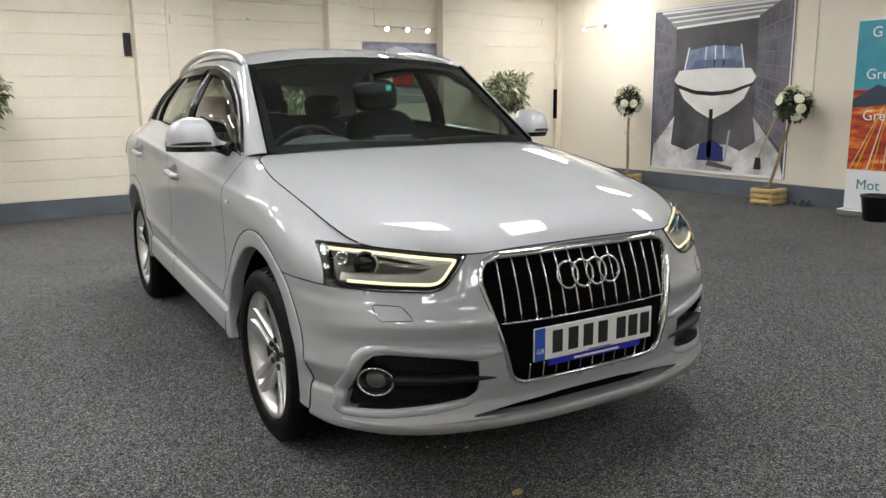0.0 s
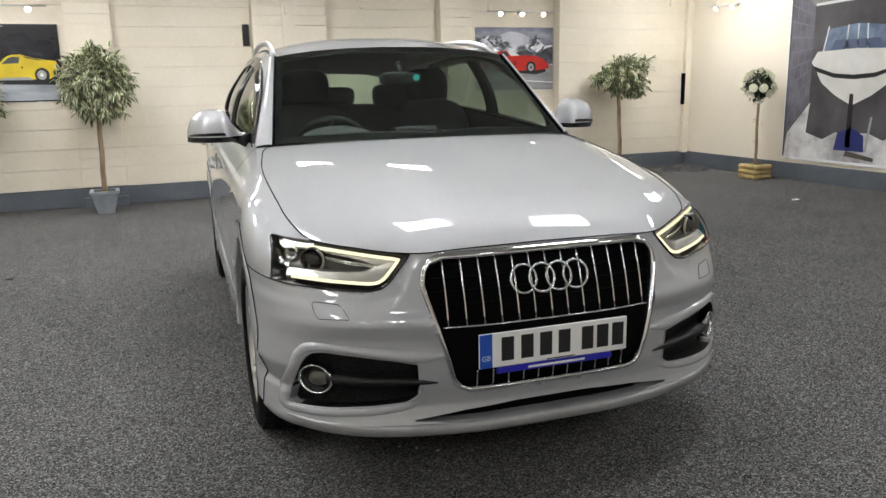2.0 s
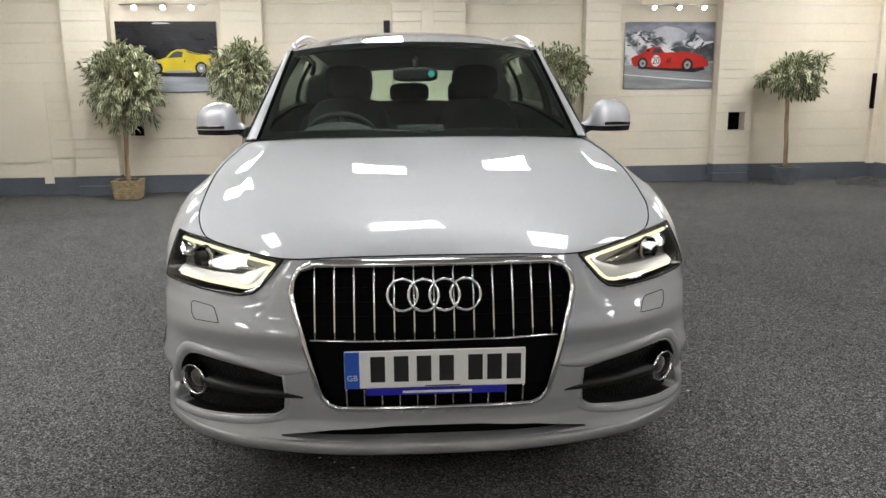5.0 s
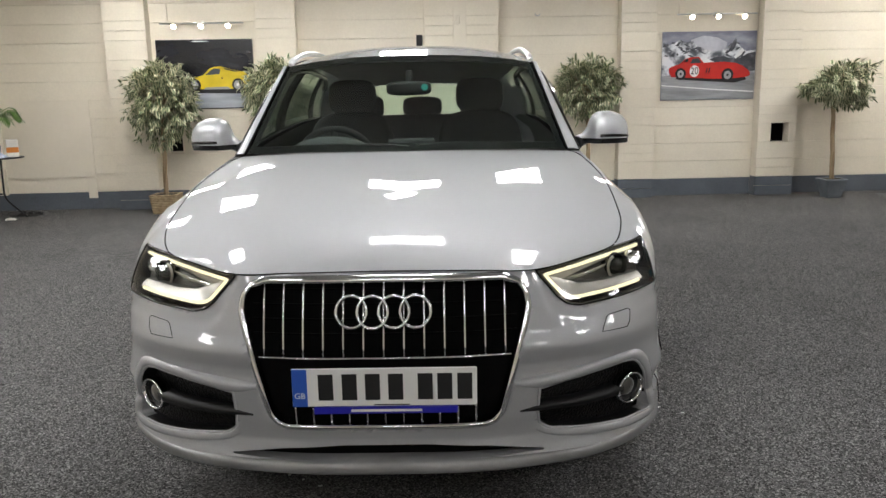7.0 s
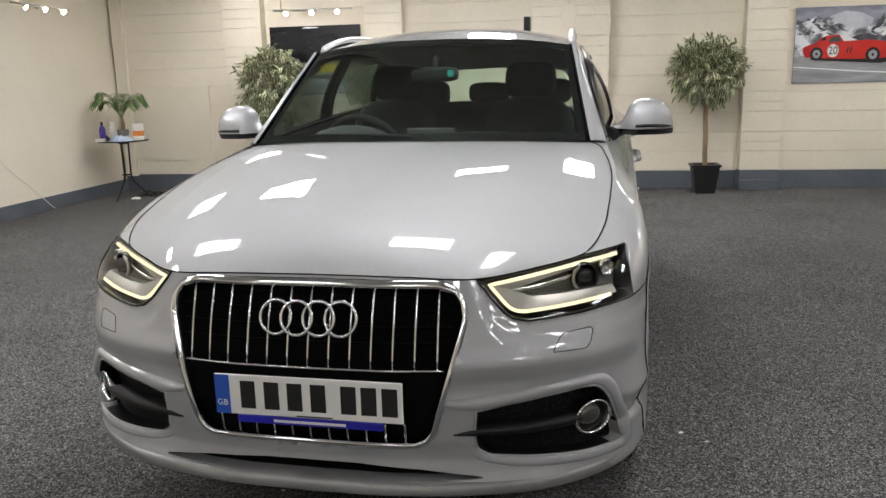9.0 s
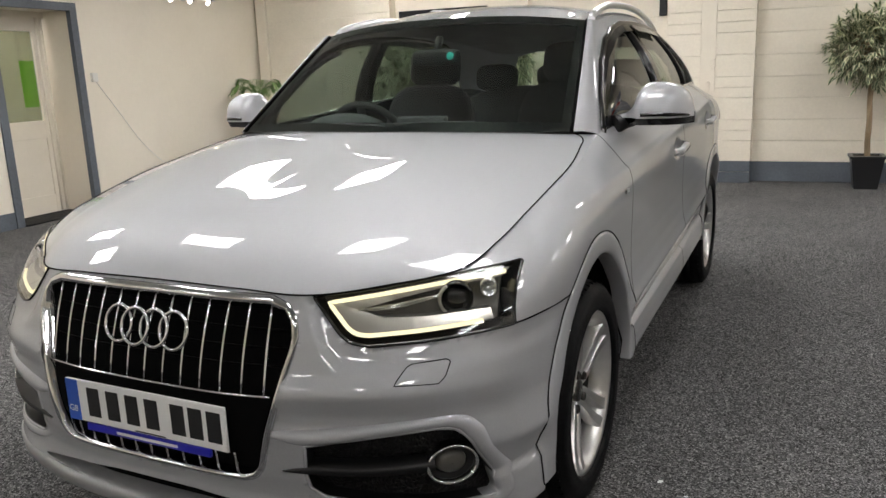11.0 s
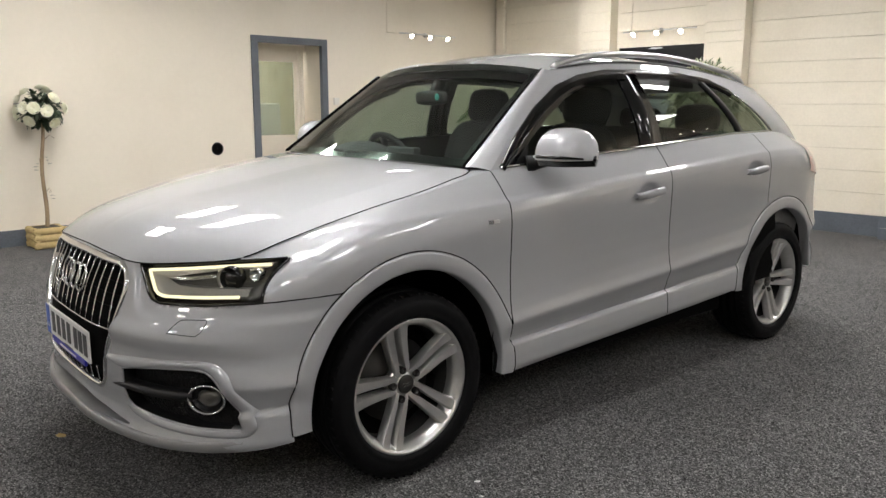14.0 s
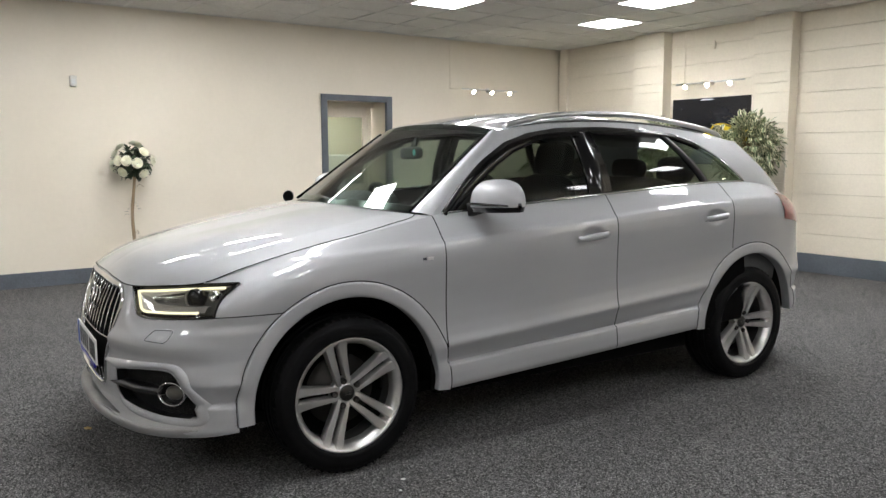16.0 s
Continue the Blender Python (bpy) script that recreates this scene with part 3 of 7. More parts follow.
def cut(P, G, poly, axes, reach, where=None):
    """Moves the grid's points near a polygon onto its edge, and returns which faces stay outside it."""
    poly = np.asarray(poly, float)
    i0, i1 = axes
    a, b = P[..., i0], P[..., i1]
    ok = np.ones(a.shape, bool) if where is None else where(P)
    best, near = np.full(a.shape, 9.0), np.zeros(a.shape + (2,))
    for p, q in zip(poly, np.roll(poly, -1, axis=0)):
        e = q - p
        t = np.clip(((a - p[0]) * e[0] + (b - p[1]) * e[1]) / (e @ e + 1e-15), 0, 1)
        c = p + t[..., None] * e
        d = np.hypot(a - c[..., 0], b - c[..., 1])
        near[d < best] = c[d < best]
        best = np.minimum(best, d)
    within = inside(poly, a, b) & ok & (best >= reach)
    for i, j in np.argwhere((best < reach) & ok):
        P[i, j] = depth_on(G, axes, *near[i, j])
    c = (P[:-1, :-1] + P[1:, :-1] + P[:-1, 1:] + P[1:, 1:]) / 4
    okc = np.ones(c.shape[:2], bool) if where is None else where(c)
    gone = (inside(poly, c[..., i0], c[..., i1]) & okc) | within[:-1, :-1] | within[1:, :-1] | within[:-1, 1:] | within[1:, 1:]
    return ~gone


COLUMNS = {}


def nose(x, z, out=0.0):
    """A point on the nose, out metres proud of it."""
    x = float(spread(x))
    key = round(float(z), 4)
    if key not in COLUMNS:
        q = column_at(z)[0]
        q = q[: int(np.argmax(q[:, 0] > q[:, 0].max() - 0.004)) + 1]
        d = np.gradient(q[:, :2], axis=0)
        for k in range(2):
            d[:, k] = np.convolve(np.pad(d[:, k], 6, mode="edge"), np.ones(13) / 13, "valid")
        d /= np.linalg.norm(d, axis=1, keepdims=True)
        COLUMNS[key] = (q[:, 0], q[:, 1], d)
    qx, qy, d = COLUMNS[key]
    a = min(abs(x), qx[-1])
    y, dx, dy = np.interp(a, qx, qy), np.interp(a, qx, d[:, 0]), np.interp(a, qx, d[:, 1])
    p = np.array([abs(x) + dy * out, y - dx * out, z])
    return np.array([p[0] if x >= 0 else -p[0], p[1], p[2]])


def flank(y, z, out=0.0):
    p = depth_on(FINE[:, 90:], (1, 2), y, z)
    return p + np.array([out, 0, 0])


def ruled(top, bottom, n, m, place):
    """A patch between two lines in (x, z), laid onto the nose."""
    A, B = straight(top, n), straight(bottom, n)
    return np.array([[place(*(A[j] * (1 - i / (m - 1)) + B[j] * i / (m - 1))) for j in range(n)] for i in range(m)])


PAINT = material("silver_metallic_paint", (0.40, 0.405, 0.415), 0.62, 0.55, Coat_Weight=1.0, Coat_Roughness=0.012)
_f = noise_node(PAINT, 900.0, 2.0)
_r = ramp(PAINT, _f, "Fac", (0.26, (0.330, 0.336, 0.346)), (0.74, (0.464, 0.472, 0.486)))
join(PAINT, _r, "Color", PAINT.node_tree.nodes["Principled BSDF"], "Base Color")
LIP = tint(material("grey_lip_paint", (0.3, 0.3, 0.3), 0.4, 0.4), (0.3, (0.24, 0.24, 0.24)), (0.7, (0.32, 0.32, 0.32)), scale=8)
ALLOY = tint(material("silver_alloy", (0.46, 0.455, 0.44), 0.34, 0.88), (0.3, (0.54, 0.535, 0.525)), (0.7, (0.66, 0.655, 0.64)), scale=14)
RUBBER = tint(material("tyre_rubber", (0.008, 0.008, 0.008), 0.55, Specular_IOR_Level=0.10), (0.3, (0.003, 0.003, 0.0034)), (0.7, (0.006, 0.006, 0.0065)), scale=20, bump=0.15, bump_scale=200)
SEAT = tint(material("black_leather", (0.02, 0.02, 0.021), 0.6, Specular_IOR_Level=0.25), (0.3, (0.011, 0.011, 0.0118)), (0.7, (0.021, 0.021, 0.022)), scale=14, bump=0.2, bump_scale=160)
TRIM = tint(material("dashboard_plastic", (0.03, 0.03, 0.031), 0.6, Specular_IOR_Level=0.35), (0.3, (0.050, 0.052, 0.053)), (0.7, (0.070, 0.072, 0.073)), scale=20, bump=0.15, bump_scale=300)
LINING = tint(material("grey_headlining", (0.3, 0.3, 0.29), 0.9), (0.3, (0.26, 0.26, 0.25)), (0.7, (0.34, 0.335, 0.325)), scale=9, bump=0.2, bump_scale=200)
SCREEN = sheet_glass("windscreen_glass", (0.72, 0.84, 0.77), clear=0.058)
SIDEGLASS = sheet_glass("side_window_glass", (0.34, 0.38, 0.34))
PRIVACY = sheet_glass("rear_window_glass", (0.40, 0.45, 0.40))
REARGLASS = sheet_glass("rear_screen_glass", (0.70, 0.78, 0.70))
LENS = sheet_glass("headlight_cover", (0.93, 0.94, 0.93))
SMOKE = sheet_glass("smoked_deflector", (0.05, 0.05, 0.05))
LED = emitter("daytime_light", (1.0, 0.93, 0.60), 1.5)
LAMP_GREY = material("headlight_bezel", (0.10, 0.096, 0.085), 0.3, 0.4)
LAMP_SILVER = material("headlight_reflector", (0.44, 0.42, 0.38), 0.34, 0.8)
RED = material("tail_lamp_red", (0.20, 0.004, 0.005), 0.12, Coat_Weight=1.0)
WHITE = material("plate_white", (0.78, 0.78, 0.76), 0.35)
BLUE = material("plate_blue", (0.02, 0.09, 0.45), 0.35)
STRIP_BLUE = material("strip_blue", (0.012, 0.012, 0.35), 0.35)
INK = material("print_black", (0.012, 0.012, 0.012), 0.4)

car = thing("car", "silver metallic compact SUV parked on the showroom carpet, daytime lights on", "car", 0.001, 0.041, 0, -2.8)

# -- skin of the body, cut for the arches, the grille and the lamps --
HUBS = ((0.0, 0.338), (2.603, 0.338))
GRILLE = np.array([(0.0, 0.817), (0.345, 0.812), (0.385, 0.796), (0.408, 0.765), (0.415, 0.725), (0.408, 0.69), (0.335, 0.425), (0.315, 0.40), (0.285, 0.388), (0.0, 0.382)])
LAMP_TOP = [(0.436, 0.815), (0.56, 0.822), (0.68, 0.838), (0.795, 0.851)]
LAMP_LOW = [(0.436, 0.812), (0.500, 0.735), (0.525, 0.716), (0.56, 0.708), (0.68, 0.714), (0.814, 0.727)]
POCKET_TOP = [(0.441, 0.487), (0.51, 0.502), (0.60, 0.515), (0.69, 0.523), (0.725, 0.518), (0.746, 0.500), (0.763, 0.47), (0.797, 0.335)]
POCKET_LOW = [(0.436, 0.42), (0.441, 0.378), (0.47, 0.357), (0.56, 0.345), (0.69, 0.333), (0.794, 0.331)]
SLOT_TOP = [(-0.455, 0.301), (-0.3, 0.322), (-0.13, 0.333), (0.13, 0.333), (0.3, 0.322), (0.455, 0.301)]
SLOT_LOW = [(-0.455, 0.296), (-0.2, 0.291), (0.2, 0.291), (0.455, 0.296)]
lamp_poly = np.array(LAMP_TOP + LAMP_LOW[::-1])
pocket_poly = np.array(POCKET_TOP + POCKET_LOW[::-1])
slot_poly = np.array([p for p in SLOT_TOP if p[0] >= 0] + [(0.455, 0.296), (0.2, 0.291), (-0.01, 0.291), (-0.01, 0.334)])
grille_poly = np.vstack([GRILLE * 1.0, [(-0.01, 0.382), (-0.01, 0.817)]])


def s_at(y):
    """Where along the outline the flank is at y."""
    s = np.linspace(KNOT[6], KNOT[13], 800)
    return float(np.interp(y, hermite(KNOT, OUTLINE, s)[:, 1], s))


DOORS = (0.468, 1.505, 2.41)
cols = set(np.round(np.r_[np.arange(0, KNOT[9], 0.0088), np.arange(KNOT[9], KNOT[-1], 0.0135), KNOT[-1]], 5))
for yy in DOORS:
    s0 = s_at(yy)
    cols = {c for c in cols if abs(c - s0) > 0.008} | {s0 - 0.0028, s0 + 0.0028}
cols = np.array(sorted(cols))
vs = np.r_[np.linspace(0, 0.79, 63), np.linspace(0.80, 0.88, 17), np.linspace(0.89, 1, 10)]
P = skin(cols[None, :] + 0 * vs[:, None], vs[:, None] + 0 * cols[None, :])
keep = np.ones((len(vs) - 1, len(cols) - 1), bool)
for hy, hz in HUBS:
    t = np.linspace(0, 2 * math.pi, 72, endpoint=False)
    keep &= cut(P, FINE, np.stack([hy + 0.4845 * np.cos(t), hz + 0.4845 * np.sin(t)], -1), (1, 2), 0.0085, lambda q: q[..., 0] > 0.6)
front = lambda q: (q[..., 1] < -0.3)  # noqa: E731
for poly in (grille_poly, widened(lamp_poly), widened(pocket_poly), slot_poly):
    keep &= cut(P, FINE[:, :330], poly, (0, 2), 0.0075, front)
for hy, hz in ((1.335, 0.938), (2.26, 0.992)):
    P[..., 0] -= 0.017 * np.exp(-((((P[..., 1] - hy) / 0.062) ** 2 + ((P[..., 2] - hz) / 0.036) ** 2) ** 2)) * (P[..., 0] > 0.6)
C = (P[:-1, :-1] + P[1:, :-1] + P[:-1, 1:] + P[1:, 1:]) / 4
mid = (cols[:-1] + cols[1:]) / 2
gap = np.zeros(len(mid), bool)
for yy in DOORS[:2]:
    gap |= abs(mid - s_at(yy)) < 0.002
gaps = np.broadcast_to(gap, keep.shape) | ((abs(mid - s_at(DOORS[2])) < 0.002)[None, :] & (C[..., 2] > 0.8))
keep &= ~gaps
sS = [s_at(y) for y in DOORS]
rake = 0.045 * np.clip(C[..., 1] - 0.47, -0.6, 2.0)
skirt = (C[..., 2] - rake < 0.410) & (C[..., 1] > 0.3) & (C[..., 1] < 2.3)
nosed = (C[..., 1] < -0.25) & (C[..., 2] < 0.724 + 0.0 * C[..., 0])
zone = {
    "front_bumper": nosed,
    "front_wing": ~nosed & (mid < sS[0])[None, :] & ~skirt,
    "front_door": ((mid > sS[0]) & (mid < sS[1]))[None, :] & ~skirt,
    "rear_door": ((mid > sS[1]) & (mid < sS[2]))[None, :] & ~skirt,
    "rear_quarter": (mid > sS[2])[None, :] & ~skirt,
    "side_skirt": skirt & ~nosed,
}
doors = {}
for name, m in zone.items():
    both = name in ("front_bumper", "rear_quarter")
    bm = bmesh.new()
    grid(bm, P, keep=keep & m)
    if both:
        grid(bm, mirrored(P), keep=keep & m, flip=True)
        bmesh.ops.remove_doubles(bm, verts=bm.verts, dist=1e-5)
    doors[name] = [part(name, bm, PAINT, car)]
    if not both:
        bm = bmesh.new()
        grid(bm, mirrored(P), keep=keep & m, flip=True)
        doors[name].append(part(name, bm, PAINT, car))

# dark shell inside the doors as gap shade, floor pan, wheel wells, engine bay
bm = bmesh.new()
vi, ci = np.linspace(0, 1, 12), np.linspace(s_at(0.40), s_at(2.55), 40)
Q = skin(ci[None, :] + 0 * vi[:, None], vi[:, None] + 0 * ci[None, :])
Q[..., 0] -= 0.028
grid(bm, Q)
part("gap_shade_liner", bm, DARK, car)
part("gap_shade_liner", grid(bmesh.new(), mirrored(Q), flip=True), DARK, car)
bm = bmesh.new()
box(bm, -0.74, 0.74, -0.55, 2.2, 0.25, 0.30)
box(bm, -0.60, 0.60, 2.2, 3.2, 0.33, 0.38)
# black strips that stand in for the shade under the sills
box(bm, -0.80, -0.70, 0.46, 2.14, 0.25, 0.38)
box(bm, 0.70, 0.80, 0.46, 2.14, 0.25, 0.38)
box(bm, -0.42, 0.42, -0.70, -0.42, 0.22, 0.76)
box(bm, -0.45, 0.45, -0.42, 0.44, 0.22, 0.90)
part("underbody", bm, DARK, car)
for hy, hz in HUBS:
    for sgn in (1, -1):
        bm = bmesh.new()
        t = np.linspace(0.10, math.pi, 40) if hy > 1 else np.linspace(0.0, math.pi + 0.2, 40)
        W = np.array([[(sgn * x, hy + 0.437 * math.cos(a), hz + 0.437 * math.sin(a)) for a in t] for x in (0.82, 0.48)])
        grid(bm, W)
        bm.faces.new([bm.verts.new(W[1, k]) for k in range(len(t))])
        part("wheel_well", bm, DARK, car)


def arch_flare(hy, hz, sgn, a0, a1):
    """The flat painted lip round a wheel arch, with the thin gap along its outer edge."""
    bm = bmesh.new()
    ang = np.linspace(a0, a1, 64)

    def edge(r):
        x = np.array([flank(hy + r * math.cos(a), max(hz + r * math.sin(a), 0.005 + float(bottom(hy + r * math.cos(a)))))[0] for a in ang])
        if r > 0.45:
            return x
        return np.convolve(np.pad(x, 5, mode="edge"), np.ones(11) / 11, "valid")

    outer, inner = edge(0.487), edge(0.425)
    rows = []
    for k, a in enumerate(ang):
        ring = []
        for r, out in ((0.4865, -0.05), (0.4855, 0.001), (0.483, 0.0035), (0.474, 0.0052), (0.448, 0.006), (0.430, 0.006), (0.4235, 0.004), (0.421, -0.001), (0.421, -0.05)):
            u = (0.487 - r) / 0.062
            ring.append((sgn * (outer[k] * (1 - u) + inner[k] * u + out * (1 - 0.2 * float(step(2.7, 3.2, a)))), hy + r * math.cos(a), hz + r * math.sin(a)))
        rows.append(ring)
    rows = np.array(rows)
    grid(bm, rows, flip=sgn < 0)
    for end in (rows[0], rows[-1]):
        bm.faces.new([bm.verts.new(p) for p in end])
    flare = part("arch_flare", bm, PAINT, car)
    gap = [(sgn * (outer[k] + 0.001), hy + 0.4885 * math.cos(a), hz + 0.4885 * math.sin(a)) for k, a in enumerate(ang)]
    part("flare_gap", tube(bmesh.new(), gap, 0.0019, 6), DARK, flare)


for sgn in (1, -1):
    arch_flare(*HUBS[0], sgn, -0.10, math.pi + 0.09)
    arch_flare(*HUBS[1], sgn, 0.085, math.pi - 0.05)

# -- bonnet: a patch between the nose's edge, the wings and the windscreen --
n_u, n_v = 100, 80
F0 = hermite(KNOT, OUTLINE, np.linspace(0, KNOT[4], n_u))[:, 2:5]
U1 = hermite(KNOT, OUTLINE, np.linspace(KNOT[4], KNOT[9], n_v))[:, 2:5]
U0 = line([(0, -0.795, 0.826), (0, -0.766, 0.853), (0, -0.70, 0.898), (0, -0.63, 0.927), (0, -0.50, 0.957), (0, -0.3, 0.992), (0, 0.0, 1.044), (0, 0.27, 1.091)], n_v)
F1 = line([(0, 0.27, 1.091), (0.3, 0.295, 1.089), (0.597, 0.36, 1.080), (0.72, 0.43, 1.072), (0.764, 0.47, 1.068)], n_u)
u, v = np.linspace(0, 1, n_u)[None, :, None], np.linspace(0, 1, n_v)[:, None, None]
HOOD = ((1 - v) * F0[None] + v * F1[None] + (1 - u) * U0[:, None] + u * U1[:, None]
        - ((1 - u) * (1 - v) * F0[0] + u * (1 - v) * F0[-1] + (1 - u) * v * F1[0] + u * v * F1[-1]))
HOOD[..., 2] += (0.0125 * np.sin(math.pi * u) ** 1.0 * np.sin(math.pi * np.clip(v * 1.0, 0, 1)) ** 0.6)[..., 0]
# a crease on each side from the lamp to the windscreen's foot
HOOD[..., 2] += (0.0095 * np.minimum((u / 0.79) ** 2, (1 - u) / 0.21) * np.sin(math.pi * v) ** 0.6)[..., 0]
bm = bmesh.new()
grid(bm, HOOD, flip=False)
grid(bm, mirrored(HOOD), flip=True)
bmesh.ops.remove_doubles(bm, verts=bm.verts, dist=1e-5)
bmesh.ops.recalc_face_normals(bm, faces=bm.faces)
bonnet = part("bonnet", bm, PAINT, car)


def seam(pts, name="panel_gap", r=0.0022, both=True):
    for q in (pts, mirrored(pts))[: 1 + both]:
        part(name, tube(bmesh.new(), q, r, 6), DARK, car)


def on_bonnet(u, v):
    """A point of the bonnet's surface, u across and v towards the windscreen."""
    a, b = u * (n_u - 1), v * (n_v - 1)
    i, j = min(int(b), n_v - 2), min(int(a), n_u - 2)
    f, g = b - i, a - j
    return (HOOD[i, j] * (1 - g) + HOOD[i, j + 1] * g) * (1 - f) + (HOOD[i + 1, j] * (1 - g) + HOOD[i + 1, j + 1] * g) * f + (0, 0, 0.0004)


# the shut line follows the wing and turns in round the rear corner
seam(np.array([on_bonnet(u, v) for u, v in line([(0.995, 0.01), (0.985, 0.3), (0.975, 0.6), (0.965, 0.82), (0.955, 0.92), (0.93, 0.965), (0.895, 0.998)], 70)]))
seam(np.vstack([F0 + (0, -0.001, 0.0)]))
seam(np.array([nose(x, z, 0.0) for x, z in straight([(0.812, 0.726), (0.85, 0.727)], 8)] + [flank(y, 0.727) for y in np.linspace(-0.36, -0.27, 5)]))

# -- cabin: pillars, roof, glass --
ROOFLINE = np.array([(0.585, 0.93, 1.462), (0.566, 1.42, 1.508), (0.548, 2.15, 1.497), (0.522, 2.57, 1.457), (0.498, 2.79, 1.427), (0.465, 2.91, 1.42), (0.38, 2.98, 1.422), (0.2, 3.01, 1.43), (0.0, 3.02, 1.43)])
ROOFLINE[:, 0] *= 1.058


def cabin(s, w):
    lo = hermite(KNOT, OUTLINE, s)[..., 2:5]
    hi = hermite(KNOT[9:], ROOFLINE, s)
    w = np.asarray(w)[..., None]
    p = lo * (1 - w) + hi * w
    bulge = 0.035 * np.sin(math.pi * w[..., 0] ** 0.9) * step(0, 0.3, s - KNOT[9])
    out = p.copy()
    side = step(KNOT[15], KNOT[13], s)
    out[..., 0] += bulge * side
    out[..., 1] += bulge * (1 - side)
    return out


cs, cw = np.linspace(KNOT[9], KNOT[-1], 200), np.linspace(0, 1, 40)
CAB_FINE = cabin(np.linspace(KNOT[9], KNOT[-1], 500)[None, :] + 0 * np.linspace(0, 1, 60)[:, None], np.linspace(0, 1, 60)[:, None] + 0 * np.linspace(KNOT[9], KNOT[-1], 500)[None, :])
CAB = cabin(cs[None, :] + 0 * cw[:, None], cw[:, None] + 0 * cs[None, :])
DLO = np.array([(0.545, 1.082), (0.8, 1.098), (1.3, 1.130), (1.8, 1.157), (2.2, 1.178), (2.665, 1.184), (2.60, 1.235), (2.47, 1.33), (2.33, 1.405), (2.18, 1.446), (1.9, 1.468), (1.6, 1.476), (1.3, 1.466),
                (1.1, 1.437), (0.95, 1.392), (0.80, 1.305), (0.65, 1.19)])
BACKLIGHT = np.array([(0.0, 1.115), (0.46, 1.115), (0.545, 1.14), (0.525, 1.27), (0.455, 1.375), (0.35, 1.398), (0.0, 1.41), (-0.01, 1.40), (-0.01, 1.115)])
kc = cut(CAB, CAB_FINE, DLO, (1, 2), 0.009, lambda q: q[..., 0] > 0.5)
kc &= cut(CAB, CAB_FINE[:, 350:], BACKLIGHT, (0, 2), 0.009, lambda q: q[..., 1] > 2.9)
bm = bmesh.new()
grid(bm, CAB, keep=kc)
grid(bm, mirrored(CAB), keep=kc, flip=True)
bmesh.ops.remove_doubles(bm, verts=bm.verts, dist=1e-5)
part("cabin_frame", bm, PAINT, car)

R = hermite(KNOT[9:], ROOFLINE, np.linspace(KNOT[9], KNOT[15], 70))
xs = np.linspace(-1, 1, 61)
prog = np.linspace(0, 1, 70)
ROOF = np.zeros((70, 61, 3))
for k in range(70):
    f = 1 - xs**2
    ROOF[k, :, 0] = R[k, 0] * xs
    ROOF[k, :, 1] = R[k, 1] - f * (0.085 * (1 - prog[k]) - 0.04 * step(0.8, 1, prog[k]))
    ROOF[k, :, 2] = R[k, 2] + (0.022 + 0.05 * math.sin(math.pi * min(prog[k] * 1.25 + 0.12, 1.0)) ** 0.8) * (1 - np.abs(xs) ** 2.6)
bm = bmesh.new()
grid(bm, ROOF)
roof = part("roof", bm, PAINT, car)
bm = bmesh.new()
CEILC = ROOF[::4, ::4].copy()
CEILC[..., 2] -= 0.03
grid(bm, CEILC)
part("headlining", bm, LINING, car)

# windscreen with its black border
W0 = line([(0, 0.285, 1.093), (0.3, 0.31, 1.092), (0.56, 0.358, 1.087), (0.688, 0.392, 1.083)], 40)
uu = np.linspace(0, 1, 40)
W1 = np.stack([np.interp(uu * 0.955, np.linspace(0, 1, 31), ROOF[0, 30:, k]) for k in range(3)], -1)
w = np.linspace(0, 1, 30)[:, None, None]
GLASS = W0[None] * (1 - w) + W1[None] * w
GLASS[..., 1] -= 0.002 * np.sin(math.pi * w[..., 0] ** 1.3)
GLASS[..., 2] += 0.002 * np.sin(math.pi * w[..., 0] ** 1.7)
bm = bmesh.new()
grid(bm, GLASS)
grid(bm, mirrored(GLASS), flip=True)
bmesh.ops.remove_doubles(bm, verts=bm.verts, dist=1e-5)
screen = part("windscreen", bm, SCREEN, car)
screen.visible_shadow = False
EDGE = GLASS.copy()
EDGE[..., 1] += 0.004
band = np.zeros((29, 39), bool)
band[:2], band[-2:], band[:, -2:] = True, True, True
bm = bmesh.new()
grid(bm, EDGE, keep=band)
grid(bm, mirrored(EDGE), keep=band, flip=True)
part("black_border", bm, GLOSS_BLACK, screen)
seam(np.array(GLASS[:, -1]) + (0.003, 0.0, 0.002), "screen_seal", 0.006)
# painted pillar between the windscreen and the door frame
far = cabin(np.full(30, KNOT[9]), np.linspace(0, 1, 30))
PILLAR = np.stack([GLASS[:, -1] * (1 - k) + far * k + np.array((0.45, -0.75, 0.5)) * 0.013 * math.sin(math.pi * min(1, k * 1.02)) ** 0.7 for k in np.linspace(0, 1, 9)], 1)
for k, q in enumerate((PILLAR, mirrored(PILLAR))):
    part("windscreen_pillar", grid(bmesh.new(), q, flip=k == 1), PAINT, car)
bm = bmesh.new()
A = line([(-0.74, 0.462, 1.064), (-0.6, 0.385, 1.070), (0, 0.29, 1.079), (0.6, 0.385, 1.070), (0.74, 0.462, 1.064)], 40)
tube(bm, A, 0.014, 8)
part("scuttle_seal", bm, BLACK, car)

# side glass
GL = CAB_FINE.copy()
GL[..., 0] -= 0.010


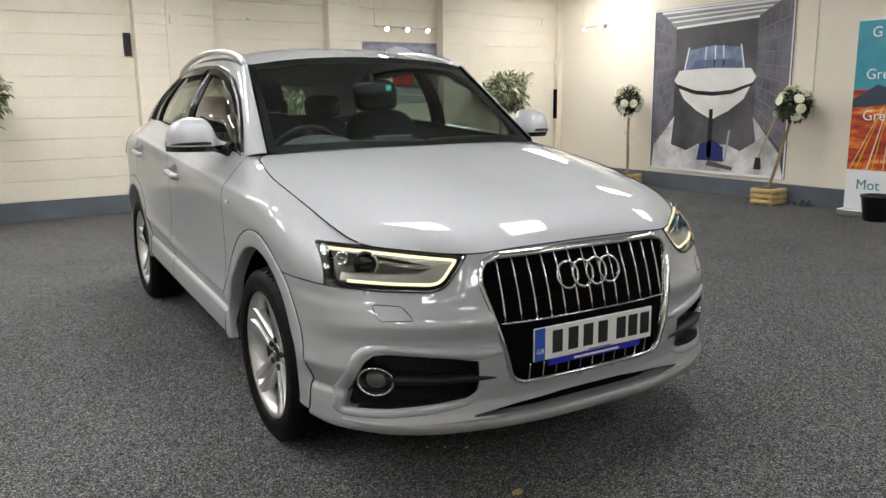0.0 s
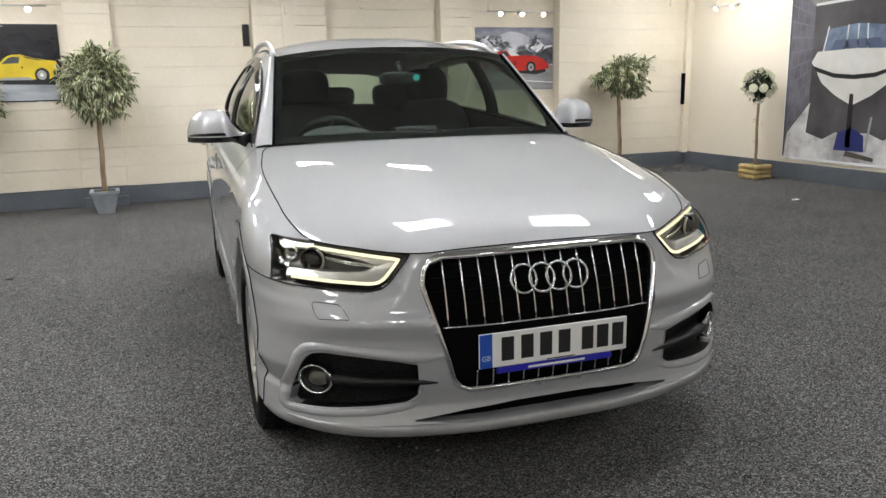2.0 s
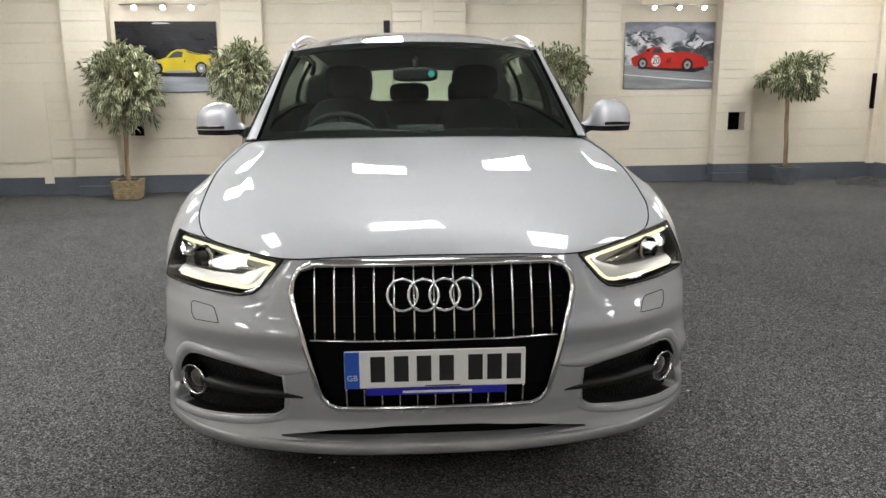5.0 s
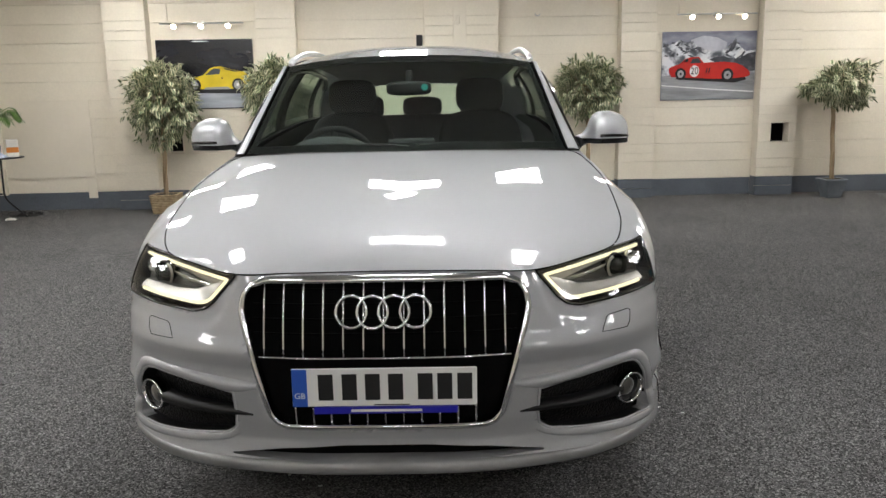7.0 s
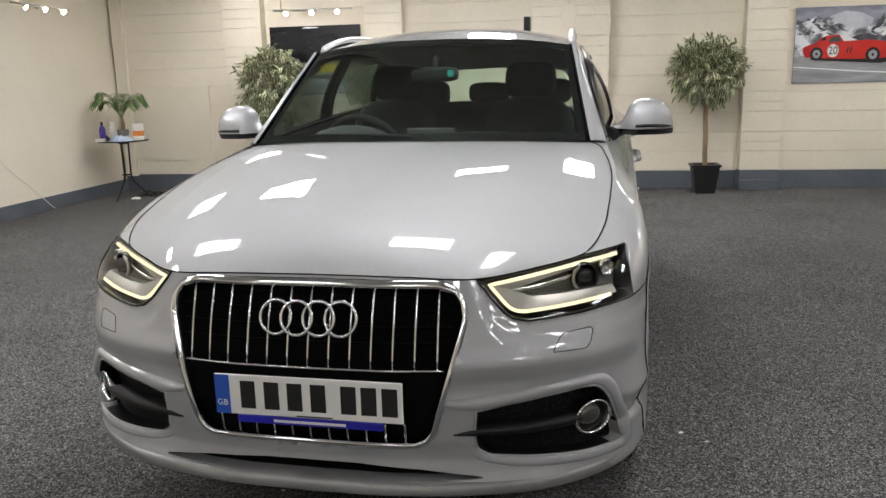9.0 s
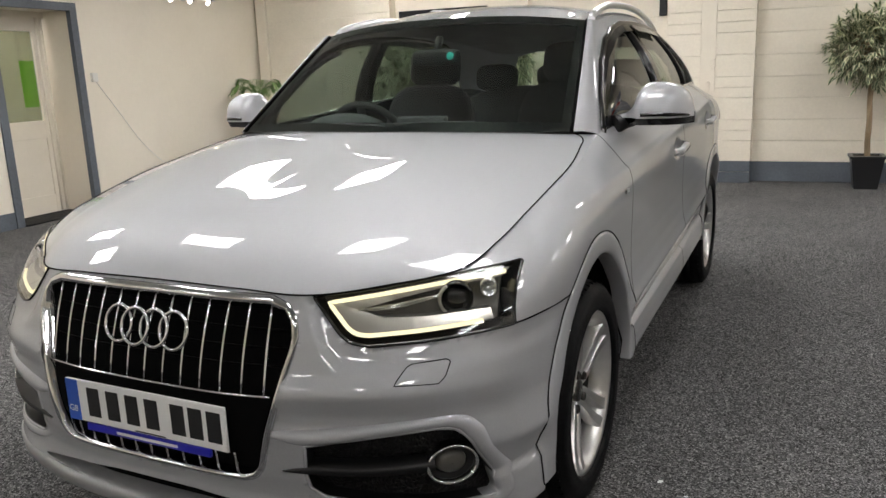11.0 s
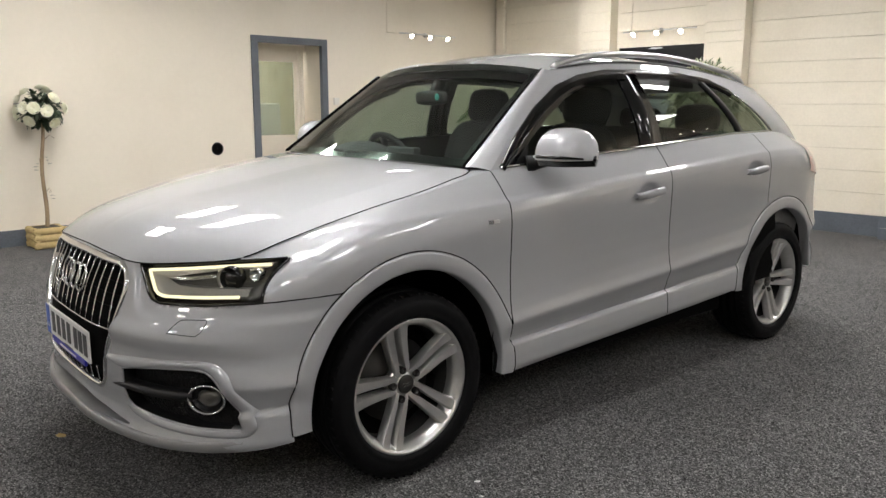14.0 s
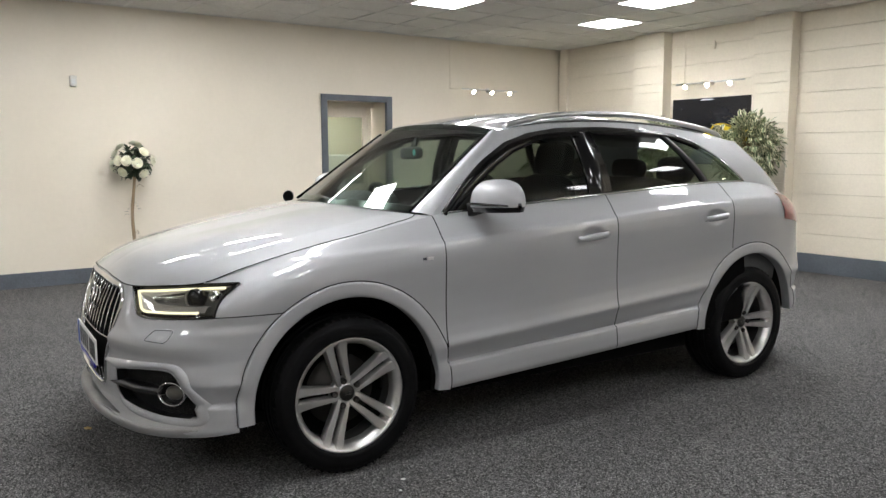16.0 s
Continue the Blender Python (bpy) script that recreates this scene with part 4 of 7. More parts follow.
def pane(poly, name, mat, n=26, m=10):
    """A pane in the side window opening, between its lower and upper line in (y, z)."""
    lo, hi = poly
    A, B = straight(lo, n), straight(hi, n)
    G = np.array([[depth_on(GL, (1, 2), *(A[j] * (1 - i / (m - 1)) + B[j] * i / (m - 1))) for j in range(n)] for i in range(m)])
    for k, q in enumerate((G, mirrored(G))):
        bm = bmesh.new()
        grid(bm, q, flip=k == 1)
        part(name, bm, mat, doors["front_door" if name == "front_window" else "rear_door" if name == "rear_window" else "rear_quarter"][0 if name == "quarter_window" else k]).visible_shadow = False


pane(([(0.545, 1.08), (1.46, 1.135)], [(0.56, 1.10), (0.65, 1.19), (0.80, 1.305), (0.95, 1.392), (1.1, 1.437), (1.3, 1.466), (1.43, 1.474)]), "front_window", SIDEGLASS)
pane(([(1.52, 1.138), (2.30, 1.182)], [(1.49, 1.476), (1.6, 1.476), (1.9, 1.468), (2.07, 1.456)]), "rear_window", PRIVACY)
pane(([(2.335, 1.182), (2.66, 1.184)], [(2.11, 1.452), (2.18, 1.446), (2.33, 1.405), (2.47, 1.33), (2.60, 1.235)]), "quarter_window", PRIVACY)


def strip(lo, hi, name, mat, out=0.0, parent=None):
    G = np.array([[depth_on(CAB_FINE, (1, 2), *p) + (out, 0, 0) for p in straight(q, 14)] for q in (lo, hi)])
    E = G.copy()
    E[..., 0] -= 0.02
    for k, s in ((0, 1), (1, -1)):
        bm = bmesh.new()
        M = (lambda q: mirrored(q)) if k else (lambda q: q)
        grid(bm, M(G), flip=k == 1)
        for a, b in ((G[0], E[0]), (E[1], G[1])):
            grid(bm, M(np.stack([a, b])), flip=k == 0)
        bmesh.ops.remove_doubles(bm, verts=bm.verts, dist=1e-5)
        part(name, bm, mat, parent or car)


strip([(1.405, 1.133), (1.385, 1.473)], [(1.555, 1.142), (1.525, 1.478)], "door_pillar", GLOSS_BLACK, 0.001)
strip([(0.545, 1.082), (0.65, 1.19), (0.80, 1.305), (0.95, 1.392), (1.1, 1.437)], [(0.60, 1.088), (0.705, 1.175), (0.84, 1.275), (0.98, 1.352), (1.12, 1.398)], "front_window_frame", GLOSS_BLACK, 0.002)
strip([(2.29, 1.182), (2.06, 1.457)], [(2.345, 1.183), (2.115, 1.452)], "window_divider", BLACK, 0.001)
strip([(0.545, 1.082), (0.70, 1.225)], [(0.66, 1.09), (0.735, 1.25)], "mirror_triangle", BLACK, 0.001)
# window frame: chrome along the belt, black above
belt = np.array([depth_on(CAB_FINE, (1, 2), *p) + (0.004, 0, 0) for p in straight([(0.52, 1.076), (0.8, 1.094), (1.3, 1.126), (1.8, 1.153), (2.2, 1.174), (2.68, 1.180)], 60)])
rear_leg = np.array([depth_on(CAB_FINE, (1, 2), *p) + (0.004, 0, 0) for p in straight([(2.675, 1.182), (2.60, 1.24), (2.47, 1.335), (2.33, 1.41), (2.18, 1.451), (1.9, 1.473), (1.6, 1.481), (1.3, 1.471), (1.1, 1.442), (0.95, 1.397), (0.80, 1.31), (0.65, 1.195), (0.53, 1.08)], 90)])
for M in (np.array, mirrored):
    bm = bmesh.new()
    tube(bm, M(np.vstack([belt, rear_leg[:22]])), 0.0065, 8)
    part("window_trim", bm, CHROME, car)
    part("window_frame", tube(bmesh.new(), M(rear_leg[21:]), 0.008, 8), GLOSS_BLACK, car)
inner = rear_leg * 1.0
inner[:, 2] -= 0.012
inner[:, 0] -= 0.004
for M in (np.array, mirrored):
    part("window_seal", tube(bmesh.new(), M(inner[14:]), 0.017, 8), GLOSS_BLACK, car)
# rain deflectors over the door glass
for lo, hi in (([(0.72, 1.235), (0.86, 1.325), (1.02, 1.39), (1.22, 1.428), (1.43, 1.44)], [(0.70, 1.238), (0.83, 1.33), (1.0, 1.418), (1.2, 1.462), (1.43, 1.48)]),
               ([(1.53, 1.442), (1.8, 1.437), (2.03, 1.425)], [(1.51, 1.482), (1.8, 1.476), (2.07, 1.46)])):
    G = np.array([[depth_on(CAB_FINE, (1, 2), *p) + (out, 0, 0) for p in straight(q, 24)] for q, out in ((lo, 0.016), (hi, 0.006))])
    for k, q in enumerate((G, mirrored(G))):
        bm = bmesh.new()
        grid(bm, q, flip=k == 1)
        part("rain_deflector", bm, SMOKE, car)
# rear glass
A = np.array([depth_on(CAB_FINE[:, 350:], (0, 2), *p) - (0, 0.008, 0) for p in straight([(0.0, 1.115), (0.46, 1.115), (0.545, 1.14)], 14)])
B = np.array([depth_on(CAB_FINE[:, 350:], (0, 2), *p) - (0, 0.008, 0) for p in straight([(0.0, 1.41), (0.35, 1.398), (0.455, 1.375)], 14)])
bm = bmesh.new()
G = np.stack([A * (1 - k) + B * k for k in np.linspace(0, 1, 8)])
grid(bm, G)
grid(bm, mirrored(G), flip=True)
part("rear_screen", bm, REARGLASS, car).visible_shadow = False

# roof rails
for sgn in (1, -1):
    bm = bmesh.new()
    Q = hermite(KNOT[9:], ROOFLINE, np.linspace(KNOT[9] + 0.11, KNOT[12] + 0.22, 50))
    t = np.linspace(0, 1, 50)
    Q[:, 0] = (Q[:, 0] - 0.022) * sgn
    Q[:, 2] += 0.006 + 0.041 * np.clip(np.sin(math.pi * t), 0, 1) ** 0.35
    tube(bm, Q, 0.0145, 8)
    part("roof_rail", bm, SATIN, car)
    bm = bmesh.new()
    Q[:, 2] -= 0.014 + 0.028 * np.clip(np.sin(math.pi * t), 0, 1) ** 0.35
    tube(bm, Q, 0.010, 8)
    part("roof_gutter", bm, BLACK, car)
# tail lamps
for sgn in (1, -1):
    ts, tv = np.linspace(KNOT[13] - 0.02, KNOT[14] + 0.15, 20), np.linspace(0.74, 0.94, 8)
    G = skin(ts[None, :] + 0 * tv[:, None], tv[:, None] + 0 * ts[None, :])
    G[..., :2] += outline(ts)[1][None] * 0.006
    G = G * (sgn, 1, 1)
    bm = bmesh.new()
    grid(bm, G, flip=sgn < 0)
    part("tail_lamp", bm, RED, car)

# -- nose: grille, plate, lamps, lower lip --
HEX = np.vstack([GRILLE[1:-1], GRILLE[1:-1][::-1] * (-1, 1)])


def closed_line(poly, n):
    q = np.vstack([poly, poly[:1]])
    return straight(q, n + 1)[:-1]


def gnose(x, z, out=0.0):
    """The nose without its ridges, for the grille."""
    zs = (0.385, 0.48, 0.70, 0.815)
    y = float(hermite(zs, [nose(x, k)[1] for k in zs], np.array([z]))[0, 0])
    p = nose(x, z, out)
    return np.array([p[0], p[1] - nose(x, z)[1] + y, z])


ring_pts = closed_line(HEX, 150)
cx, cz = 0.0, 0.60
rows = []
for inset, out in ((-0.006, -0.016), (-0.005, 0.003), (0.001, 0.008), (0.008, 0.0065), (0.0115, 0.001), (0.013, -0.03)):
    row = []
    for k, (x, z) in enumerate(ring_pts):
        a, b = ring_pts[k - 2], ring_pts[(k + 2) % len(ring_pts)]
        t = (b - a) / np.linalg.norm(b - a)
        nrm = np.array([t[1], -t[0]])
        if nrm @ (np.array([cx, cz]) - (x, z)) < 0:
            nrm = -nrm
        wide = inset * (1.5 if z > 0.80 and inset > 0 else 1)
        qx, qz = np.array([x, z]) + nrm * wide
        row.append(gnose(qx, qz, out))
    rows.append(row + [row[0]])
bm = grid(bmesh.new(), np.array(rows))
bmesh.ops.remove_doubles(bm, verts=bm.verts, dist=1e-5)
bmesh.ops.recalc_face_normals(bm, faces=bm.faces)
grille = part("grille", bm, CHROME, car, "chrome-framed black grille with upright bars")
half = np.array([(0.0, 0.80), (0.36, 0.796), (0.40, 0.74), (0.395, 0.70), (0.32, 0.43), (0.30, 0.41), (0.0, 0.40)])
zz = np.linspace(0.392, 0.808, 24)


def half_width(z):
    return float(np.interp(z, GRILLE[1:-1][::-1, 1], GRILLE[1:-1][::-1, 0]))


G = np.array([[gnose(u * half_width(z), z, -0.034) for u in np.linspace(-1, 1, 30)] for z in zz])
part("grille_back", grid(bmesh.new(), G), DARK, grille)
for k in range(13):
    x = (k - 6) * 0.0572
    for z0, z1 in ((0.595, 0.800), (0.402, 0.450)):
        top_z = min(z1, 0.800 - max(0, abs(x) - 0.33) * 0.6)
        if abs(x) > half_width(z0) - 0.02:
            continue
        bm = bmesh.new()
        q = [gnose(x * (1 if z1 > 0.5 else 0.98), z, -0.006) for z in np.linspace(z0, top_z, 9)]
        for p in q:
            p[0] = x * (1 if z1 > 0.5 else 0.9)
        tube(bm, q, 0.0031, 6)
        part("grille_bar", bm, CHROME, grille)
for z in (0.775, 0.735, 0.695, 0.655):
    bm = bmesh.new()
    tube(bm, [gnose(x, z, -0.026) for x in np.linspace(-0.385, 0.385, 30)], 0.0035, 6)
    part("grille_slat", bm, DARK, grille)
G = np.array([[gnose(u * (half_width(z) - 0.02), z, -0.012) for u in np.linspace(-1, 1, 24)] for z in np.linspace(0.452, 0.592, 12)])
part("plate_panel", grid(bmesh.new(), G), DARK, grille)
bm = bmesh.new()
tube(bm, [gnose(x, 0.594, -0.004) for x in np.linspace(-0.36, 0.36, 30)], 0.003, 6)
part("panel_edge", bm, CHROME, grille)

ringy = nose(0.06, 0.722, 0.012)[1]
for k in range(4):
    bm = bmesh.new()
    t = np.linspace(0, 2 * math.pi, 40, endpoint=False)
    c = (k - 1.5) * 0.0603
    tilt = 0.30
    tube(bm, [(c + 0.0432 * math.cos(a), ringy - 0.002 * (k % 2) + 0.0432 * math.sin(a) * tilt + 0.004 * abs(k - 1.5), 0.722 + 0.0432 * math.sin(a)) for a in t], 0.0047, 8, closed=True)
    part("ring", bm, CHROME, grille)

plate = part("number_plate", boxed(-0.26, 0.26, -0.897, -0.889, 0.459, 0.571, 0.003), WHITE, car, "white front number plate with a blue band")
bm = boxed(-0.259, -0.217, -0.8985, -0.8965, 0.460, 0.570, 0.0008)
part("blue_band", bm, BLUE, plate)
BAND_MARK = ("GB", 0.024)
for x in (-0.165, -0.098, -0.033, 0.032, 0.115, 0.170, 0.226):
    part("character_bar", boxed(x - 0.021, x + 0.021, -0.8985, -0.8965, 0.478, 0.555, 0.0006), INK, plate)
part("small_print", boxed(-0.03, 0.07, -0.8985, -0.8965, 0.4625, 0.4655), INK, plate)
bm = boxed(-0.20, 0.205, -0.898, -0.888, 0.437, 0.4575, 0.002)
holder = part("plate_strip", bm, STRIP_BLUE, car, "blue strip under the number plate")
part("strip_text", boxed(-0.095, 0.105, -0.8995, -0.8975, 0.4435, 0.4505), WHITE, holder)


def wall_of(poly, out0, out1, n=70, shrink=0.0):
    """A band that runs into the nose round a polygon."""
    q = closed_line(poly, n)
    c = q.mean(0)
    rows = [[nose(x, z, out0) for x, z in q], [nose(*(c + (np.array([x, z]) - c) * (1 - shrink)), out1) for x, z in q]]
    G = np.array(rows)
    return np.concatenate([G, G[:, :1]], 1)


def for_sides(build):
    for sgn in (1, -1):
        build(sgn, (lambda q: np.array(q, float)) if sgn > 0 else mirrored)


def headlight(sgn, M):
    cover_grid = ruled(LAMP_TOP, LAMP_LOW, 34, 14, lambda x, z: nose(x, z, 0.003))
    lamp = part("headlight", grid(bmesh.new(), M(cover_grid), flip=sgn < 0), LENS, car, "clear headlight with a lit daytime strip")
    lamp.visible_shadow = False
    bm = grid(bmesh.new(), M(wall_of(lamp_poly, 0.001, -0.05, shrink=0.05)))
    part("bezel", bm, GLOSS_BLACK, lamp)
    back = ruled(LAMP_TOP, LAMP_LOW, 30, 10, lambda x, z: nose(x, z, -0.048))
    part("housing", grid(bmesh.new(), M(back), flip=sgn < 0), LAMP_GREY, lamp)
    border = closed_line(lamp_poly, 110)
    part("lamp_seal", tube(bmesh.new(), M([nose(x, z, 0.0015) for x, z in border]), 0.0042, 6, closed=True), GLOSS_BLACK, lamp)
    # daytime strip: along the top, round the inner end, along the bottom
    drl = straight([(0.777, 0.832), (0.68, 0.822), (0.56, 0.806), (0.468, 0.797), (0.478, 0.785), (0.515, 0.742), (0.532, 0.731), (0.555, 0.727), (0.65, 0.732), (0.762, 0.741)], 60)
    part("daytime_strip", tube(bmesh.new(), M([nose(x, z, -0.008) for x, z in drl]), 0.0050, 8), LED, lamp)
    # silver plate inside the strip, open in a dark pointed hollow for the projector
    hollow_up = straight([(0.530, 0.775), (0.60, 0.793), (0.68, 0.809), (0.778, 0.820)], 30)
    hollow_low = straight([(0.530, 0.775), (0.575, 0.757), (0.65, 0.755), (0.776, 0.761)], 30)
    for outer, inner, up in ((straight([(0.466, 0.799), (0.56, 0.811), (0.68, 0.827), (0.784, 0.838)], 30), hollow_up, True), (straight([(0.466, 0.799), (0.513, 0.742), (0.535, 0.729), (0.65, 0.731), (0.782, 0.742)], 30), hollow_low, False)):
        plate = np.array([[nose(*p, o) for p in q] for q, o in ((outer, -0.012), (outer * 0.5 + inner * 0.5, -0.016), (inner, -0.024))])
        part("reflector", grid(bmesh.new(), M(plate), flip=(sgn < 0) == up), LAMP_SILVER, lamp)
        rim = np.array([[nose(*p, o) for p in inner] for o in (-0.024, -0.047)])
        part("hollow_wall", grid(bmesh.new(), M(rim)), LAMP_GREY, lamp)
    for z0, d0 in ((0.0, -0.020), (-0.006, -0.028)):
        fin = straight([(0.525, 0.775 + z0), (0.60, 0.781 + z0), (0.675, 0.797 + z0)], 14)
        part("fin", tube(bmesh.new(), M([nose(x, z, d0) for x, z in fin]), [0.0012 + 0.0028 * math.sin(math.pi * k / 13) for k in range(14)], 8), CHROME, lamp)
    c = M(nose(0.705, 0.785, -0.034))
    d = Vector((0.45 * sgn, -0.89, 0.0)).normalized()
    turn = Matrix.Translation(c) @ d.to_track_quat("Z", "Y").to_matrix().to_4x4()
    bm = lathe(bmesh.new(), [(0.040, -0.02), (0.040, 0.012), (0.036, 0.016), (0.032, 0.010), (0.031, -0.02)])
    bm.transform(turn)
    part("projector_ring", bm, GLOSS_BLACK, lamp)
    arc = [(0.039 * math.cos(a), 0.039 * math.sin(a), 0.018) for a in np.linspace(-1.0, 1.0, 16) + (math.pi if sgn > 0 else 0.0)]
    bm = tube(bmesh.new(), arc, 0.0042, 8)
    bm.transform(turn)
    part("projector_arc", bm, LAMP_SILVER, lamp)
    bm = lathe(bmesh.new(), [(0.031, -0.002), (0.027, 0.008), (0.018, 0.015), (0.008, 0.018), (0.001, 0.0185)])
    bm.transform(turn)
    part("projector_lens", bm, GLOSS_BLACK, lamp)
    c = M(nose(0.762, 0.80, -0.03))
    bm = lathe(bmesh.new(), [(0.022, -0.02), (0.022, 0.01), (0.018, 0.012), (0.012, -0.006), (0.001, -0.01)], sides=20)
    bm.transform(Matrix.Translation(c) @ d.to_track_quat("Z", "Y").to_matrix().to_4x4())
    part("turn_lamp", bm, CHROME, lamp)


for_sides(headlight)
MESHED = material("honeycomb_plastic", (0.004, 0.004, 0.0045), 0.4, Specular_IOR_Level=0.2)
_c = MESHED.node_tree.nodes.new("ShaderNodeTexCoord")
_v = node(MESHED, "ShaderNodeTexVoronoi", Scale=95.0)
_v.feature = "DISTANCE_TO_EDGE"
join(MESHED, _c, "Object", _v, "Vector")
_b = node(MESHED, "ShaderNodeBump", Strength=1.0, Distance=0.006)
_b.invert = True
join(MESHED, _v, "Distance", _b, "Height")
join(MESHED, _b, "Normal", MESHED.node_tree.nodes["Principled BSDF"], "Normal")
# the trim sweeps over the intake, down its outer end and back as a ledge under it
BLADE_OUT = [(0.366, 0.519), (0.45, 0.528), (0.575, 0.540), (0.69, 0.549), (0.737, 0.546), (0.764, 0.526), (0.785, 0.487), (0.818, 0.360), (0.815, 0.318), (0.785, 0.306), (0.69, 0.307), (0.56, 0.318), (0.47, 0.334), (0.43, 0.352)]
BLADE_IN = [(0.366, 0.503), (0.45, 0.491), (0.575, 0.512), (0.69, 0.524), (0.727, 0.518), (0.747, 0.499), (0.764, 0.466), (0.789, 0.362), (0.792, 0.335), (0.772, 0.3315), (0.69, 0.333), (0.56, 0.345), (0.47, 0.357), (0.441, 0.376)]


def fog_corner(sgn, M):
    back = ruled(POCKET_TOP, POCKET_LOW, 30, 10, lambda x, z: nose(x, z, -0.05))
    pocket = part("fog_lamp_pocket", grid(bmesh.new(), M(back), flip=sgn < 0), MESHED, car, "black honeycomb intake with a round fog lamp")
    part("pocket_wall", grid(bmesh.new(), M(wall_of(pocket_poly, -0.001, -0.055)), flip=sgn < 0), BLACK, pocket)
    part("pocket_rim", tube(bmesh.new(), M([nose(x, z, -0.001) for x, z in closed_line(pocket_poly, 90)]), 0.0045, 6, closed=True), PAINT, pocket)
    n = 130
    A, B = [hermite(range(len(q)), q, np.linspace(0, len(q) - 1, n)) for q in (BLADE_OUT, BLADE_IN)]
    fade = [min(1.0, (n - 1 - k) / 14) * (1 - 0.45 * float(step(70, 85, k))) for k in range(n)]
    rows = [[nose(*(A[k] * (1 - f) + B[k] * f), o * fade[k] if o > 0 else o) for k in range(n)] for f, o in ((0, -0.003), (0.10, 0.005), (0.35, 0.010), (0.8, 0.009), (1.0, 0.003), (1.0, -0.04))]
    part("blade", grid(bmesh.new(), M(rows), flip=sgn < 0), PAINT, pocket, "silver trim sweeping round the intake")
    # the fin that runs from the lamp to a point beside the grille
    bm = bmesh.new()
    up, dn = straight([(0.383, 0.424), (0.45, 0.437), (0.56, 0.437), (0.69, 0.445)], 20), straight([(0.383, 0.421), (0.45, 0.418), (0.56, 0.416), (0.69, 0.420)], 20)
    rows = [[nose(*p, o) for p in q] for q, o in ((up, -0.045), (up, 0.004), (dn, 0.004), (dn, -0.045))]
    for r in rows[:1] + rows[3:]:
        r[0] = nose(0.383, 0.4225, -0.004)
    part("fin", grid(bm, M(rows), flip=sgn < 0), BLACK, pocket)
    d = Vector((0.66 * sgn, -0.75, 0.0)).normalized()
    c = Vector((0.736 * sgn, -0.698, 0.427))
    turn = Matrix.Translation(c) @ d.to_track_quat("Z", "Y").to_matrix().to_4x4() @ Matrix.Diagonal((1.28, 1, 1, 1))
    bm = lathe(bmesh.new(), [(0.047, -0.03), (0.0485, 0.0), (0.047, 0.005), (0.043, 0.004), (0.0415, -0.004), (0.041, -0.03)], sides=40)
    bm.transform(turn)
    fog = part("fog_lamp", bm, CHROME, pocket)
    bm = lathe(bmesh.new(), [(0.0415, -0.012), (0.030, -0.024), (0.028, -0.026)], sides=36)
    bm.transform(turn)
    part("lamp_bowl", bm, BLACK, pocket)
    bm = lathe(bmesh.new(), [(0.029, -0.022), (0.026, -0.012), (0.016, -0.006), (0.001, -0.004)], sides=30)
    bm.transform(turn)
    part("lamp_glass", bm, LAMP_GREY, pocket)
    wash = closed_line(np.array([(0.622, 0.628), (0.626, 0.640), (0.638, 0.664), (0.646, 0.669), (0.706, 0.674), (0.714, 0.668), (0.710, 0.640), (0.700, 0.626)]), 50)
    part("washer_gap", tube(bmesh.new(), M([nose(x, z, 0.0) for x, z in wash]), 0.0013, 5, closed=True), DARK, car)


for_sides(fog_corner)
# lower lip and the dark slot over it
G = ruled(SLOT_TOP, SLOT_LOW, 40, 5, lambda x, z: nose(x, z, -0.05))
slot = part("lower_slot", grid(bmesh.new(), G), DARK, car)
G = np.array([[nose(x, z + 0.006 * (1 - (x / 0.62) ** 2) + max(0.0, float(bottom(nose(x, 0.3)[1])) - 0.246), o * (1 - (abs(x) / 0.805) ** 3) if o > 0 else o) for x in np.linspace(-0.80, 0.80, 64)] for z, o in ((0.285, -0.05), (0.286, 0.006), (0.278, 0.011), (0.258, 0.012), (0.250, 0.008), (0.246, -0.03))])
part("lip", grid(bmesh.new(), G), LIP, car, "satin grey lip under the bumper")


